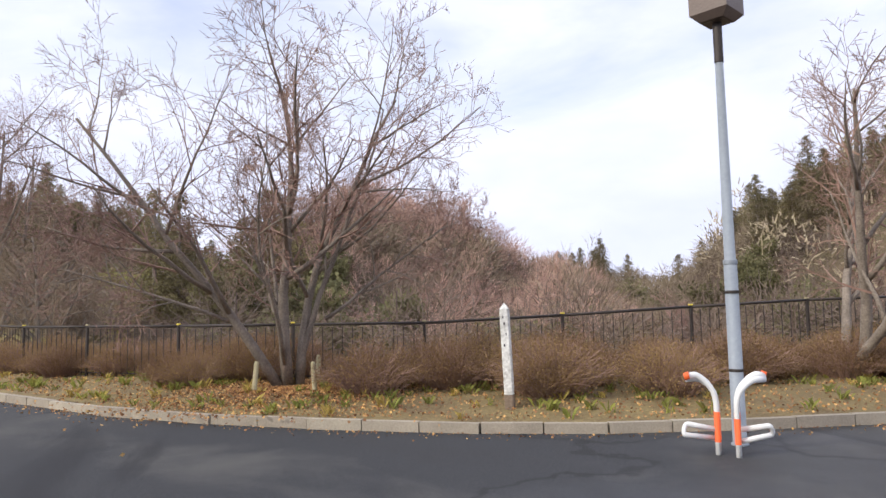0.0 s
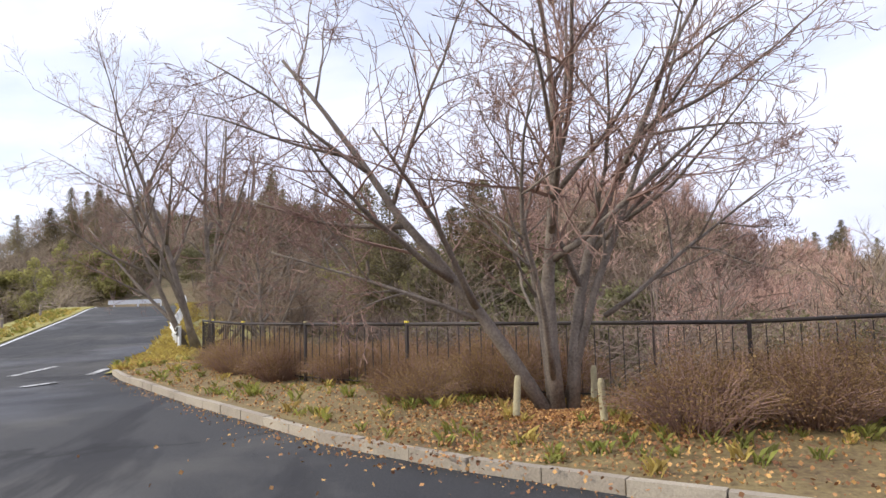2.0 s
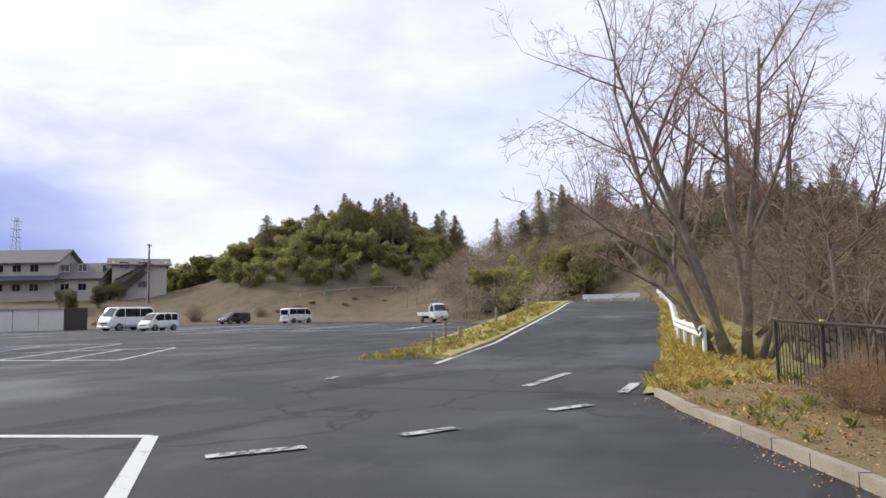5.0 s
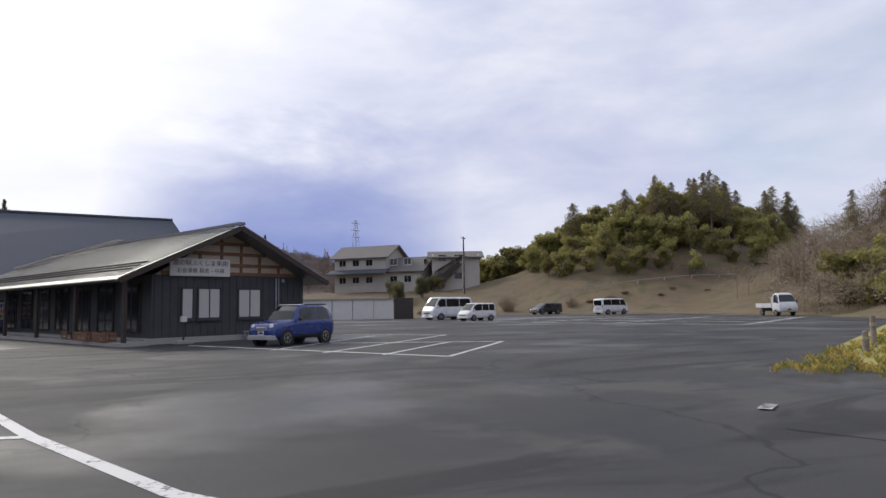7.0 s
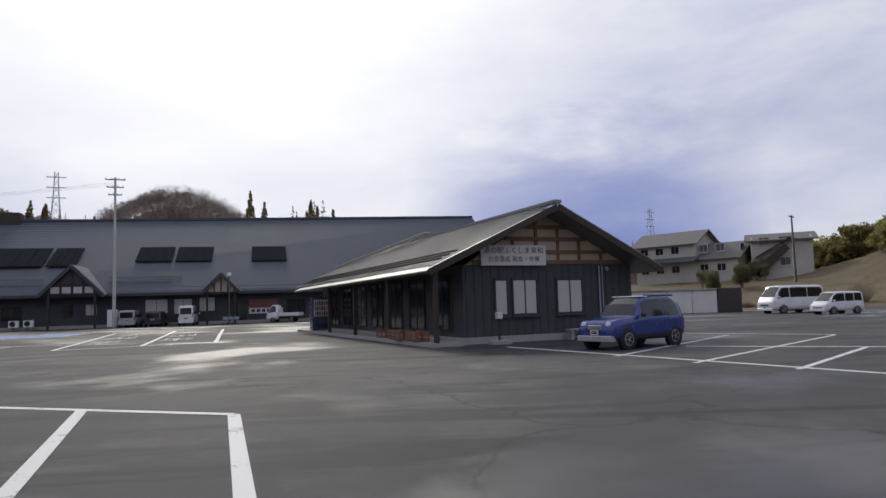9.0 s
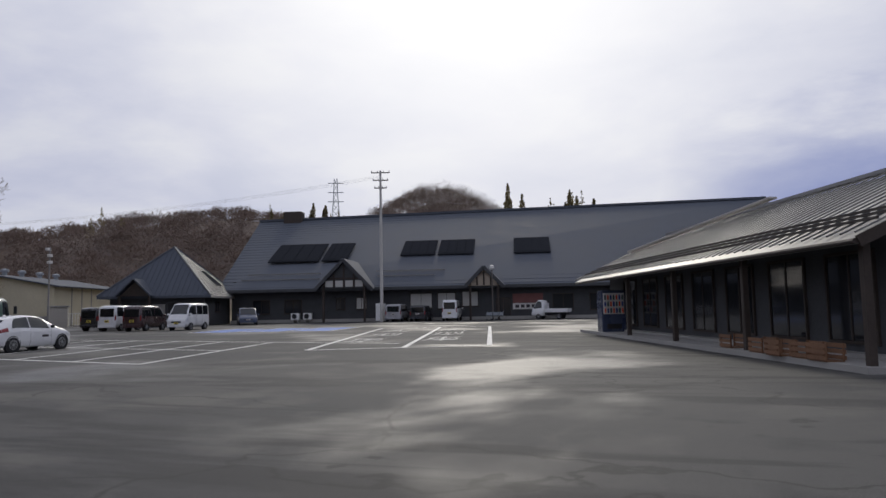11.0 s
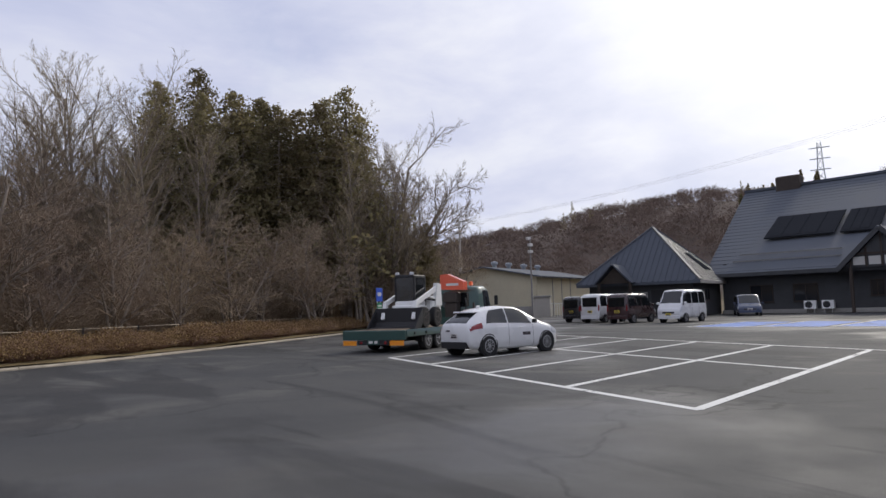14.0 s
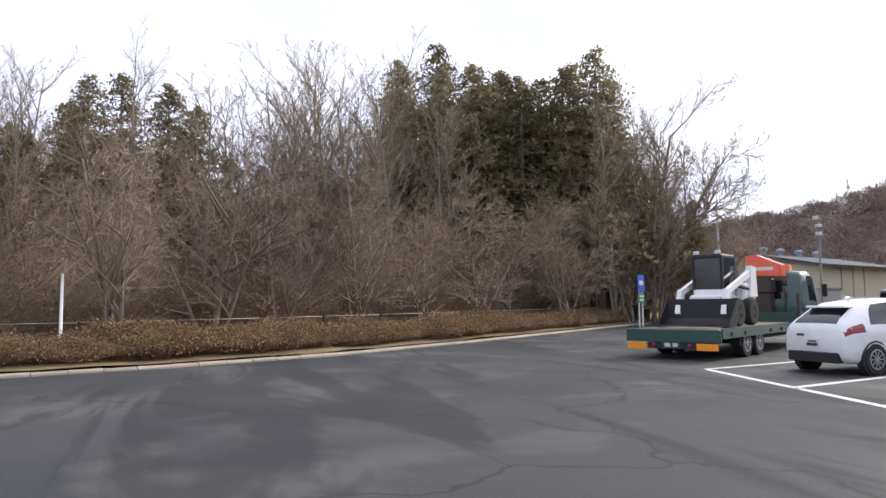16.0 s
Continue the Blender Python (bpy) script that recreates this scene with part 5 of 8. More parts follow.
part("notice_board", Shape().box((-0.5, -4.3, 1.1), (0.7, -4.205, 2.0), T), CONCRETE, hut, "grey notice board")
part("doorway", Shape().box((1.0, -4.26, 0), (2.0, -4.202, 2.1), T), BLACK, hut)
window(hut, T @ Matrix.Translation((4.202, -1.0, 1.2)) @ Matrix.Rotation(radians(90), 4, "Z"), 1.4, 1.0)

# warehouse and gate wall
Wm = spin(-56.9, 48.3, 0, -70)
wh = thing("warehouse", "low pale yellow warehouse with grey roof", "building")
part("wall_body", Shape().box((-9, -5, 0), (9, 8, 4.3), Wm), WALL_YELLOW, wh)
part("gable", Shape().add([tuple(Wm @ Vector(p)) for p in ((9.0, -5, 4.3), (9.0, 8, 4.3), (9.0, 1.5, 5.62), (8.8, -5, 4.3), (8.8, 8, 4.3), (8.8, 1.5, 5.62))], [(0, 1, 2), (5, 4, 3), (0, 3, 4, 1), (1, 4, 5, 2), (2, 5, 3, 0)]), WALL_YELLOW, wh)
part("end_panel", Shape().box((9.001, -5.0, 0), (9.06, -1.2, 4.2), Wm), CONCRETE, wh, "grey end panel")
s = Shape()
slab(s, *[Wm @ Vector(p) for p in ((-9.6, -5.8, 4.3), (9.6, -5.8, 4.3), (9.6, 1.5, 5.7), (-9.6, 1.5, 5.7))], 0.15)
part("roof", s, ROOF_GREY, wh)
s = Shape()
slab(s, *[Wm @ Vector(p) for p in ((-9.6, 1.55, 5.7), (9.6, 1.55, 5.7), (9.6, 8.8, 4.3), (-9.6, 8.8, 4.3))], 0.15)
part("roof", s, ROOF_GREY, wh)
for x in (-5, -1, 3, 6.5):
    part("roof_vent", Shape().lathe([(0.25, 5.4), (0.25, 6.0), (0.42, 6.05), (0.42, 6.3), (0.1, 6.4)], 12, m=Wm @ Matrix.Translation((x, 1.5, 0))), GREY_STEEL, wh)
for x in (0, 2.5, 5):
    part("wall_strip", Shape().box((x, 8.001, 0), (x + 0.08, 8.08, 4.2), Wm), CONCRETE, wh)
gate = thing("gate_wall", "pale concrete wall with square gate pillar", "wall", spin(-44.0, 40.5, 0, 40))
part("wall", Shape().box((-7, -0.1, 0), (-0.6, 0.1, 1.1)), CONCRETE, gate)
part("pillar", Shape().box((-0.6, -0.7, 0), (1.2, 0.7, 2.0), bevel=0.04), WALL_CREAM, gate)
part("coping", Shape().box((-0.7, -0.8, 2.001), (1.3, 0.8, 2.15), bevel=0.03), CONCRETE, gate)
for i in range(12):
    part("bar", Shape().box((1.3 + i * 0.25, -0.03, 0), (1.36 + i * 0.25, 0.03, 1.3)), WHITE_STEEL, gate)
part("top_rail", Shape().box((1.2, -0.03, 1.301), (4.4, 0.03, 1.36)), WHITE_STEEL, gate)


# houses on the bank
def house(m, w, d, h, roof_h, label, mat=WALL_CREAM, floors=2, overhang=0.7):
    o = thing("house", label, "house")
    part("wall", Shape().box((-w / 2, -d / 2, -1.5), (w / 2, d / 2, h), m), mat, o)
    for sx in (-1, 1):
        s = Shape()
        q = [Vector((-w / 2 - overhang, sx * (d / 2 + overhang), h - 0.25)), Vector((w / 2 + overhang, sx * (d / 2 + overhang), h - 0.25)), Vector((w / 2 + overhang, 0, h + roof_h)), Vector((-w / 2 - overhang, 0, h + roof_h))]
        slab(s, *[m @ p for p in (q if sx < 0 else q[::-1])], 0.18)
        part("roof", s, ROOF_TILE, o)
    for sx in (-1, 1):
        s = Shape()
        x = sx * (w / 2 - 0.01)
        s.add([tuple(m @ Vector(p)) for p in ((x, -d / 2, h), (x, d / 2, h), (x, 0, h + roof_h * 0.93), (x - sx * 0.2, -d / 2, h), (x - sx * 0.2, d / 2, h), (x - sx * 0.2, 0, h + roof_h * 0.93))], [(0, 1, 2), (5, 4, 3), (0, 3, 4, 1), (1, 4, 5, 2), (2, 5, 3, 0)])
        part("gable", s, mat, o)
    for fl in range(floors):
        z = 0.9 + fl * 2.8
        for i in range(max(2, int(w / 2.6))):
            x = -w / 2 + 0.9 + i * 2.5
            if x + 1.3 < w / 2:
                window(o, m @ Matrix.Translation((x, -d / 2 - 0.002, z)), 1.3, 1.1, panes=2, frame_mat=BLIND)
        for i in range(max(1, int(d / 3.2))):
            y = -d / 2 + 1.0 + i * 2.8
            window(o, m @ Matrix.Translation((w / 2 + 0.002, y, z)) @ Matrix.Rotation(radians(90), 4, "Z"), 1.2, 1.0, panes=2, frame_mat=BLIND)
            window(o, m @ Matrix.Translation((-w / 2 - 0.002, y + 1.2, z)) @ Matrix.Rotation(radians(-90), 4, "Z"), 1.2, 1.0, panes=2, frame_mat=BLIND)
    return o


ROOF_TILE = material("weathered_roof_tiles", (0.155, 0.145, 0.135), 0.8, vary=0.2, scale=0.6, fine=12, bump=0.2)
Ha = spin(61.0, 77.0, 4.0, -52)
hs = house(Ha, 9.6, 7.0, 5.3, 2.0, "large two-storey house with grey tiled roof")
s = Shape()
slab(s, *[Ha @ Vector(p) for p in ((-5.4, -5.4, 2.45), (5.4, -5.4, 2.45), (5.4, -3.49, 3.2), (-5.4, -3.49, 3.2))], 0.15)
part("porch_roof", s, ROOF_GREY, hs)
house(Ha @ spin(7.6, 0.6, 0.0, 0), 6.4, 7.4, 2.9, 2.3, "lower wing with dark gable roof")
Hb = spin(70.8, 65.5, 4.3, -28)
hb = house(Hb, 7.4, 6.0, 4.6, 0.9, "plain cream two-storey block with outside stair")
for i in range(12):
    part("stair_tread", Shape().box((-2.6 + i * 0.26, -4.3, i * 0.24), (-2.3 + i * 0.26, -3.05, i * 0.24 + 0.06), Hb), DARK_WOOD, hb)
part("stair_roof", Shape().beam(Hb @ Vector((-3.4, -3.7, 2.0)), Hb @ Vector((1.4, -3.7, 4.8)), 1.5, 0.12), DARK_WOOD, hb)
part("stair_side", Shape().beam(Hb @ Vector((-2.8, -4.35, 0.6)), Hb @ Vector((0.6, -4.35, 3.4)), 0.05, 0.9), DARK_WOOD, hb)
sh = thing("shed_row", "white storage sheds with dark end panel", "shed", spin(40.3, 30.2, 0, -24))
for i in range(5):
    part("shed_panel", Shape().box((-7.0 + i * 1.9, 0, 0), (-5.15 + i * 1.9, 1.4, 1.85), bevel=0.02), SIGN_WHITE, sh)
part("end_panel", Shape().box((2.52, -0.02, 0), (4.3, 1.42, 1.95), bevel=0.02), DARK_STEEL, sh, "dark brown end shed")
part("shed_roof", Shape().box((-7.1, -0.15, 1.851), (2.5, 1.5, 1.95)), CONCRETE, sh)
pal = thing("pallet_stack", "low stack of wooden pallets beside the sheds", "pallet", spin(46.6, 27.2, 0, -20))
for i in range(3):
    part("pallet", Shape().box((0, 0, 0.02 + i * 0.16), (1.3, 1.1, 0.14 + i * 0.16)), DECK, pal)
# low rail on the bank
bf = thing("bank_rail", "low pale rail along the grass bank", "fence")
for a, b in (((72, 41), (92, 24)),):
    n = 8
    for i in range(n):
        p, q = [(a[0] + (b[0] - a[0]) * t, a[1] + (b[1] - a[1]) * t) for t in (i / n, (i + 0.92) / n)]
        part("rail", Shape().beam((*p, terrain(*p) + 0.35), (*q, terrain(*q) + 0.35), 0.06, 0.08), CONCRETE, bf)
        part("post", Shape().box((p[0] - 0.06, p[1] - 0.06, terrain(*p) - 0.3), (p[0] + 0.06, p[1] + 0.06, terrain(*p) + 0.3)), CONCRETE, bf)


# ---- trees and plants ----
def grow(trunk, twigs, p, d, length, r, level, rng, spec):
    """One limb and all that springs from it."""
    n = (7, 6, 4, 3 if spec["depth"] > 3 else 2, 2)[level]
    pts, rad, step = [Vector(p)], [r], length / n
    d = Vector(d).normalized()
    for i in range(n):
        wob = spec["wob"] * (0.75 + 0.16 * level)
        d = (d + Vector((rng.gauss(0, wob), rng.gauss(0, wob), rng.gauss(0, wob * 0.7) + spec["lift"][level])) * 0.5).normalized()
        pts.append(pts[-1] + d * step * rng.uniform(0.85, 1.15))
        rad.append(max(r * (1 - 0.78 * (i + 1) / n), spec["thin"]))
    (trunk if level < 2 else twigs).tube(pts, rad, (8, 6, 3, 3, 3)[level], cap=level < 2)
    if level >= spec["depth"]:
        for _ in range(spec["blades"]):
            i = rng.randrange(len(pts) - 1)
            q = pts[i].lerp(pts[i + 1], rng.random())
            way = (d + Vector((rng.gauss(0, 0.42), rng.gauss(0, 0.42), rng.gauss(0.1, 0.4)))).normalized()
            end, wide = q + way * length * rng.uniform(0.35, 0.9), way.orthogonal().normalized() * spec["thin"] * 0.6
            twigs.add([tuple(q - wide), tuple(q + wide), tuple(end)], [(0, 1, 2)])
        return
    kids = spec["kids"][level]
    for k_ in range(kids):
        t = spec["from"][level] + (1 - spec["from"][level]) * (k_ + rng.random()) / kids
        i = min(int(t * n), n - 1)
        q = pts[i].lerp(pts[i + 1], t * n - i)
        way = (pts[i + 1] - pts[i]).normalized()
        side = way.orthogonal().normalized()
        side.rotate(Matrix.Rotation(rng.random() * 6.28, 3, way))
        side.z += spec["rise"]
        ang = radians(rng.uniform(*spec["angle"]))
        nd = way * math.cos(ang) + side.normalized() * math.sin(ang)
        grow(trunk, twigs, q, nd, length * spec["ratio"] * rng.uniform(0.7, 1.15) * (1.15 - 0.45 * t), max(rad[i] * 0.62, spec["thin"]), level + 1, rng, spec)


def bare_tree(name, label, seed, stems, spec, bark=BARK, twig=TWIG, group="", leaf=None):
    rng = random.Random(seed)
    t = thing(name, label, "tree", group=group)
    tr, tw = Shape(), Shape()
    for p, d, length, r in stems:
        grow(tr, tw, p, d, length, r, 0, rng, spec)
    part("trunk", tr, bark, t, smooth=True)
    part("crown", tw, twig, t, "bare twigs")
    return t


CHERRY = dict(wob=0.25, lift=(0.06, 0.05, 0.02, 0.03, 0.0), thin=0.0029, depth=4, kids=(8, 6, 5, 4, 0), angle=(32, 66), ratio=0.53, rise=0.15, blades=2)
CHERRY["from"] = (0.26, 0.16, 0.12, 0.1, 0)
TALL = dict(wob=0.10, lift=(0.06, 0.05, 0.04, 0.02, 0.0), thin=0.006, depth=3, kids=(16, 8, 6, 0, 0), angle=(25, 52), ratio=0.36, rise=0.2, blades=8)
TALL["from"] = (0.32, 0.12, 0.1, 0.1, 0)
SPREAD = dict(wob=0.14, lift=(0.06, 0.02, 0.01, 0.0, 0.0), thin=0.0035, depth=3, kids=(10, 7, 6, 0, 0), angle=(38, 68), ratio=0.54, rise=0.08, blades=8)
SPREAD["from"] = (0.22, 0.12, 0.1, 0.1, 0)
BUSHY = dict(wob=0.2, lift=(0.05, 0.06, 0.05, 0.0, 0.0), thin=0.008, depth=3, kids=(10, 8, 6, 0, 0), angle=(25, 60), ratio=0.48, rise=0.2, blades=6)
BUSHY["from"] = (0.15, 0.12, 0.1, 0.1, 0)

z0 = 0.02
cherry = bare_tree("cherry_tree", "bare cherry tree with several grey stems", 11,
                   [((0.0, 0.02, z0), (0.08, 0.05, 1), 4.3, 0.082), ((0.02, -0.13, z0), (-0.05, -0.14, 1), 4.2, 0.070), ((0.0, 0.14, z0), (0.08, 0.72, 1), 4.5, 0.072), ((0.08, -0.10, z0 + 0.1), (0.05, -0.48, 1), 3.7, 0.046), ((0.12, -0.50, z0 + 0.88), (-0.15, -1.0, 0.60), 2.2, 0.028), ((0.07, 0.77, z0 + 0.88), (-0.2, 1.1, 0.42), 2.1, 0.026), ((0.12, 0.06, z0), (0.35, 0.22, 1), 3.4, 0.040), ((-0.05, 0.06, z0 + 0.3), (-0.5, 0.25, 1), 3.0, 0.034)], CHERRY)
cherry.matrix_world = spin(15.5, -36.68, bed_z(15.5, -36.68), 0)
second = bare_tree("cherry_tree", "spreading bare cherry tree beside guard rail", 23,
                   [((0, 0, 0), (0.05, 0.22, 1), 8.6, 0.16), ((0.3, -0.5, 0), (0.1, -0.16, 1), 9.0, 0.17), ((-0.3, 0.4, 0), (-0.2, 0.34, 1), 8.0, 0.12), ((0.1, -0.9, 0), (0.2, -0.42, 1), 8.4, 0.14), ((0.0, 0.1, 0), (-0.05, 0.05, 1), 9.2, 0.14), ((-0.2, 0.6, 0), (0.0, 0.55, 1), 8.0, 0.10), ((0.2, -0.3, 0), (0.3, -0.30, 1), 8.4, 0.11), ((-0.2, 0.3, 0.6), (-0.3, 0.95, 0.9), 6.4, 0.09), ((0.3, -0.9, 0.6), (-0.2, -0.95, 0.8), 6.0, 0.09)],
                   {**CHERRY, "thin": 0.005, "wob": 0.17, "kids": (7, 6, 5, 3, 0)})
second.matrix_world = pose(28.7, -29.1, 0.08, 0, 0, 180) @ Matrix.Diagonal((0.70, 0.70, 0.76, 1))
third = bare_tree("cherry_tree", "bare cherry tree leaning over the railing", 31,
                  [((0, 0, 0), (-0.25, 0.15, 1), 3.6, 0.085), ((0.1, 0.2, 0), (-0.55, 0.55, 1), 3.3, 0.07), ((0.1, -0.1, 0), (0.2, -0.3, 1), 3.6, 0.08), ((0, 0.1, 0.3), (-0.9, 0.7, 0.65), 2.6, 0.045)], {**CHERRY, "kids": (7, 6, 5, 4, 0)})
third.matrix_world = spin(13.1, -43.9, bed_z(13.1, -43.9), 30)

# kinds for the woods
tall_trees = [bare_tree("bare_tree", "tall bare grey tree in the wood", 40 + i, [((0, 0, -0.3), (0.04 * (i - 1), 0.03, 1), 11.0 + i, 0.15)] + ([((0.2, 0.1, -0.3), (0.25, 0.1, 1), 8.5, 0.10)] if i else []), TALL, twig=TWIG_GREY) for i in range(3)]
spread_trees = [bare_tree("bare_tree", "spreading bare tree with pale twigs", 60 + i, [((0, 0, -0.2), (0.05, 0.05 * i, 1), 3.6, 0.075), ((0.05, 0.1, -0.2), (0.35, -0.2, 1), 3.0, 0.05), ((-0.05, 0, -0.2), (-0.4, 0.2, 1), 2.8, 0.05)], SPREAD, twig=TWIG_WOOD) for i in range(3)]
end_tree = bare_tree("bare_tree", "large round-crowned bare tree at the end of the wood", 97, [((0, 0, -0.3), (0.10, 0.12, 1), 9.6, 0.20), ((0.25, 0.15, -0.3), (0.45, 0.30, 1), 8.8, 0.15), ((-0.2, 0.1, -0.3), (-0.30, 0.25, 1), 8.8, 0.14), ((0.1, 0.3, 0.4), (0.35, 0.85, 1), 7.6, 0.12), ((0.1, -0.2, -0.2), (0.1, -0.4, 1), 8.0, 0.12)], {**SPREAD, "thin": 0.008, "angle": (28, 58), "ratio": 0.46, "rise": 0.2, "blades": 9, "kids": (10, 8, 6, 0, 0)}, twig=TWIG_GREY)
end_tree.matrix_world = spin(-33.4, 14.9, terrain(-33.4, 14.9) - 0.05, 0) @ Matrix.Diagonal((1.15, 1.15, 1.2, 1))
pink_trees = [bare_tree("bare_tree", "pinkish-brown bare tree in the valley", 80 + i, [((0, 0, -0.3), (0.1, 0.05, 1), 6.4, 0.12), ((0.1, 0.1, -0.3), (-0.25, 0.2, 1), 5.8, 0.10), ((0.0, -0.1, -0.3), (0.2, -0.3, 1), 5.6, 0.09)], BUSHY, twig=TWIG_PINK) for i in range(2)]


def cedar(seed, h, width, label, droop=0.35, leaf_mat=CEDAR, bare=0.18, name="cedar_tree"):
    """A conifer: straight trunk, whorls of drooping limbs and many small sprays."""
    rng = random.Random(seed)
    t = thing(name, label, "tree")
    tr, fo = Shape(), Shape()
    tr.tube([(0, 0, -0.5), (0.05, 0.02, h * 0.5), (0.0, 0.05, h * 0.97)], [h * 0.018, h * 0.012, 0.02], 7)
    z = h * bare
    while z < h * 0.985:
        f = (z - h * bare) / (h * (1 - bare))
        reach = width * (1 - f) ** 0.52 * rng.uniform(0.55, 1.2) + 0.12
        for b in range(rng.randint(4, 6)):
            a = rng.random() * 6.28
            L = reach * rng.uniform(0.55, 1.1)
            tip = Vector((math.cos(a) * L, math.sin(a) * L, -L * droop * rng.uniform(0.4, 1.2)))
            tr.tube([(0, 0, z), (tip.x * 0.5, tip.y * 0.5, z + tip.z * 0.3), (tip.x, tip.y, z + tip.z)], [0.03, 0.02, 0.008], 3, cap=False)
            m_ = int(16 + 40 * L / max(width, 0.1))
            for s_ in range(m_):
                u = (s_ + 0.5) / m_ * 0.85 + 0.2
                spread_ = 0.16 + 0.28 * L / 3
                fo.leaf((tip.x * u + rng.gauss(0, spread_ * 0.6), tip.y * u + rng.gauss(0, spread_ * 0.6), z + tip.z * u * u + rng.gauss(0, spread_ * 0.5)), rng.uniform(0.20, 0.42) * (1.05 - 0.4 * f), rng, 0.1, 0.22)
        z += h * 0.020 * rng.uniform(0.8, 1.3)
    part("trunk", tr, BARK, t)
    part("crown", fo, leaf_mat, t, "dark drooping needles")
    return t


cedars = [cedar(101, 14.5, 3.9, "tall dark green cedar tree", 0.3, bare=0.25), cedar(102, 13.2, 3.3, "tall dark cedar tree with brown tips", 0.4, bare=0.2), cedar(103, 12.0, 3.9, "broad dark cedar tree", 0.25, bare=0.32)]


def leafy(seed, h, w, n, label, leaf_mat, size, lobes=9, name="evergreen_tree", low=0.3):
    """An evergreen or bamboo clump: stems and an uneven crown of many leaf sprays with gaps."""
    rng = random.Random(seed)
    t = thing(name, label, "tree")
    tr, fo = Shape(), Shape()
    for i in range(5):
        a = rng.random() * 6.28
        tr.tube([(0, 0, -0.4), (math.cos(a) * w * 0.2, math.sin(a) * w * 0.2, h * 0.5), (math.cos(a) * w * 0.5, math.sin(a) * w * 0.5, h * 0.9)], [0.07, 0.05, 0.015], 5)
    for l_ in range(lobes):
        a, rr_ = rng.random() * 6.28, w * rng.uniform(0.1, 0.75)
        c = Vector((math.cos(a) * rr_, math.sin(a) * rr_, h * rng.uniform(low, 0.88)))
        rad_ = w * rng.uniform(0.28, 0.5)
        for _ in range(n // lobes):
            d = Vector((rng.gauss(0, 1), rng.gauss(0, 1), rng.gauss(0, 1) * 0.8)).normalized() * rad_ * rng.random() ** 0.4
            fo.leaf(c + d, size * rng.uniform(0.6, 1.3), rng, 0.2)
    part("stem", tr, BARK, t)
    part("crown", fo, leaf_mat, t)
    return t


bamboos = [leafy(120 + i, 6.5, 2.6, 2100, "dense yellow-green bamboo clump on the hill", BAMBOO, 0.36, 16, "bamboo_clump", 0.08) for i in range(2)]
greens = [leafy(130 + i, 4.2, 1.9, 3000, "dull green evergreen tree", EVERGREEN, 0.16, 12) for i in range(2)]


def twig_bush(seed, w, h, n, name, label, leaf_mat, leaves, size, stout=1.0):
    """A low shrub of many thin stems, with small leaves among them."""
    rng = random.Random(seed)
    t = thing(name, label, "shrub")
    st, le = Shape(), Shape()
    for i in range(n):
        a, r_ = rng.random() * 6.28, rng.random() ** 0.6
        tip = Vector((math.cos(a) * w * r_, math.sin(a) * w * r_, h * rng.uniform(0.55, 1.08) * (1 - 0.55 * r_ * r_)))
        b = Vector((tip.x * 0.3 + rng.gauss(0, 0.05), tip.y * 0.3 + rng.gauss(0, 0.05), 0))
        mid_ = b.lerp(tip, 0.55) + Vector((rng.gauss(0, 0.04), rng.gauss(0, 0.04), h * 0.12))
        st.tube([b, mid_, tip], [0.0045 * stout, 0.003 * stout, 0.002 * stout], 3, cap=False)
        for _ in range(leaves):
            u = rng.random() ** 0.6
            p = mid_.lerp(tip, u) if rng.random() < 0.8 else b.lerp(mid_, u)
            le.leaf(p + Vector((rng.gauss(0, 0.06), rng.gauss(0, 0.06), rng.gauss(0, 0.05))), size * rng.uniform(0.6, 1.4), rng)
    part("brushwood", st, TWIG if stout == 1.0 else TWIG_WOOD, t)
    part("foliage", le, leaf_mat, t, "small withered leaves")
    return t


shrubs = [twig_bush(150 + i, 0.75, 0.68, 520, "azalea_shrub", "russet azalea shrub with withered leaves", SHRUB_LEAF, 20, 0.016) for i in range(3)]
hedges = [twig_bush(160 + i, 0.95, 0.62, 420, "hedge_shrub", "brown clipped hedge shrub before the wood", HEDGE_LEAF, 9, 0.034) for i in range(2)]
thickets = [twig_bush(170 + i, 2.2, 2.6, 620, "thicket", "tangled brown undergrowth in the wood", TWIG_WOOD, 2, 0.05, 1.3) for i in range(2)]


def strew(kinds, spots, rng, lo=0.8, hi=1.2, group="", zf=place_z):
    """Copies of a few kinds over a list of places."""
    for x, y in spots:
        s_ = rng.uniform(lo, hi)
        src = rng.choice(kinds)
        o = copy_thing(src, spin(x, y, zf(x, y), rng.uniform(0, 360)))
        o.scale = (s_ * rng.uniform(0.9, 1.1), s_ * rng.uniform(0.9, 1.1), s_)
        if group:
            o["group"] = group


def park(kinds):
    """Moves the first of each kind to a place of its own in the woods."""
    for o, (x, y) in kinds:
        o.matrix_world = spin(x, y, place_z(x, y), 0)


rng = random.Random(77)
# planting bed: shrubs between kerb and fence
spots = []
for x, y, a in along(KERB_LINE, 0.62, 1.0):
    if -49 < y < -30.3:
        for w in (1.35, 2.15, 2.9):
            px, py = x - math.sin(a) * w + rng.gauss(0, 0.14), y + math.cos(a) * w + rng.gauss(0, 0.14)
            if math.hypot(px - 15.5, py + 36.9) < 1.15 or math.hypot(px - 12.85, py + 38.75) < 0.55 or math.hypot(px - 11.15, py + 40.25) < 1.0:
                continue
            if rng.random() < (0.78 if w > 1.5 else 0.42):
                spots.append((px, py))
strew(shrubs, spots, rng, 0.72, 1.12, "azalea shrubs in the planting bed", lambda x, y: bed_z(x, y) - 0.03)
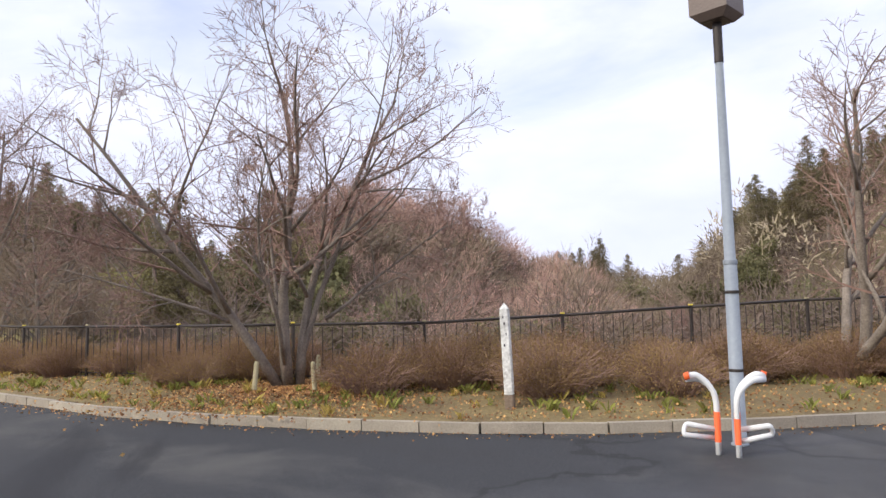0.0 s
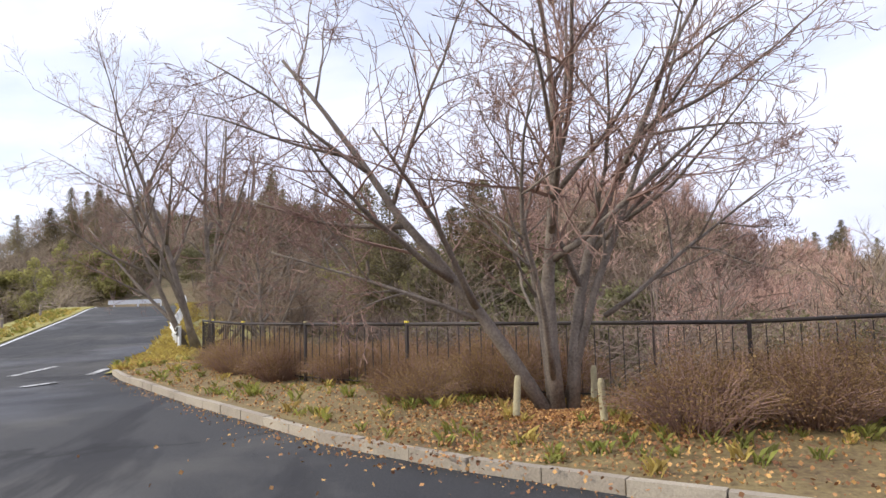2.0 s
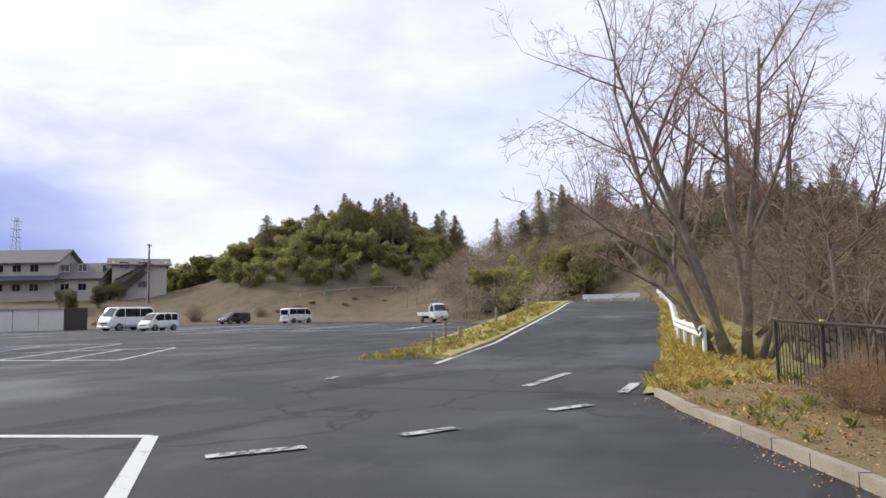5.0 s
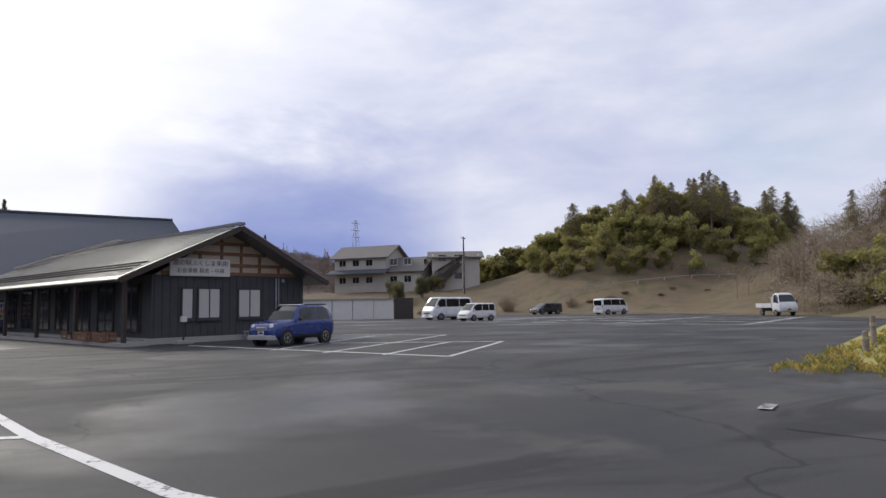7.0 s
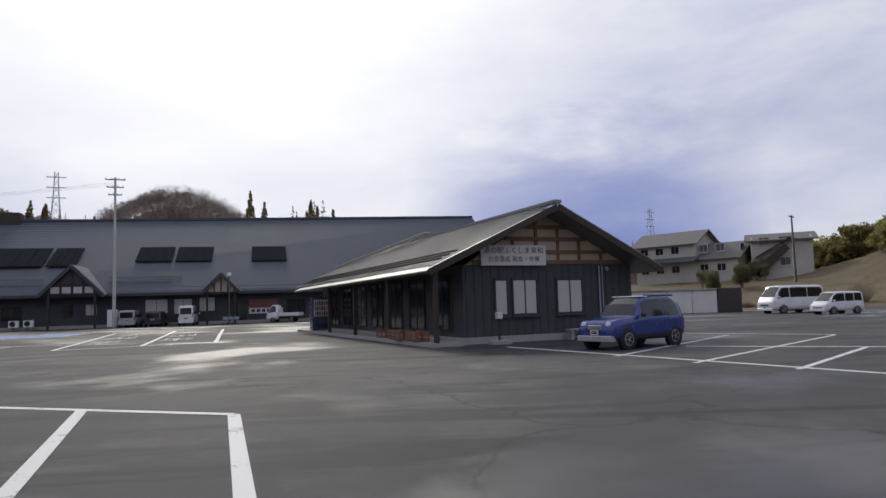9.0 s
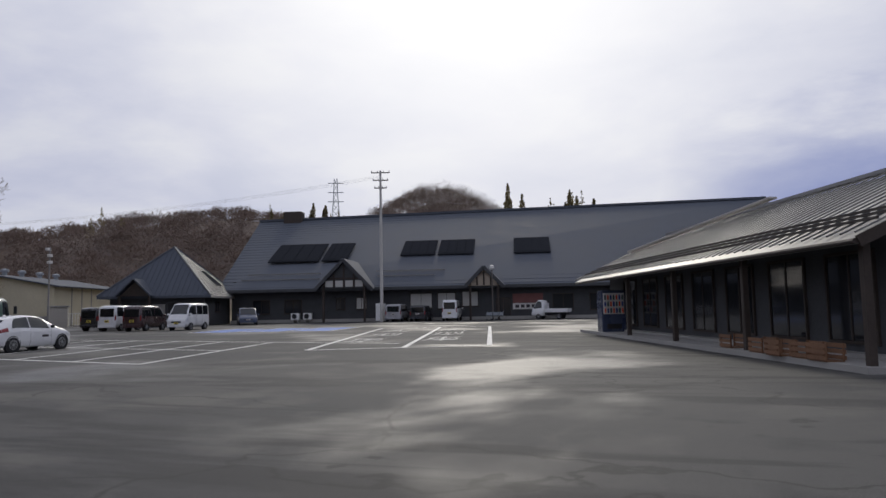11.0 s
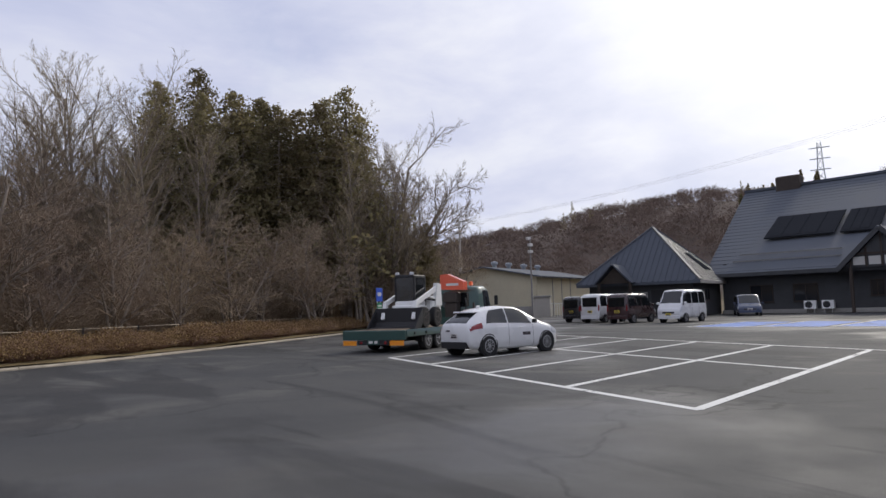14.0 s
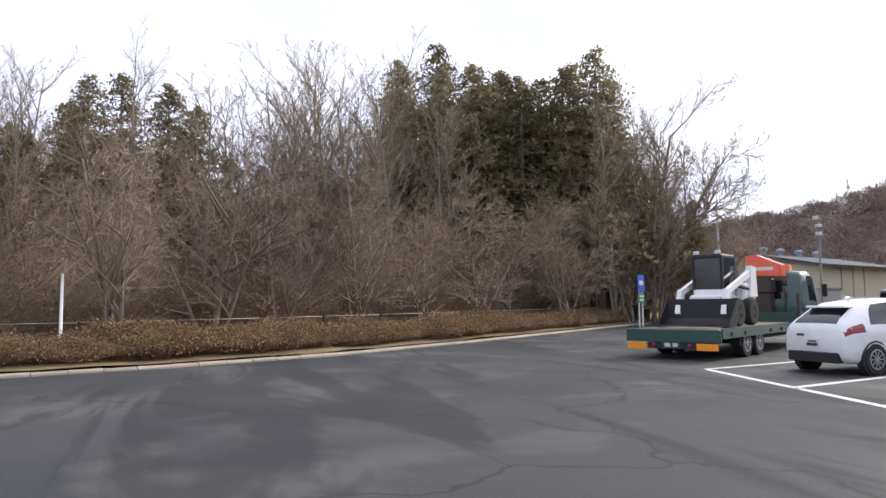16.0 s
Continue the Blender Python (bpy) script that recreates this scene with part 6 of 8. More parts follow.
park([(shrubs[0], (13.9, -43.2)), (shrubs[1], (13.6, -44.6)), (shrubs[2], (13.4, -46.0))])
for o in shrubs:
    o["group"] = "azalea shrubs in the planting bed"

# hedge before the wood
spots = []
for x, y, a in along(WOOD_LINE, 0.75, 0.4):
    if -20 < y < 14:
        for w in (1.2, 1.95):
            spots.append((x - math.sin(a) * w + rng.gauss(0, 0.1), y + math.cos(a) * w + rng.gauss(0, 0.1)))
strew(hedges, spots, rng, 0.75, 1.4, "hedge along the wood", lambda x, y: 0.12)
park([(hedges[0], (-30.0, 15.5)), (hedges[1], (-31.5, 17.2))])

# wood on the west side
cedar_spots = [(-36, 6), (-38, 8.5), (-34.5, 3.5), (-40, 5), (-37, 11), (-33.5, 8), (-41, 10), (-36.5, 1.5), (-34, 11.5), (-43, 7), (-35, 9.8), (-38.5, 6.6), (-45, 14), (-42, 3), (-39.5, 12.5), (-36.2, 8.0), (-44, 11), (-34.8, 6.2), (-41.5, 7.4), (-37.5, 4.2), (-32.6, 10.2), (-47, 9), (-39, 2.2), (-32.5, 13), (-36.0, 9.0), (-31.8, 11.8), (-36.5, 13.5), (-33.6, 12.4)]
strew(cedars, cedar_spots, rng, 1.05, 1.22, "cedars in the wood")
strew(cedars, [(-34, -13), (-36, -11), (-33, -9.5), (-37.5, -8), (-35, -15.5), (-38, -13.5), (-40, -10.5), (-33.5, -17), (-36.5, -18.5), (-39, -16), (-31.5, -14), (-34.5, -21), (-38, -22), (-31, -19), (-42, -19), (-33, -25), (-37, -26), (-44, -14), (-30, -24), (-42, -6), (-45, -1), (-44, -25), (-40, -29), (-31, -30), (-36, -33)], rng, 0.78, 1.0, "cedars in the wood")
tall_spots = [(-31 - 12 * rng.random(), -7 + 12 * rng.random()) for _ in range(24)] + [(-30 - 3.5 * rng.random(), 11.5 + 4 * rng.random()) for _ in range(9)] + [(-30 - 12 * rng.random(), -28 + 22 * rng.random()) for _ in range(16)] + [(-33 - 12 * rng.random(), 2 + 12 * rng.random()) for _ in range(8)]
strew(tall_trees, tall_spots, rng, 0.72, 1.0, "bare trees in the wood")
spots = []
for x, y, a in along(WOOD_LINE, 3.3, 1.0):
    if -26 < y < 16:
        w = rng.uniform(2.6, 5.0)
        spots.append((x - math.sin(a) * w, y + math.cos(a) * w))
strew(spread_trees, spots, rng, 1.15, 1.6, "small bare trees along the hedge", lambda x, y: 0.1)
strew(thickets, [(x - math.sin(a) * w, y + math.cos(a) * w) for x, y, a in along(WOOD_LINE, 2.0) if -30 < y < 20 for w in (5.5, 9.0, 13.0)], rng, 0.8, 1.3, "undergrowth in the wood")
strew(spread_trees, [(-22 - 8 * rng.random(), -20 + 38 * rng.random()) for _ in range(12)], rng, 1.1, 1.5, "bare trees in the wood")

# valley beyond the railing
valley = []
for _ in range(60):
    x, y = rng.uniform(22, 46), rng.uniform(-66, -31)
    if min((x - 21) * 0.70 - (y + 32) * 0.71, (x - 26) * 0.36 - (y + 28.6) * 0.93) > 8 and terrain(x, y) < -2.5:
        valley.append((x, y))
strew(pink_trees, valley[:9], rng, 0.6, 0.8, "bare trees in the valley")
strew(greens, valley[9:17], rng, 0.7, 1.1, "evergreens in the valley")
strew(spread_trees, valley[:16], rng, 0.9, 1.3, "small bare trees in the valley")
strew(cedars, [(43.9, -38.4), (42.8, -39.6), (45.2, -38.0)], rng, 0.50, 0.62, "cedars at the edge of the knoll")
strew(cedars, [(40.0, -35.5), (41.2, -36.6), (41.5, -32.5), (43.5, -33.5)], rng, 0.46, 0.58, "cedars in the valley")
strew(bamboos, [(30.5, -39.5), (45.0, -35.4), (46.5, -31.0)], rng, 0.6, 0.75, "bamboo in the valley")
strew(greens, [(36.0, -38.5), (38.0, -40.0), (40.5, -39.0), (34.0, -41.0), (43.0, -41.0), (37.0, -36.0)], rng, 1.0, 1.4, "evergreens in the valley")
strew(spread_trees, [(-31.5, 14.5), (-33.5, 17.0), (-30.0, 12.6)], rng, 1.3, 1.6, "spreading trees at the end of the wood")
edge_rng = random.Random(77)
strew(tall_trees, [(-41.5 + edge_rng.uniform(-2.5, 2.5), y + edge_rng.uniform(-0.5, 0.5)) for y in (-4.0, -2.8, -1.6, -0.4, 0.8, 2.0, 3.2, 4.4)], edge_rng, 1.12, 1.32, "bare trees in the wood")
strew(cedars, [(-30.2, 16.9), (-31.0, 15.9)], edge_rng, 0.46, 0.56, "cedars in the wood")
strew(thickets, [(rng.uniform(18, 44), rng.uniform(-62, -34)) for _ in range(10)], rng, 0.7, 1.0, "undergrowth in the valley")
low = [p for p in ((rng.uniform(20, 46), rng.uniform(-64, -33)) for _ in range(120)) if terrain(*p) < -2.2]
strew(greens, low[:44], rng, 0.7, 1.15, "evergreens in the valley")
strew(spread_trees, low[44:58], rng, 0.9, 1.3, "small bare trees in the valley")
strew(thickets + spread_trees, [(27.5 + 3.4 * i + rng.gauss(0, 0.5), -29.8 + 1.15 * i - rng.uniform(0, 3)) for i in range(9)], rng, 0.8, 1.1, "undergrowth beside the road")
park([(pink_trees[0], (31.0, -47.5)), (pink_trees[1], (34.0, -44.0)), (thickets[0], (30.0, -38.0)), (thickets[1], (28.0, -41.0)), (greens[0], (40.0, -45.0)), (greens[1], (45.0, -40.0)),
      (tall_trees[0], (-36.0, -4.0)), (tall_trees[1], (-37.5, -8.0)), (tall_trees[2], (-35.0, 13.0)), (spread_trees[0], (33.0, -40.0)), (spread_trees[1], (36.0, -42.0)), (spread_trees[2], (29.0, -45.0)),
      (cedars[0], (-35.4, 6.4)), (cedars[1], (-37.2, 3.8)), (cedars[2], (-40.6, 7.6)), (bamboos[0], (97.0, 46.0)), (bamboos[1], (101.0, 40.0))])

# slopes beyond the valley and the bamboo hill
def on_hill(n, cx, cy, r, test):
    """Places scattered over a round hill."""
    res = []
    while len(res) < n:
        a, q = rng.random() * 6.28, rng.random() ** 0.5 * r
        x, y = cx + q * math.cos(a), cy + q * math.sin(a)
        if test(x, y):
            res.append((x, y))
    return res


strew(cedars, on_hill(26, 87, -22, 12, lambda x, y: terrain(x, y) > 3.5) + on_hill(10, 78, -31, 7, lambda x, y: True), rng, 0.34, 0.50, "cedars on the east slope")
strew(pink_trees, on_hill(16, 55, -48, 9, lambda x, y: True), rng, 0.6, 0.8, "pinkish trees on the knoll")
strew(greens, on_hill(34, 78, -24, 17, lambda x, y: terrain(x, y) > -3), rng, 0.7, 1.2, "evergreens on the east slope")
strew(cedars, on_hill(52, 46, -82, 13, lambda x, y: terrain(x, y) > 3) + on_hill(12, 62, -88, 9, lambda x, y: True), rng, 0.36, 0.52, "cedars on the south slope")
strew(greens, on_hill(14, 44, -74, 12, lambda x, y: True), rng, 0.7, 1.1, "evergreens on the south slope")
strew(cedars, on_hill(9, 98, -89, 6, lambda x, y: True), rng, 0.45, 0.6, "distant cedars in the valley gap")
hill = on_hill(210, 101, 51, 21, lambda x, y: terrain(x, y) > 6.2) + on_hill(60, 89, 67, 11, lambda x, y: terrain(x, y) > 3.9)
strew(bamboos, hill, rng, 0.58, 0.78, "bamboo on the round hill")
hill_rng = random.Random(91)
skirt = [(101 + hill_rng.gauss(0, 13), 51 + hill_rng.gauss(0, 13)) for _ in range(420)]
strew(bamboos, [p for p in skirt if 4.9 < terrain(*p) < 6.6][:80], hill_rng, 0.42, 0.62, "bamboo on the round hill")
strew(cedars, on_hill(8, 106, 44, 5, lambda x, y: True) + on_hill(8, 110, 36, 5, lambda x, y: True) + [(84.6, 52.5), (90.0, 46.8), (93.0, 43.6), (94.2, 41.6), (96.6, 39.4), (97.8, 37.6), (99.5, 36.0)], rng, 0.50, 0.66, "cedars crowning the round hill")
strew(cedars, [(92 + rng.gauss(0, 8), 6 + rng.gauss(0, 5)) for _ in range(14)], rng, 0.36, 0.5, "cedars behind the road crest")
strew(bamboos, [(69 + rng.gauss(0, 3), -6 + rng.gauss(0, 2.5)) for _ in range(9)] + [(74 + rng.gauss(0, 4), 0 + rng.gauss(0, 4)) for _ in range(12)], rng, 0.55, 0.75, "bamboo beside the road crest")
strew(greens, [(56 + rng.uniform(0, 12), 60 + rng.uniform(-3, 5)) for _ in range(12)], rng, 0.5, 0.8, "clipped garden trees below the house")
strew(hedges + thickets[:1], [(50 + i * 2.2, 48 - i * 1.3 + rng.gauss(0, 1)) for i in range(16)], rng, 0.5, 1.0, "dead bushes on the grass bank")


def far_wood(name, label, spots, mats, h, w, rng, sharp, fine=0.06, sprays=70):
    """A distant wood as one mesh of many small ragged crowns."""
    s_ = Shape()
    for x, y in spots:
        z, hh = terrain(x, y) - 0.3, h * rng.uniform(0.7, 1.25)
        if sharp:
            for _ in range(sprays):
                f = rng.random() ** 0.8
                a, r_ = rng.random() * 6.28, w * (1 - f) ** 0.8 * rng.random() ** 0.5
                s_.leaf((x + r_ * math.cos(a), y + r_ * math.sin(a), z + hh * f), w * rng.uniform(0.25, 0.6) * (1.1 - 0.6 * f), rng)
        else:
            core = Vector((x, y, z + hh * 0.5))
            for _ in range(int(sprays * 1.5)):
                d = Vector((rng.gauss(0, 1), rng.gauss(0, 1), rng.gauss(0.35, 1))).normalized()
                b = core + Vector((d.x * w, d.y * w, d.z * hh * 0.36)) * rng.random() ** 0.5
                tip = b + (d + Vector((rng.gauss(0, 0.6), rng.gauss(0, 0.6), rng.gauss(0.25, 0.4)))).normalized() * w * rng.uniform(0.16, 0.42)
                sd = d.orthogonal().normalized() * fine
                s_.add([tuple(b - sd), tuple(b + sd), tuple(tip)], [(0, 1, 2)])
        s_.tube([(x, y, z - 0.5), (x, y, z + hh * (0.95 if sharp else 0.7))], [0.12, 0.03] if sharp else [0.05, 0.02], 4 if sharp else 3, cap=False)
    return single(name, s_, mats, label, "woods", kind="stuff")


band = lambda n, lo, hi, test: [p for p in ((rng.uniform(lo[0], hi[0]), rng.uniform(lo[1], hi[1])) for _ in range(n)) if test(*p)]
hills_test = lambda x, y: terrain(x, y) > -4.6 and y < 20 and not (x < 78 and y > 6) and road_gap(x, y) > 6.5 and ((x - 26) * 0.36 - (y + 28.6) * 0.93 > 6 or x > 68)
road_gap = lambda x, y: min(math.hypot(x - p[0], y - p[1]) for p in ROAD_MID)
far_wood("far_brown_wood", "leafless brown woods covering the far hills", band(7000, (-250, 40), (110, 262), lambda x, y: terrain(x, y) > 4 and (y > 142 or x < -70)), TWIG_FAR, 4.4, 2.8, rng, False, 0.075, 90)
far_wood("hump_wood", "bare grey-brown wood on the hump behind the hall", band(1700, (-58, 92), (36, 142), lambda x, y: terrain(x, y) > 5), TWIG_FAR, 4.0, 2.0, rng, False, 0.024, 150)
far_wood("far_cedar_wood", "dark cedar woods along the far ridge", band(520, (-150, 110), (150, 262), lambda x, y: y > 100 and terrain(x, y) > (21 if x < -20 else 16) and noise.noise((x * 0.03, y * 0.03, 5)) > -0.1), CEDAR, 6.0, 1.5, rng, True)
far_wood("east_brown_wood", "leafless woods on the slopes across the valley", band(2500, (44, -110), (122, 20), hills_test), TWIG_GREY, 4.2, 2.0, rng, False, 0.03, 160)
far_wood("knoll_pink_wood", "pinkish bare woods on the knoll in the valley", on_hill(150, 56, -50, 15, lambda x, y: terrain(x, y) > -3.5), TWIG_PINK, 4.8, 1.8, rng, False, 0.017, 280)
far_wood("east_green_wood", "dull evergreen trees among the bare woods", band(170, (46, -105), (110, 0), hills_test), EVERGREEN, 3.6, 1.5, rng, True)
far_wood("valley_scrub", "tangled bare scrub filling the valley", band(620, (20, -75), (58, -30), lambda x, y: min((x - 21) * 0.70 - (y + 32) * 0.71, (x - 26) * 0.36 - (y + 28.6) * 0.93) > 6), TWIG_FAR, 3.6, 1.5, rng, False, 0.012, 220)
far_wood("crest_scrub", "brown scrub beside the road crest", band(260, (60, -12), (94, 24), lambda x, y: road_gap(x, y) > 5 and (x > 66 or y < -6) and y < 2 + (x - 60) * 0.7), TWIG_GREY, 3.0, 1.6, rng, False, 0.03, 120)
far_wood("hill_scrub", "brown scrub at the foot of the hill", band(160, (80, 18), (104, 70), lambda x, y: 4.2 < terrain(x, y) < 8.0), TWIG_FAR, 1.4, 1.2, rng, False, 0.02, 90)
far_wood("wood_scrub", "dense brown scrub deep in the wood", band(420, (-60, -45), (-27, 32), lambda x, y: nearest(WOOD_LINE, x, y) > 9), TWIG_FAR, 5.5, 1.8, rng, False, 0.03, 110)
far_wood("deep_cedar_wood", "dark cedars deep in the wood", band(150, (-72, -50), (-46, 30), lambda x, y: True), CEDAR, 11.0, 2.4, rng, True)
far_wood("south_wood", "woods closing the view behind the lot", band(260, (-70, -120), (60, -66), lambda x, y: True), TWIG_GREY, 7.0, 2.0, rng, False)
far_wood("north_cedar_wood", "cedar wood behind the market hall", [(x + rng.gauss(0, 0.7), y + rng.gauss(0, 1.5)) for x, y in ((-8.4, 104), (-7.0, 102), (-6.2, 105), (1.2, 106), (2.8, 104), (3.4, 107), (7.0, 104), (7.9, 106), (11.6, 106), (12.8, 104), (14.2, 106), (15.6, 105), (17.0, 106), (18.6, 104), (20, 107), (22, 105))] + band(9, (36, 108), (58, 124), lambda x, y: True), CEDAR, 10.5, 1.9, rng, True, sprays=420)
far_wood("shoulder_cedar_wood", "dark cedar row on the shoulder behind the market hall", band(34, (-60, 106), (-47, 114), lambda x, y: True), CEDAR, 13.5, 2.2, rng, True, sprays=420)
far_wood("shoulder_cedar_wood", "dark cedars at the flank of the wooded hump", band(16, (-47, 110), (-40, 118), lambda x, y: True), CEDAR, 7.0, 1.9, rng, True, sprays=320)

# fallen leaves and grass tufts on the bed
leaves, tufts, straw = Shape(), Shape(), Shape()
for x, y, a in along(KERB_LINE, 0.012):
    if -47 < y < -29:
        w = abs(rng.gauss(0, 0.55)) + 0.02
        if rng.random() < 0.6:
            w = -abs(rng.gauss(0.02, 0.15)) - 0.09
        px, py = x + math.sin(a) * -w, y - math.cos(a) * -w
        zz = bed_z(px, py) + 0.034 if w > 0 else 0.012
        leaves.leaf((px, py, zz), rng.uniform(0.014, 0.03), rng, 0.8)
for _ in range(9000):
    a, r_ = rng.random() * 6.28, abs(rng.gauss(0, 1.0))
    px, py = 15.2 + r_ * math.cos(a), -36.7 + 1.3 * r_ * math.sin(a)
    leaves.leaf((px, py, bed_z(px, py) + 0.03), rng.uniform(0.02, 0.042), rng, 0.8)
for _ in range(52000):
    x, y = rng.uniform(11, 24), rng.uniform(-47, -29)
    q = nearest(KERB_LINE, x, y)
    if 0.08 < q < 2.6 and rng.random() < 1.1 - 0.3 * q:
        leaves.leaf((x, y, bed_z(x, y) + 0.03), rng.uniform(0.018, 0.04), rng, 0.85)
single("fallen_leaves", leaves, LEAF, "orange and brown leaves fallen along the kerb", "leaves", kind="stuff")


def tuft(shape, x, y, z, n, h, rng):
    for _ in range(n):
        a, l_ = rng.random() * 6.28, h * rng.uniform(0.5, 1.2)
        b = Vector((x + rng.gauss(0, h * 0.25), y + rng.gauss(0, h * 0.25), z))
        o = Vector((math.cos(a), math.sin(a), 0))
        sd = Vector((-o.y, o.x, 0)) * 0.006
        shape.add([tuple(b - sd), tuple(b + sd), tuple(b + o * l_ * 0.3 + Vector((0, 0, l_ * 0.7)) + sd * 0.7), tuple(b + o * l_ * 0.7 + Vector((0, 0, l_ * 0.9)))], [(0, 1, 2, 3)])


for x, y, a in along(KERB_LINE, 0.16):
    if -46 < y < -29.2 and rng.random() < 0.6:
        w = 0.15 + abs(rng.gauss(0, 0.45))
        px, py = x + math.sin(a) * -w, y - math.cos(a) * -w
        tuft(tufts if rng.random() < 0.8 else straw, px, py, bed_z(px, py), rng.randint(8, 22), rng.uniform(0.06, 0.16), rng)
for _ in range(3000):
    px, py = rng.uniform(11, 25), rng.uniform(-46, -28.5)
    q = nearest(KERB_LINE, px, py)
    if 0.12 < abs(q) < 2.4 and nearest(FENCE_LINE, px, py) < 0.3 and bed_z(px, py) > 0.05 and q > 0 and noise.noise((px * 0.8, py * 0.8, 1)) > 0.0:
        tuft(tufts if rng.random() < 0.85 else straw, px, py, bed_z(px, py) - 0.01, rng.randint(8, 18), rng.uniform(0.06, 0.13), rng)
for _ in range(14):
    px, py = 15.3 + rng.gauss(0, 0.8), -36.8 + rng.gauss(0, 0.8)
    tuft(straw, px, py, bed_z(px, py), 12, 0.14, rng)
for i in range(len(shoulder.v) // 5 - 1):
    for _ in range(130):
        t, w = rng.random(), rng.choice((0, 1, 1, 2))
        a, b, c = Vector(shoulder.v[i * 5 + w]), Vector(shoulder.v[(i + 1) * 5 + w]), Vector(shoulder.v[i * 5 + w + 1])
        p = a.lerp(b, t) + (c - a) * rng.random()
        tuft(straw, p.x, p.y, p.z - 0.02, 14, 0.16, rng)
for _ in range(500):
    i = rng.randint(1, 4)
    a, b = rl[i], rl[i + 1]
    p = a.lerp(b, rng.random()) + Vector((-0.35, 0.9, 0)) * rng.uniform(0.2, 1.9)
    tuft(straw if rng.random() < 0.6 else tufts, p.x, p.y, road_height(p.x, p.y) + 0.08, 12, 0.14, rng)
single("green_grass_tufts", tufts, GRASS, "yellow-green grass tufts behind the kerb", "grass", kind="stuff")
single("dry_grass_tufts", straw, STRAW, "dry yellow grass beside road and tree", "grass", kind="stuff")

# low wire rail above the hedge, and a white marker in it
hr = thing("hedge_rail", "thin pale rail above the hedge", "fence")
pts = [(x - math.sin(a) * 2.6, y + math.cos(a) * 2.6) for x, y, a in along(WOOD_LINE, 2.5) if -22 < y < 20]
for i, (x, y) in enumerate(pts):
    part("post", Shape().box((x - 0.03, y - 0.03, -0.1), (x + 0.03, y + 0.03, 0.95)), DARK_STEEL, hr)
    if i + 1 < len(pts):
        part("rail", Shape().tube([(x, y, 0.9), (*pts[i + 1], 0.9)], 0.013, 6), KERB, hr, smooth=True)
wp = thing("white_pole", "slim white pole standing in the hedge", "pole", spin(-14.6, -11.2, 0.1, 0))
part("pole", Shape().lathe([(0.035, 0), (0.03, 1.85), (0.0, 1.87)], 10), WHITE_STEEL, wp, smooth=True)
part("base", Shape().lathe([(0.06, 0), (0.06, 0.08), (0.036, 0.1)], 10), CONCRETE, wp)
bs = thing("direction_sign", "small blue and green sign on twin posts", "sign", spin(-26.8, 11.0, 0.0, 125) @ Matrix.Diagonal((0.85, 0.85, 0.85, 1)))
for x in (-0.25, 0.25):
    part("post", Shape().tube([(x, 0, 0), (x, 0, 2.9)], 0.04, 8), WHITE_STEEL, bs)
b1 = part("blue_panel", Shape().box((-0.5, -0.07, 2.0), (0.5, -0.041, 2.9), bevel=0.01), car_paint("sign_blue", (0.04, 0.12, 0.62), 0.4), bs, "blue sign panel")
part("emblem", Shape().box((-0.3, -0.075, 2.35), (0.3, -0.0705, 2.6)), SIGN_WHITE, b1)
b2 = part("green_panel", Shape().box((-0.4, -0.07, 1.35), (0.4, -0.041, 1.9), bevel=0.01), car_paint("sign_green", (0.02, 0.25, 0.12), 0.4), bs, "green sign panel")
for i in range(2):
    part("lettering_bar", Shape().box((-0.3, -0.075, 1.46 + 0.2 * i), (0.3, -0.0705, 1.56 + 0.2 * i)), SIGN_WHITE, b2)


# ---- vehicles ----
def wheel(parent, x, y, r, w, side, rim_mat=ALLOY, spokes=5):
    """A tyre with a spoked rim; side is the outward sign of y."""
    m = Matrix.Translation((x, y, r))
    t = part("wheel", Shape().lathe([(r * 0.6, -w / 2), (r * 0.93, -w / 2), (r, -w * 0.32), (r, w * 0.32), (r * 0.93, w / 2), (r * 0.6, w / 2)], 28, "y", m), RUBBER, parent, smooth=False)
    o = side * (w / 2 + 0.002)
    part("rim", Shape().lathe([(r * 0.64, o - side * 0.04), (r * 0.64, o), (r * 0.56, o + side * 0.004), (r * 0.54, o - side * 0.03)], 24, "y", m), rim_mat, t)
    part("hub", Shape().lathe([(r * 0.16, o - side * 0.03), (r * 0.15, o + side * 0.002), (0.001, o + side * 0.004)], 12, "y", m), rim_mat, t)
    part("brake_disc", Shape().lathe([(r * 0.55, o - side * 0.06), (r * 0.55, o - side * 0.05)], 20, "y", m), BLACK, t)
    for i in range(spokes):
        a = 2 * math.pi * i / spokes
        c, s_ = math.cos(a), math.sin(a)
        part("spoke", Shape().beam(m @ Vector((c * r * 0.1, o - side * 0.012, s_ * r * 0.1)), m @ Vector((c * r * 0.58, o - side * 0.012, s_ * r * 0.58)), r * 0.11, 0.02), rim_mat, t)
    return t


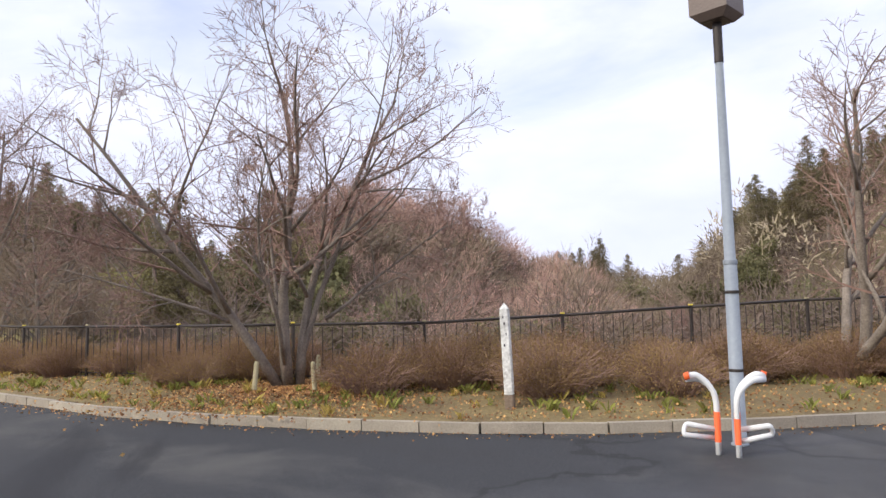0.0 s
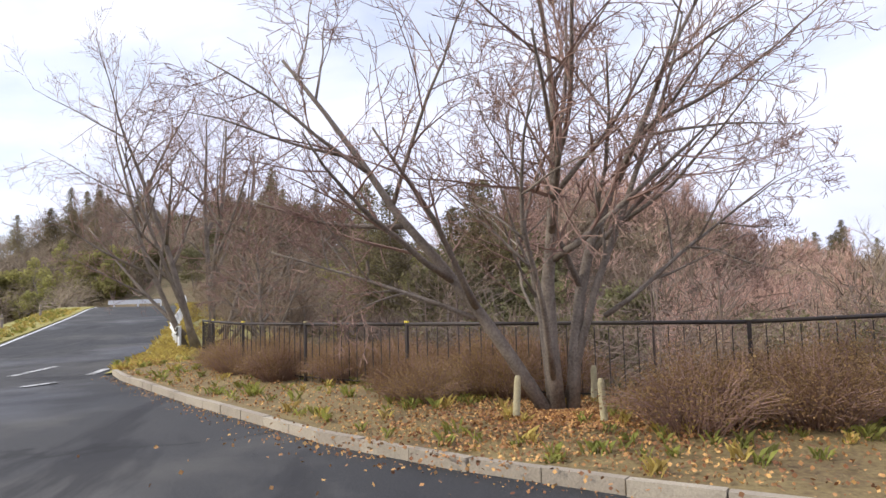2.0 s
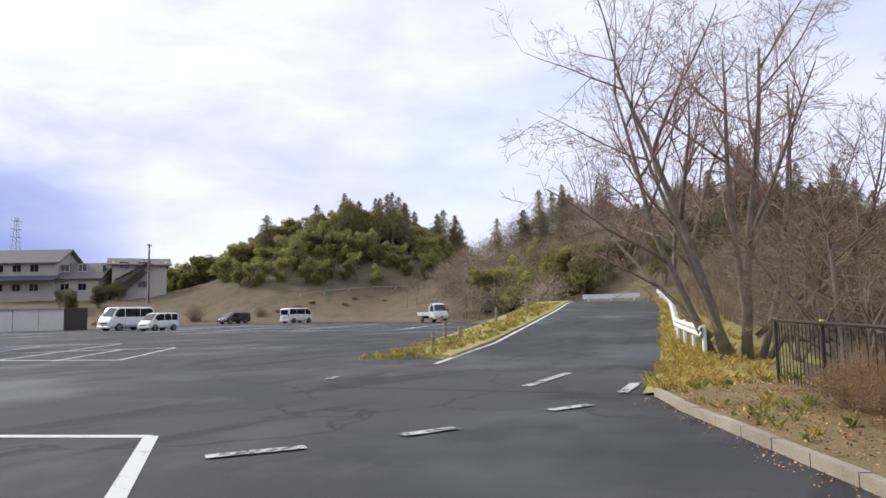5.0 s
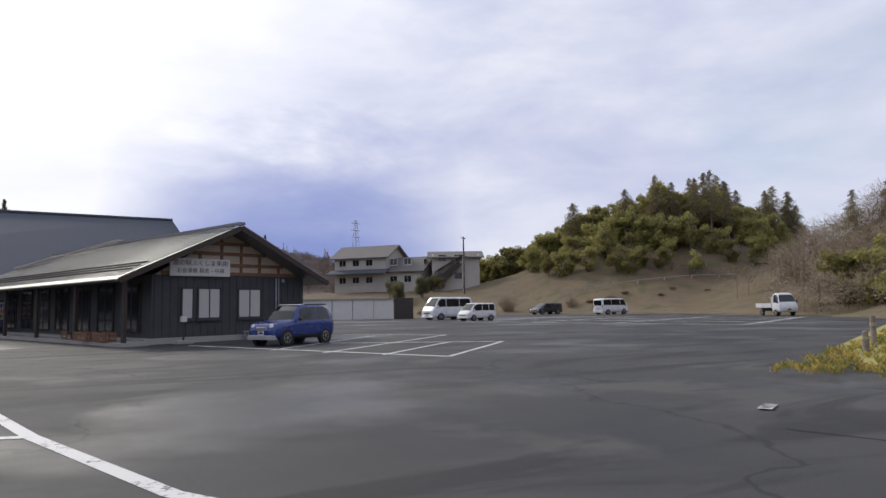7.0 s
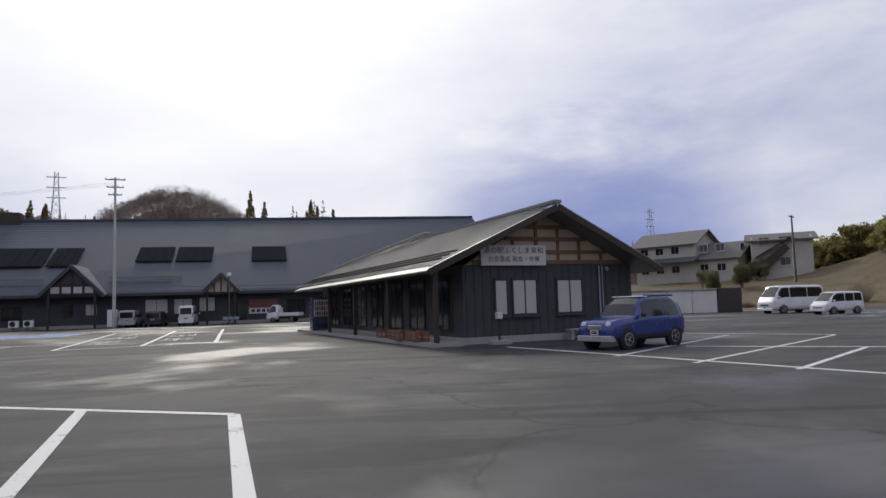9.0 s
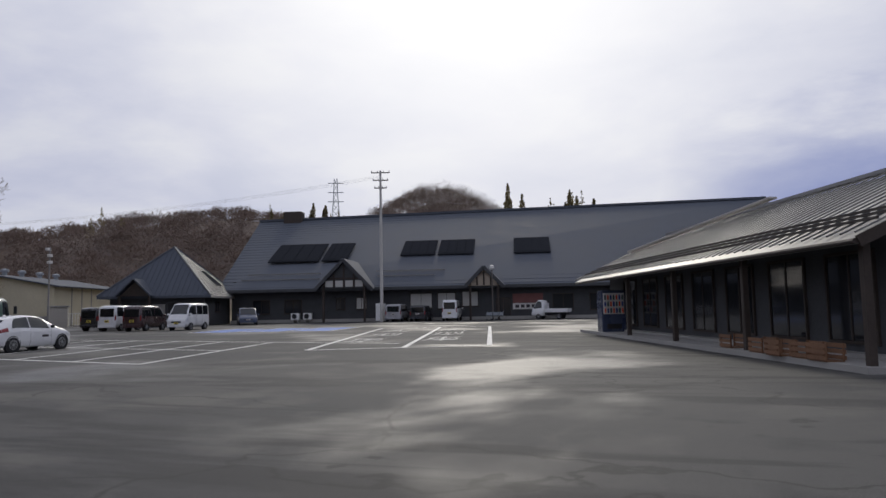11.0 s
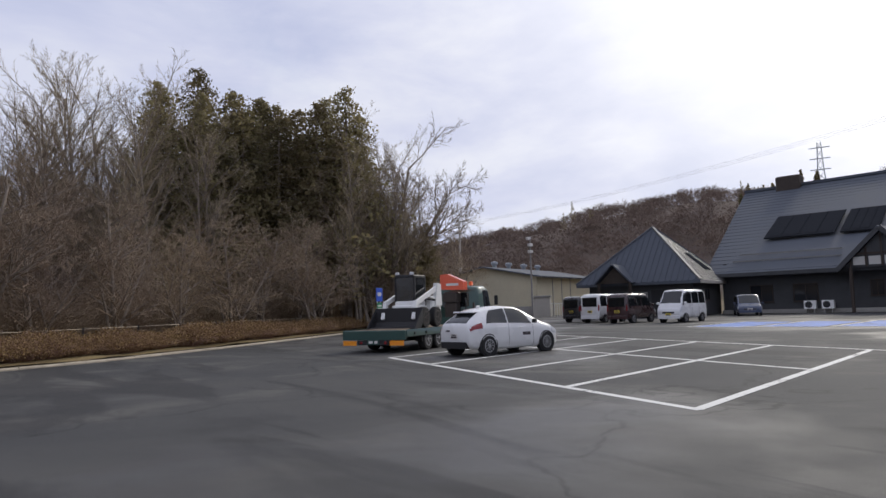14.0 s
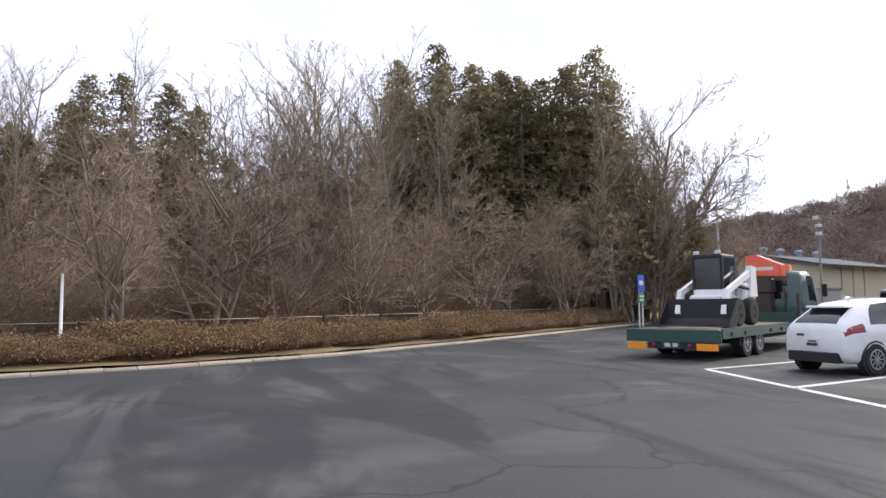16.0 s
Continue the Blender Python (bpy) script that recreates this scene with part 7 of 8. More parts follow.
class Body:
    """A car body lofted through stations: x, sill z, belt z, top z, half width at the belt, half width at the top."""

    def __init__(self, stations):
        self.st = stations

    def at(self, x):
        st = self.st
        for a, b in zip(st, st[1:]):
            if a[0] <= x <= b[0]:
                t = (x - a[0]) / (b[0] - a[0])
                return [p + (q - p) * t for p, q in zip(a, b)]
        return list(st[0] if x < st[0][0] else st[-1])

    def ring(self, x):
        _, zs, zb, zt, hw, ht = self.at(x)
        h = zb - zs
        half = [(0.0, zs), (hw * 0.86, zs), (hw * 0.965, zs + h * 0.12), (hw, zs + h * 0.42), (hw * 0.985, zs + h * 0.62), (hw * 0.995, zs + h * 0.80), (hw * 0.955, zb)]
        g_ = zt - zb
        half += [(ht + (hw * 0.955 - ht) * 0.35, zb + g_ * 0.62), (ht, zb + g_ * 0.86), (ht * 0.90, zb + g_ * 0.965), (ht * 0.5, zt), (0.0, zt + 0.004)]
        return half

    def point(self, x, s, side):
        """A place on the skin: s counts along the half ring."""
        r = self.ring(x)
        i = min(int(s), len(r) - 2)
        (ya, za), (yb, zb) = r[i], r[i + 1]
        t = s - i
        return Vector((x, side * (ya + (yb - ya) * t), za + (zb - za) * t))

    def shell(self):
        s = Shape()
        xs_ = sorted({round(a[0] + (b[0] - a[0]) * t, 4) for a, b in zip(self.st, self.st[1:]) for t in (0, 0.5)} | {self.st[-1][0]})
        rings = []
        for x in xs_:
            h = self.ring(x)
            rings.append([(x, y, z) for y, z in h] + [(x, -y, z) for y, z in h[-2:0:-1]])
        n = len(rings[0])
        s.v = [p for r in rings for p in r]
        for i in range(len(rings) - 1):
            for k_ in range(n):
                a, b = i * n + k_, i * n + (k_ + 1) % n
                s.f.append((a, b, b + n, a + n))
        s.f += [tuple(range(n))[::-1], tuple(range(len(s.v) - n, len(s.v)))]
        return s

    def patch(self, x0, x1, s0, s1, side, lift=0.006, nx=6, ns=4, slant=(0.0, 0.0)):
        """A thin panel lying on the skin between two stations and two heights; slant leans its ends."""
        g_ = []
        for j in range(ns + 1):
            for i in range(nx + 1):
                f, h = i / nx, j / ns
                a, b = x0 + slant[0] * h, x1 + slant[1] * h
                g_.append(self.point(a + (b - a) * f, s0 + (s1 - s0) * h, side))
        c = sum(g_, Vector()) / len(g_)
        n = (g_[nx] - g_[0]).cross(g_[(nx + 1) * ns] - g_[0]).normalized()
        if n.dot(Vector((0, side, 0.3))) < 0 and abs(n.y) > 0.2 or (abs(n.y) <= 0.2 and n.z < 0):
            n = -n
        s = Shape()
        m_ = len(g_)
        s.v = [tuple(p + n * lift) for p in g_] + [tuple(p - n * 0.01) for p in g_]
        w = nx + 1
        s.f = [(j * w + i, j * w + i + 1, (j + 1) * w + i + 1, (j + 1) * w + i) for j in range(ns) for i in range(nx)]
        edge = [i for i in range(w)] + [j * w + nx for j in range(1, ns + 1)] + [ns * w + i for i in range(nx - 1, -1, -1)] + [j * w for j in range(ns - 1, 0, -1)]
        s.f += [(a, b, b + m_, a + m_) for a, b in zip(edge, edge[1:] + edge[:1])]
        return s

    def across(self, x0, x1, y, lift=0.007, s_top=10.6, z_shift=0.0):
        """A windscreen or bonnet panel spanning both sides between two stations along the top of the skin."""
        s = Shape()
        n = 6
        for i in range(n + 1):
            x = x0 + (x1 - x0) * i / n
            r = self.ring(x)
            row = [(x, s_ * yy, zz) for s_, yy, zz in [(1, *r[8]), (1, *r[9]), (1, *r[10]), (1, 0.0, r[11][1]), (-1, *r[10]), (-1, *r[9]), (-1, *r[8])]]
            s.v += [(px, py * y, pz) for px, py, pz in row]
        a, b = Vector(s.v[3]), Vector(s.v[n * 7 + 3])
        d = (b - a).normalized()
        nrm = Vector((-d.z, 0, d.x))
        if nrm.z < 0:
            nrm = -nrm
        low = [tuple(Vector(p) - nrm * 0.012) for p in s.v]
        s.v = [tuple(Vector(p) + nrm * lift) for p in s.v]
        k_ = len(s.v)
        s.v += low
        s.f = [(i * 7 + j, i * 7 + j + 1, (i + 1) * 7 + j + 1, (i + 1) * 7 + j) for i in range(n) for j in range(6)]
        edge = list(range(7)) + [i * 7 + 6 for i in range(1, n + 1)] + [n * 7 + j for j in range(5, -1, -1)] + [i * 7 for i in range(n - 1, 0, -1)]
        s.f += [(p, q, q + k_, p + k_) for p, q in zip(edge, edge[1:] + edge[:1])]
        return s


def plate_bars(parent, x, z, out, w=0.33, h=0.165, mat=SIGN_WHITE):
    p = part("number_plate", Shape().box((min(x, x + out * 0.012), -w / 2, z), (max(x, x + out * 0.012), w / 2, z + h)), mat, parent)
    for y0, y1, z0_, z1_ in ((-0.1, 0.1, 0.105, 0.14), (-0.13, 0.13, 0.03, 0.09)):
        part("bar", Shape().box((min(x + out * 0.0125, x + out * 0.015), y0, z + z0_), (max(x + out * 0.0125, x + out * 0.015), y1, z + z1_)), INK, p)


def vehicle(name, label, body, paint, axles, wheel_r, tyre_w, windows, screens, opts, category="car", group=""):
    """A whole car from its lofted body, wheels, glass, lamps and trim."""
    v = thing(name, label, category, group=group)
    b = Body(body)
    shell = part("body", b.shell(), paint, v, smooth=True)
    hw = max(s[4] for s in body)
    for ax in axles:
        for side in (1, -1):
            part("wheel_arch", Shape().lathe([(wheel_r * 1.16, side * (hw - 0.16)), (wheel_r * 1.16, side * (hw * 0.985 + 0.004)), (wheel_r * 1.06, side * (hw * 0.985 + 0.012)), (wheel_r * 1.04, side * (hw - 0.03))], 26, "y", Matrix.Translation((ax, 0, wheel_r))), BLACK, v)
            wheel(v, ax, side * (hw - tyre_w / 2 + 0.005), wheel_r, tyre_w, side, opts.get("rim", ALLOY), opts.get("spokes", 5))
    for x0, x1, s0, s1, sl in windows:
        for side in (1, -1):
            part("side_window", b.patch(x0, x1, s0, s1, side, 0.006, slant=sl), opts.get("glass", CAR_GLASS), v)
    for i, (x0, x1, y) in enumerate(screens):
        part("windscreen" if i == 0 else "rear_window", b.across(x0, x1, y), CAR_GLASS, v)
    for nm, x0, x1, s0, s1, mat in opts.get("patches", ()):
        for side in (1, -1):
            part(nm, b.patch(x0, x1, s0, s1, side, 0.010, 4, 3), mat, v)
    for nm, lo, hi, mat in opts.get("boxes", ()):
        part(nm, Shape().box(lo, hi, bevel=0.02), mat, v)
    for side in (1, -1):
        mx, mz = opts["mirror"]
        part("mirror", Shape().box((mx - 0.05, side * (hw + 0.09) - 0.08, mz), (mx + 0.06, side * (hw + 0.09) + 0.08, mz + 0.13), bevel=0.025), opts.get("mirror_mat", paint), v)
        for hx in opts.get("handles", ()):
            p = b.point(hx, 5.35, side)
            part("door_handle", Shape().box((hx - 0.09, min(p.y, p.y + side * 0.03), p.z - 0.015), (hx + 0.09, max(p.y, p.y + side * 0.03), p.z + 0.015), bevel=0.006), opts.get("handle_mat", paint), v)
        for dx in opts.get("seams", ()):
            part("door_seam", b.patch(dx, dx + 0.008, 1.6, 6.0, side, 0.003, 1, 10), BLACK, v)
    for x, z, out_ in opts.get("plates", ()):
        plate_bars(v, x, z, out_, mat=opts.get("plate_mat", SIGN_WHITE))
    return v


# white hatchback: x forward, from tail to nose
HATCH = [(-1.98, 0.40, 0.72, 0.80, 0.66, 0.56), (-1.92, 0.30, 0.84, 0.98, 0.74, 0.60), (-1.80, 0.24, 0.90, 1.08, 0.80, 0.58), (-1.45, 0.20, 0.94, 1.30, 0.84, 0.54), (-1.1, 0.19, 0.95, 1.41, 0.85, 0.55), (-0.4, 0.18, 0.92, 1.49, 0.85, 0.59),
         (0.1, 0.18, 0.90, 1.46, 0.85, 0.58), (0.55, 0.18, 0.89, 1.30, 0.85, 0.60), (1.0, 0.18, 0.87, 1.03, 0.84, 0.70), (1.15, 0.18, 0.86, 0.95, 0.84, 0.74), (1.55, 0.19, 0.80, 0.87, 0.82, 0.68), (1.85, 0.20, 0.68, 0.76, 0.74, 0.58), (2.02, 0.26, 0.56, 0.62, 0.58, 0.44), (2.07, 0.32, 0.48, 0.52, 0.42, 0.34)]
hatch = vehicle("hatchback", "white compact hatchback parked across a bay line", HATCH, PAINT_WHITE, (-1.28, 1.28), 0.31, 0.19,
                [(-1.32, -0.45, 6.12, 8.1, (0.30, 0.0)), (-0.40, 0.62, 6.12, 8.1, (0.0, -0.28))], [(0.18, 0.98, 0.97), (-1.90, -1.38, 0.9)],
                dict(mirror=(0.62, 0.93), mirror_mat=BLACK, handles=(-0.72, 0.12), seams=(-0.43, 0.66), plates=((-1.985, 0.52, -1),), spokes=10,
                     patches=(("tail_lamp", -1.93, -1.50, 5.3, 6.3, RED_LENS), ("head_lamp", 1.55, 1.86, 4.6, 6.0, CLEAR_LENS), ("door_badge", 0.18, 0.52, 3.6, 4.3, INK)),
                     boxes=(("rear_bumper_trim", (-2.03, -0.60, 0.24), (-1.86, 0.60, 0.44), BLACK), ("roof_spoiler", (-1.62, -0.48, 1.30), (-1.36, 0.48, 1.345), PAINT_WHITE), ("antenna_fin", (-1.05, -0.02, 1.44), (-0.88, 0.02, 1.52), PAINT_WHITE), ("rear_wiper", (-1.70, -0.02, 1.13), (-1.64, 0.24, 1.16), BLACK), ("tail_badge", (-2.0, 0.2, 0.74), (-1.95, 0.40, 0.79), INK))))
hatch.matrix_world = spin(-7.6, 3.2, 0, 92) @ Matrix.Diagonal((0.82, 0.82, 0.84, 1))

SUV = [(-1.86, 0.42, 0.82, 0.96, 0.70, 0.60), (-1.80, 0.34, 0.96, 1.30, 0.78, 0.64), (-1.62, 0.30, 0.99, 1.56, 0.82, 0.64), (-1.2, 0.28, 0.99, 1.68, 0.83, 0.66), (-0.3, 0.28, 0.98, 1.70, 0.83, 0.67), (0.28, 0.28, 0.97, 1.66, 0.83, 0.66),
       (0.55, 0.28, 0.97, 1.45, 0.83, 0.67), (0.80, 0.28, 0.96, 1.08, 0.83, 0.74), (0.95, 0.28, 0.95, 1.03, 0.83, 0.76), (1.6, 0.30, 0.90, 0.98, 0.81, 0.72), (1.80, 0.32, 0.80, 0.90, 0.77, 0.66), (1.88, 0.36, 0.66, 0.74, 0.70, 0.60)]
suv = vehicle("crossover_car", "small blue crossover with pale roof front", SUV, PAINT_BLUE, (-1.2, 1.2), 0.33, 0.19,
              [(-1.55, -0.72, 6.12, 8.2, (0.12, 0.0)), (-0.66, 0.45, 6.12, 8.2, (0.0, -0.1))], [(0.30, 0.80, 0.97), (-1.80, -1.62, 0.9)],
              dict(mirror=(0.55, 1.02), handles=(-0.95, -0.1), seams=(-0.69, 0.52), plates=((1.90, 0.48, 1),), mirror_mat=BLACK,
                   patches=(("sill_trim", -0.85, 0.85, 1.1, 2.4, BLACK), ("tail_lamp", -1.84, -1.76, 4.6, 5.9, RED_LENS)),
                   boxes=(("bumper", (1.72, -0.74, 0.28), (1.95, 0.74, 0.46), PAINT_SILVER), ("grille", (1.80, -0.30, 0.66), (1.905, 0.30, 0.80), ALLOY), ("roof_cap", (-0.1, -0.60, 1.685), (0.30, 0.60, 1.715), PAINT_WHITE), ("roof_rail", (-1.5, 0.55, 1.68), (0.1, 0.59, 1.74), BLACK))))
for side in (1, -1):
    part("head_lamp", Shape().lathe([(0.13, 0.0), (0.13, 0.05), (0.09, 0.075), (0.0, 0.08)], 18, m=Matrix.Translation((1.78, side * 0.52, 0.78)) @ Matrix.Rotation(radians(90), 4, "Y")), CLEAR_LENS, suv, "round clear headlamp", smooth=True)
suv.matrix_world = spin(22.2, -5.6, 0, 210) @ Matrix.Diagonal((0.78, 0.78, 0.78, 1))


def van(name, label, paint, L, w, h, nose, wheel_r, group="", windows=True, axl=None):
    """A one-box van: upright tail, long roof, short sloping nose."""
    hw, top = w / 2, h
    a = -L / 2
    st = [(a, 0.42, h * 0.50, h * 0.80, hw * 0.92, hw * 0.82), (a + 0.05, 0.28, h * 0.53, h * 0.95, hw * 0.98, hw * 0.86), (a + 0.3, 0.26, h * 0.54, top, hw, hw * 0.88), (L / 2 - nose - 0.45, 0.26, h * 0.54, top, hw, hw * 0.88), (L / 2 - nose - 0.25, 0.26, h * 0.53, top * 0.97, hw, hw * 0.87),
          (L / 2 - nose * 0.45, 0.26, h * 0.50, h * 0.58, hw * 0.99, hw * 0.86), (L / 2 - nose * 0.3, 0.26, h * 0.47, h * 0.52, hw * 0.98, hw * 0.84), (L / 2 - 0.08, 0.28, h * 0.40, h * 0.45, hw * 0.95, hw * 0.80), (L / 2, 0.32, h * 0.36, h * 0.40, hw * 0.88, hw * 0.74)]
    f = L / 2 - nose
    win = [(f - 0.95, f + nose * 0.25, 6.12, 8.3, (0.0, -nose * 0.32))]
    if windows:
        win += [(a + 0.18, a + 0.18 + (f - 1.0 - a - 0.2) * 0.46, 6.12, 8.3, (0, 0)), (a + 0.24 + (f - 1.0 - a - 0.2) * 0.46, f - 1.02, 6.12, 8.3, (0, 0))]
    ax = axl or (a + L * 0.19, L / 2 - L * 0.20)
    v = vehicle(name, label, st, paint, ax, wheel_r, 0.16, win, [(f - 0.22, L / 2 - nose * 0.48, 0.96)],
                dict(mirror=(f + 0.1, h * 0.56), handles=(f - 0.8, f - 1.35), seams=(f - 0.98, a + 0.2 + (f - 1.0 - a) * 0.45), plates=((L / 2 + 0.005, 0.38, 1), (a - 0.005, 0.62, -1)), rim=PAINT_SILVER, plate_mat=YELLOW if L < 3.6 else SIGN_WHITE,
                     patches=(("head_lamp", L / 2 - 0.26, L / 2 - 0.05, 4.2, 5.8, CLEAR_LENS),),
                     boxes=(("tail_window", (a - 0.012, -hw * 0.72, h * 0.56), (a + 0.06, hw * 0.72, h * 0.88), CAR_GLASS), ("bumper", (L / 2 - 0.1, -hw * 0.88, 0.24), (L / 2 + 0.04, hw * 0.88, 0.42), paint), ("rear_bumper", (a - 0.05, -hw * 0.9, 0.26), (a + 0.08, hw * 0.9, 0.46), paint),
                            ("tail_lamp", (a - 0.01, hw * 0.80, h * 0.42), (a + 0.05, hw * 0.93, h * 0.62), RED_LENS), ("tail_lamp", (a - 0.01, -hw * 0.93, h * 0.42), (a + 0.05, -hw * 0.80, h * 0.62), RED_LENS), ("grille", (L / 2 - 0.02, -hw * 0.5, h * 0.28), (L / 2 + 0.012, hw * 0.5, h * 0.34), BLACK))), "van", group)
    return v


GR = "vans beside the restroom hut"
van("kei_van", "white kei van with front toward the lot", PAINT_WHITE, 3.4, 1.48, 1.88, 0.55, 0.27, GR).matrix_world = spin(-17.4, 25.9, 0, -82)
van("kei_wagon", "dark wine kei wagon parked tail outward", PAINT_WINE, 3.4, 1.48, 1.76, 0.75, 0.27, GR).matrix_world = spin(-20.2, 24.9, 0, 98)
van("kei_wagon", "white kei wagon parked tail outward", PAINT_WHITE, 3.4, 1.48, 1.82, 0.7, 0.27, GR).matrix_world = spin(-22.9, 25.6, 0, 98)
van("kei_wagon", "black kei wagon with spare wheel cover", PAINT_BLACK, 3.4, 1.48, 1.72, 0.75, 0.29, GR).matrix_world = spin(-25.4, 26.6, 0, 98)
van("compact_car", "slate blue compact car before the hall", PAINT_NAVY, 3.8, 1.68, 1.55, 0.95, 0.29).matrix_world = spin(-20.9, 39.2, 0, -55)
van("minibus", "white high-roof minibus on the far bays", PAINT_WHITE, 4.9, 1.85, 2.15, 0.65, 0.34).matrix_world = spin(43.8, 21.4, 0, 190) @ Matrix.Diagonal((0.88, 0.88, 0.88, 1))
van("compact_car", "small white compact car beside the minibus", PAINT_WHITE, 3.4, 1.48, 1.56, 0.75, 0.27).matrix_world = spin(43.2, 15.8, 0, 191) @ Matrix.Diagonal((0.87, 0.87, 0.87, 1))
van("cargo_van", "white cargo van below the grass bank", PAINT_WHITE, 4.7, 1.70, 1.98, 0.6, 0.33).matrix_world = spin(65.5, 24.8, 0, 5) @ Matrix.Diagonal((0.84, 0.84, 0.84, 1))
van("cargo_van", "white van parked tail outward at the hall", PAINT_WHITE, 3.4, 1.48, 1.95, 0.6, 0.27).matrix_world = spin(-3.4, 46.6, 0, 96)
van("compact_car", "dark compact car parked at the hall", PAINT_BLACK, 3.6, 1.6, 1.5, 0.9, 0.28).matrix_world = spin(-6.3, 46.0, 0, 96)
van("compact_car", "silver wagon parked tail outward at the hall", PAINT_SILVER, 3.6, 1.6, 1.65, 0.8, 0.28).matrix_world = spin(-8.6, 45.7, 0, 96)


def kei_truck(label, m):
    """A small cab-over truck with a drop-side bed."""
    t = thing("kei_truck", label, "truck", m)
    st = [(0.52, 0.36, 0.95, 1.55, 0.70, 0.60), (0.60, 0.30, 0.97, 1.74, 0.73, 0.62), (1.05, 0.30, 0.97, 1.78, 0.74, 0.63), (1.25, 0.30, 0.95, 1.62, 0.74, 0.63), (1.52, 0.30, 0.92, 1.08, 0.74, 0.66), (1.62, 0.30, 0.84, 0.94, 0.73, 0.64), (1.70, 0.34, 0.62, 0.68, 0.70, 0.60)]
    b = Body(st)
    part("cab", b.shell(), PAINT_WHITE, t, smooth=True)
    for side in (1, -1):
        part("side_window", b.patch(0.72, 1.42, 6.12, 8.2, side, slant=(0.02, -0.2)), CAR_GLASS, t)
        part("head_lamp", b.patch(1.54, 1.67, 4.2, 5.8, side, 0.01, 3, 3), CLEAR_LENS, t)
        part("mirror", Shape().box((1.35, side * 0.82 - 0.06, 1.0), (1.42, side * 0.82 + 0.06, 1.2), bevel=0.02), BLACK, t)
    part("windscreen", b.across(1.24, 1.52, 0.97), CAR_GLASS, t)
    part("bed_floor", Shape().box((-1.68, -0.72, 0.62), (0.48, 0.72, 0.68)), PAINT_WHITE, t)
    for lo, hi in (((-1.70, -0.74, 0.681), (0.48, -0.71, 0.97)), ((-1.70, 0.71, 0.681), (0.48, 0.74, 0.97)), ((-1.73, -0.74, 0.681), (-1.701, 0.74, 0.97)), ((0.44, -0.709, 0.681), (0.48, 0.709, 1.5))):
        part("bed_side", Shape().box(lo, hi), PAINT_WHITE, t)
    part("frame", Shape().box((-1.6, -0.35, 0.36), (1.2, 0.35, 0.6195)), BLACK, t)
    for ax in (-0.9, 1.05):
        for side in (1, -1):
            wheel(t, ax, side * 0.66, 0.26, 0.14, side, PAINT_SILVER)
    plate_bars(t, 1.72, 0.42, 1, mat=YELLOW)
    return t


kei_truck("white kei truck facing the lot, below the bank", spin(64.6, 5.4, 0, 245))
kei_truck("white kei truck standing before the hall", spin(5.9, 47.4, 0, 170))

# dark pickup below the bank
pk = van("pickup", "dark pickup below the grass bank", PAINT_BLACK, 4.6, 1.7, 1.6, 1.5, 0.34, windows=False)
pk.matrix_world = spin(63.4, 33.0, 0, 183) @ Matrix.Diagonal((0.82, 0.82, 0.82, 1))

# flatbed truck with crane
TR = spin(-10.75, 1.15, 0, 120) @ Matrix.Diagonal((0.88, 0.88, 0.9, 1))
truck = thing("flatbed_truck", "dark green low flatbed truck with crane", "truck", TR)
part("deck_frame", Shape().box((0.0, -1.15, 0.50), (6.3, 1.15, 0.66)), PAINT_GREEN, truck)
for side in (1, -1):
    part("side_rail", Shape().box((0.0, side * 1.16 - 0.03, 0.52), (6.3, side * 1.16 + 0.03, 0.735)), PAINT_GREEN, truck)
    for x in (0.5, 1.4, 3.3, 4.2, 5.1):
        part("tie_hook", Shape().box((x, side * 1.2 - 0.02, 0.56), (x + 0.08, side * 1.2 + 0.02, 0.64)), BLACK, truck)
plank = Shape().box((0, -0.11, 0), (6.0, 0.11, 0.05)).mesh("deck_plank", DECK)
for i in range(9):
    o = part("deck_plank", plank, None, truck)
    o.matrix_basis = pose(0.2, -0.96 + i * 0.24, 0.662)
part("tail_beam", Shape().box((-0.10, -1.17, 0.42), (-0.001, 1.17, 0.72), bevel=0.02), PAINT_GREEN, truck)
for y0 in (-1.12, 0.62):
    part("marker_plate", Shape().box((-0.135, y0, 0.245), (-0.105, y0 + 0.5, 0.40)), material("orange_plate", (0.85, 0.30, 0.02), 0.4, vary=0.1, bump=0.0) if y0 < 0 else bpy.data.materials["orange_plate"], truck, "orange reflective rear plate")
part("lamp_bar", Shape().box((-0.10, -0.6, 0.26), (-0.02, 0.6, 0.41)), BLACK, truck)
part("tail_plate", Shape().box((-0.115, -0.22, 0.27), (-0.1005, 0.22, 0.43)), PAINT_GREEN, truck)
for i in range(2):
    part("plate_bar", Shape().box((-0.119, -0.16 + 0.18 * i, 0.31), (-0.1155, -0.04 + 0.2 * i, 0.39)), SIGN_WHITE, truck)
for y in (-0.45, 0.45):
    part("tail_lamp", Shape().lathe([(0.05, 0), (0.05, 0.02), (0.0, 0.025)], 12, m=Matrix.Translation((-0.1, y, 0.335)) @ Matrix.Rotation(radians(-90), 4, "Y")), RED_LENS, truck)
part("chassis_beam", Shape().box((0.4, -0.45, 0.30), (8.2, 0.45, 0.4995)), BLACK, truck)
for x in (1.75, 2.65, 7.9):
    for side in (1, -1):
        wheel(truck, x, side * 1.0, 0.40 if x > 5 else 0.36, 0.26, side, PAINT_SILVER, 6)
    part("axle", Shape().tube([(x, -0.9, 0.37), (x, 0.9, 0.37)], 0.06, 8), BLACK, truck)
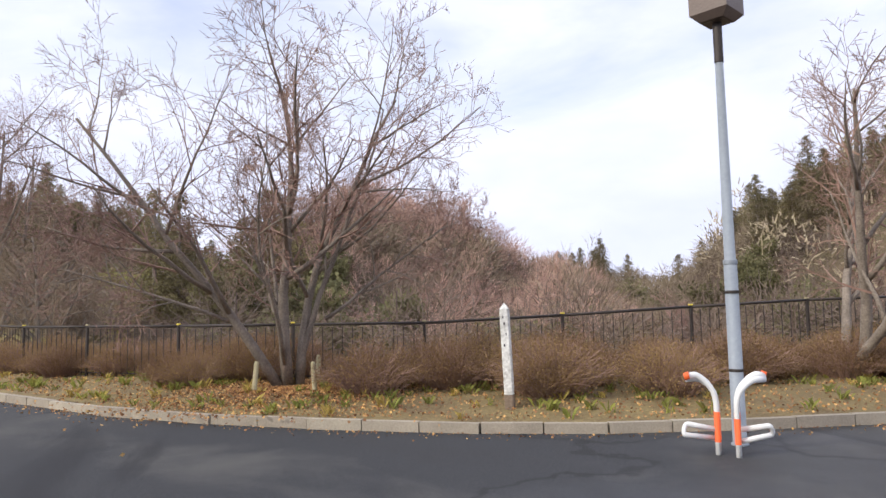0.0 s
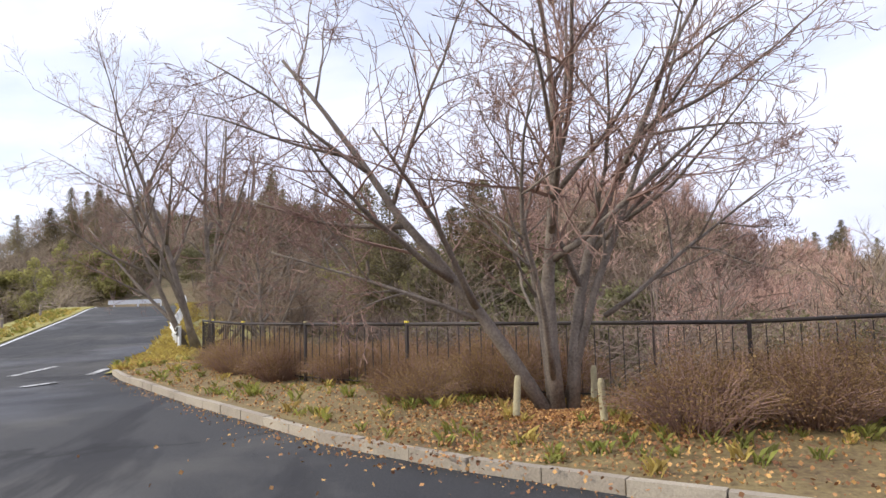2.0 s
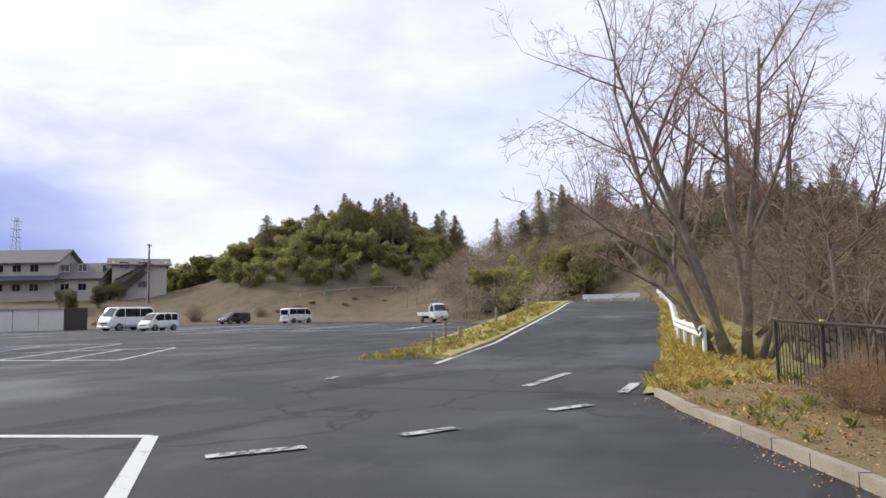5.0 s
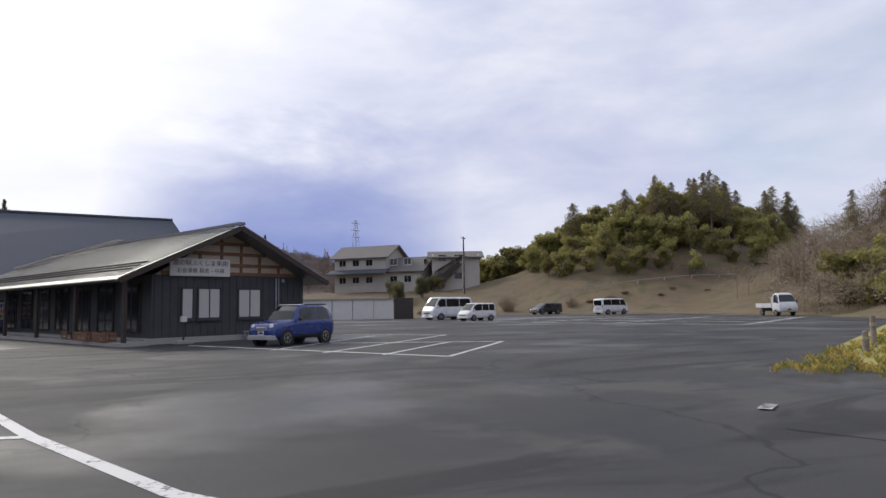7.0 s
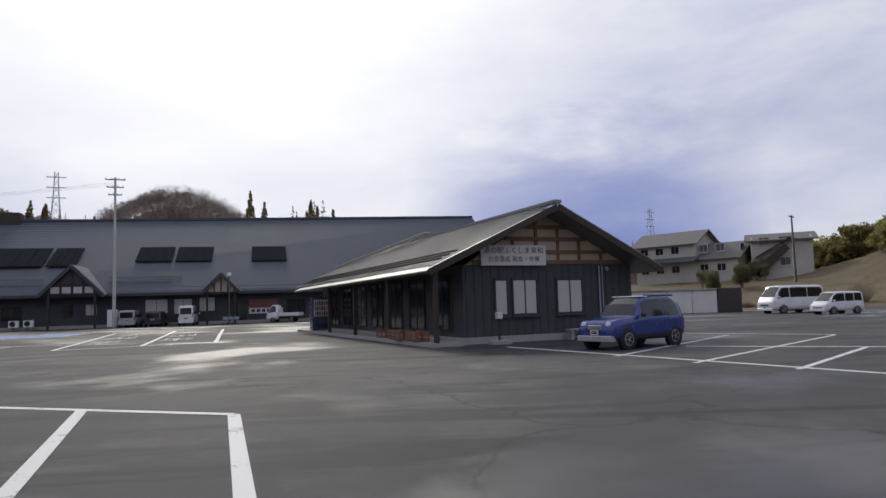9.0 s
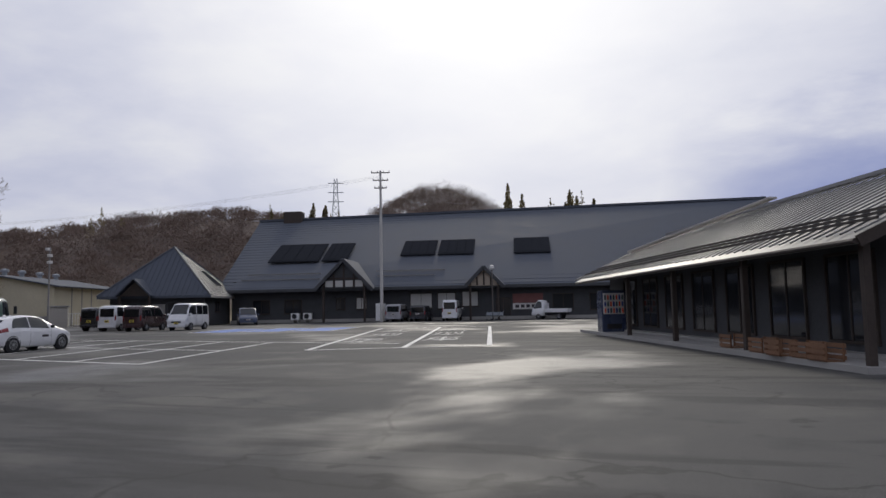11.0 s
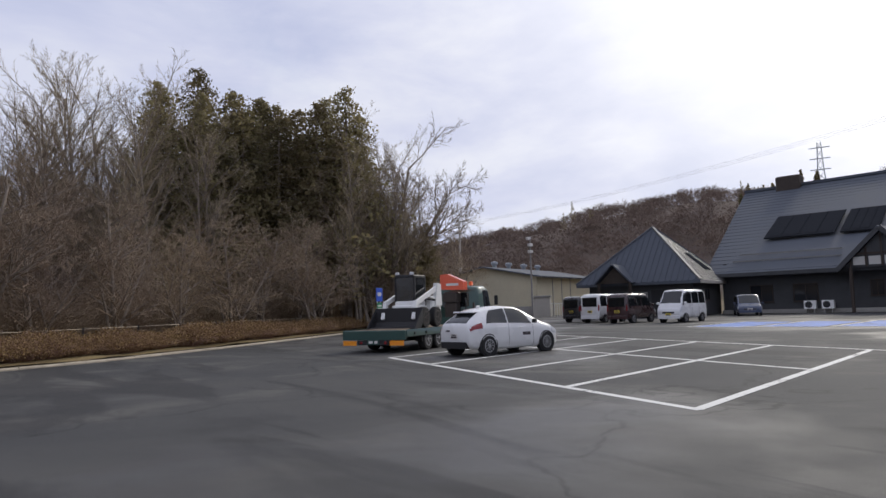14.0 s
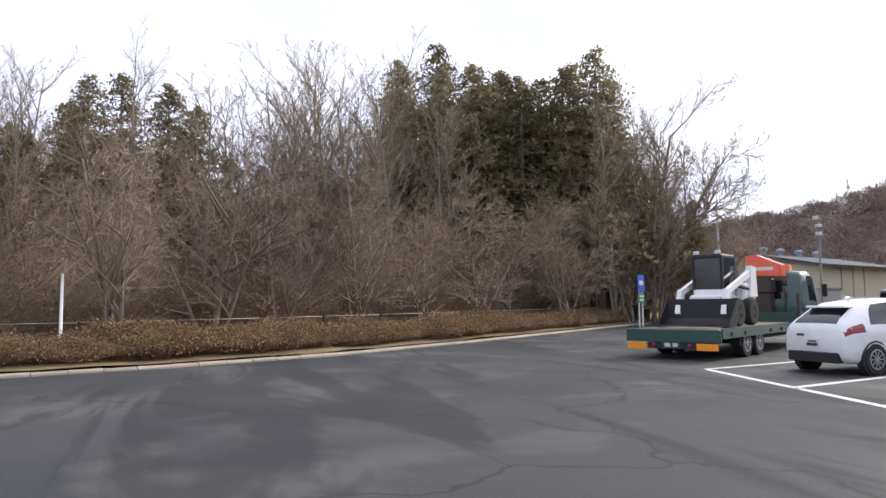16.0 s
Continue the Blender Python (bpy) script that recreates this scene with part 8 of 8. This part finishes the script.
for side in (1, -1):
    part("mud_guard", Shape().box((1.25, side * 1.0 - 0.13, 0.30), (1.28, side * 1.0 + 0.13, 0.50)), BLACK, truck)
    part("stake_post", Shape().box((6.25, side * 1.1 - 0.04, 0.66), (6.33, side * 1.1 + 0.04, 1.55)), DARK_STEEL, truck)
part("headboard", Shape().box((6.31, -1.1, 0.66), (6.35, 1.1, 1.0)), PAINT_GREEN, truck)
cst = [(7.05, 0.50, 1.25, 2.05, 1.08, 0.95), (7.15, 0.45, 1.28, 2.22, 1.12, 0.98), (8.0, 0.45, 1.28, 2.28, 1.12, 1.0), (8.35, 0.45, 1.25, 2.20, 1.12, 0.98), (8.62, 0.45, 1.18, 1.40, 1.11, 1.0), (8.72, 0.45, 1.0, 1.12, 1.08, 0.96), (8.78, 0.50, 0.85, 0.92, 1.02, 0.9)]
cbd = Body(cst)
part("cab", cbd.shell(), PAINT_GREEN, truck, smooth=True)
for side in (1, -1):
    part("cab_window", cbd.patch(7.6, 8.42, 6.1, 8.2, side, slant=(0, -0.12)), CAR_GLASS, truck)
    part("mirror", Shape().box((8.6, side * 1.28 - 0.05, 1.45), (8.68, side * 1.28 + 0.1, 1.85), bevel=0.02), BLACK, truck)
part("rear_window", Shape().box((7.02, -0.6, 1.4), (7.06, 0.6, 1.95)), CAR_GLASS, truck)
part("windscreen", cbd.across(8.34, 8.62, 0.97), CAR_GLASS, truck)
part("beacon", Shape().lathe([(0.09, 2.28), (0.09, 2.40), (0.05, 2.45), (0, 2.46)], 12, m=Matrix.Translation((7.6, -0.5, 0))), ORANGE_BAND, truck, "orange beacon", smooth=True)
crane = part("crane_column", Shape().box((6.45, -0.26, 0.66), (6.95, 0.26, 1.6), bevel=0.04), DARK_STEEL, truck, "folded crane behind the cab")
part("crane_boom", Shape().add([(x, y, z) for x in (6.42, 6.86) for y, z in ((-0.62, 2.08), (0.42, 2.12), (0.42, 2.72), (0.1, 2.74), (-0.62, 2.42))], [(4, 3, 2, 1, 0), (5, 6, 7, 8, 9)] + [(i, (i + 1) % 5, 5 + (i + 1) % 5, 5 + i) for i in range(5)]), PAINT_ORANGE, crane, "orange folded boom")
part("crane_head", Shape().box((6.40, -0.3, 1.601), (6.98, 0.3, 2.019), bevel=0.05), DARK_STEEL, crane)
part("boom_mark", Shape().box((6.412, -0.4, 2.26), (6.419, 0.15, 2.36)), SIGN_WHITE, crane)
for side in (1, -1):
    part("outrigger", Shape().box((6.5, side * 0.95 - 0.12, 0.3), (6.8, side * 0.95 + 0.12, 1.0), bevel=0.02), BLACK, crane)
    part("hose_rack", Shape().tube([(6.4, side * 0.7, 1.0), (6.35, side * 0.75, 1.6), (6.4, side * 0.7, 1.75)], 0.03, 6), BLACK, crane)

# skid-steer loader on the deck
LD = TR @ spin(2.75, 0.0, 0.713, 180)
ld = thing("skid_loader", "white skid-steer loader with black bucket", "loader", LD)
part("chassis", Shape().box((-1.2, -0.42, 0.22), (0.75, 0.42, 0.80), bevel=0.05), WHITE_STEEL, ld)
part("rear_hood", Shape().box((-1.35, -0.62, 0.60), (-0.45, 0.62, 1.12), bevel=0.06), WHITE_STEEL, ld)
for x in (-0.62, 0.42):
    for side in (1, -1):
        wheel(ld, x, side * 0.68, 0.36, 0.24, side, DARK_STEEL, 5)
cabin = part("cabin", Shape().box((-0.48, -0.40, 1.76), (0.52, 0.40, 1.86), bevel=0.04), BLACK, ld, "black operator cabin")
for x in (-0.44, 0.46):
    for y in (-0.37, 0.37):
        part("pillar", Shape().beam((x, y, 0.72), (x * 0.96, y, 1.76), 0.07, 0.07), BLACK, cabin)
for lo, hi in (((-0.40, -0.395, 0.95), (0.42, -0.385, 1.75)), ((-0.40, 0.385, 0.95), (0.42, 0.395, 1.75)), ((0.462, -0.33, 0.80), (0.472, 0.33, 1.75)), ((-0.47, -0.33, 1.1), (-0.46, 0.33, 1.75))):
    part("cabin_pane", Shape().box(lo, hi), CAR_GLASS, cabin)
part("work_lamp", Shape().box((0.42, -0.36, 1.861), (0.52, -0.22, 1.95), bevel=0.015), CLEAR_LENS, cabin)
part("work_lamp", Shape().box((0.42, 0.22, 1.861), (0.52, 0.36, 1.95), bevel=0.015), CLEAR_LENS, cabin)
part("cabin_base", Shape().box((-0.45, -0.40, 0.801), (0.5, 0.40, 0.94), bevel=0.02), WHITE_STEEL, ld)
for side in (1, -1):
    y = side * 0.60
    arm = part("lift_arm", Shape().beam((-1.1, y, 1.45), (0.85, y, 0.85), 0.10, 0.15), WHITE_STEEL, ld)
    part("arm_drop", Shape().beam((0.80, y, 0.92), (1.02, y, 0.30), 0.13, 0.18), WHITE_STEEL, arm)
    part("tower", Shape().add([(-1.3, y - 0.08, 0.75), (-0.7, y - 0.08, 0.75), (-0.9, y - 0.08, 1.58), (-1.22, y - 0.08, 1.55), (-1.3, y + 0.08, 0.75), (-0.7, y + 0.08, 0.75), (-0.9, y + 0.08, 1.58), (-1.22, y + 0.08, 1.55)], [(0, 1, 2, 3), (7, 6, 5, 4), (0, 4, 5, 1), (1, 5, 6, 2), (2, 6, 7, 3), (3, 7, 4, 0)]), WHITE_STEEL, arm)
    part("cylinder", Shape().tube([(-0.85, y, 0.95), (0.1, y, 1.05)], 0.05, 10), BLACK, arm)
bk = Shape()
prof = [(0.95, 0.70), (0.98, 0.20), (1.10, 0.03), (1.65, 0.0), (1.66, 0.03), (1.14, 0.08), (1.04, 0.22), (1.02, 0.70)]
bk.v = [(x, y, z) for y in (-0.92, 0.92) for x, z in prof]
bk.f = [tuple(range(7, -1, -1)), tuple(range(8, 16))] + [(i, (i + 1) % 8, 8 + (i + 1) % 8, 8 + i) for i in range(8)]
bucket = part("bucket", bk, BLACK, ld, "black steel bucket")
for y in (-0.93, 0.90):
    part("bucket_cheek", Shape().add([(0.97, y, 0.70), (1.0, y, 0.18), (1.12, y, 0.03), (1.64, y, 0.02), (0.97, y + 0.03, 0.70), (1.0, y + 0.03, 0.18), (1.12, y + 0.03, 0.03), (1.64, y + 0.03, 0.02)], [(0, 1, 2, 3), (7, 6, 5, 4), (0, 4, 5, 1), (1, 5, 6, 2), (2, 6, 7, 3), (3, 7, 4, 0)]), BLACK, bucket)
ply = single("plywood_sheet", Shape().box((0.35, -0.75, 0.713), (1.15, 0.55, 0.735)), DECK, "worn brown plywood sheet on the truck deck", "board", m=TR)

# small things before the hall
for i in range(3):
    c = thing("shopping_cart", "small steel hand cart before the hall", "cart", spin(0.6 + i * 0.5, 44.6, 0, 20 + 15 * i), "carts before the hall")
    for x in (-0.2, 0.2):
        part("wheel", Shape().lathe([(0.08, -0.02), (0.08, 0.02)], 12, "y", Matrix.Translation((x, 0.2, 0.08))), BLACK, c)
        part("leg", Shape().tube([(x, 0.2, 0.08), (x, -0.15, 0.55), (x, -0.3, 0.85)], 0.015, 6), GREY_STEEL, c)
    part("basket", Shape().box((-0.22, -0.2, 0.45), (0.22, 0.3, 0.72), bevel=0.02), GREY_STEEL, c)
lampb = thing("lamp_pole", "slim dark lamp pole before the hall", "lamp pole", MB @ spin(9.4, -3.2, 0, 0))
part("pole", Shape().lathe([(0.07, 0), (0.05, 4.6)], 10), DARK_STEEL, lampb, smooth=True)
part("lantern", Shape().lathe([(0.08, 4.6), (0.24, 4.75), (0.2, 5.0), (0.02, 5.08)], 14), SIGN_WHITE, lampb)
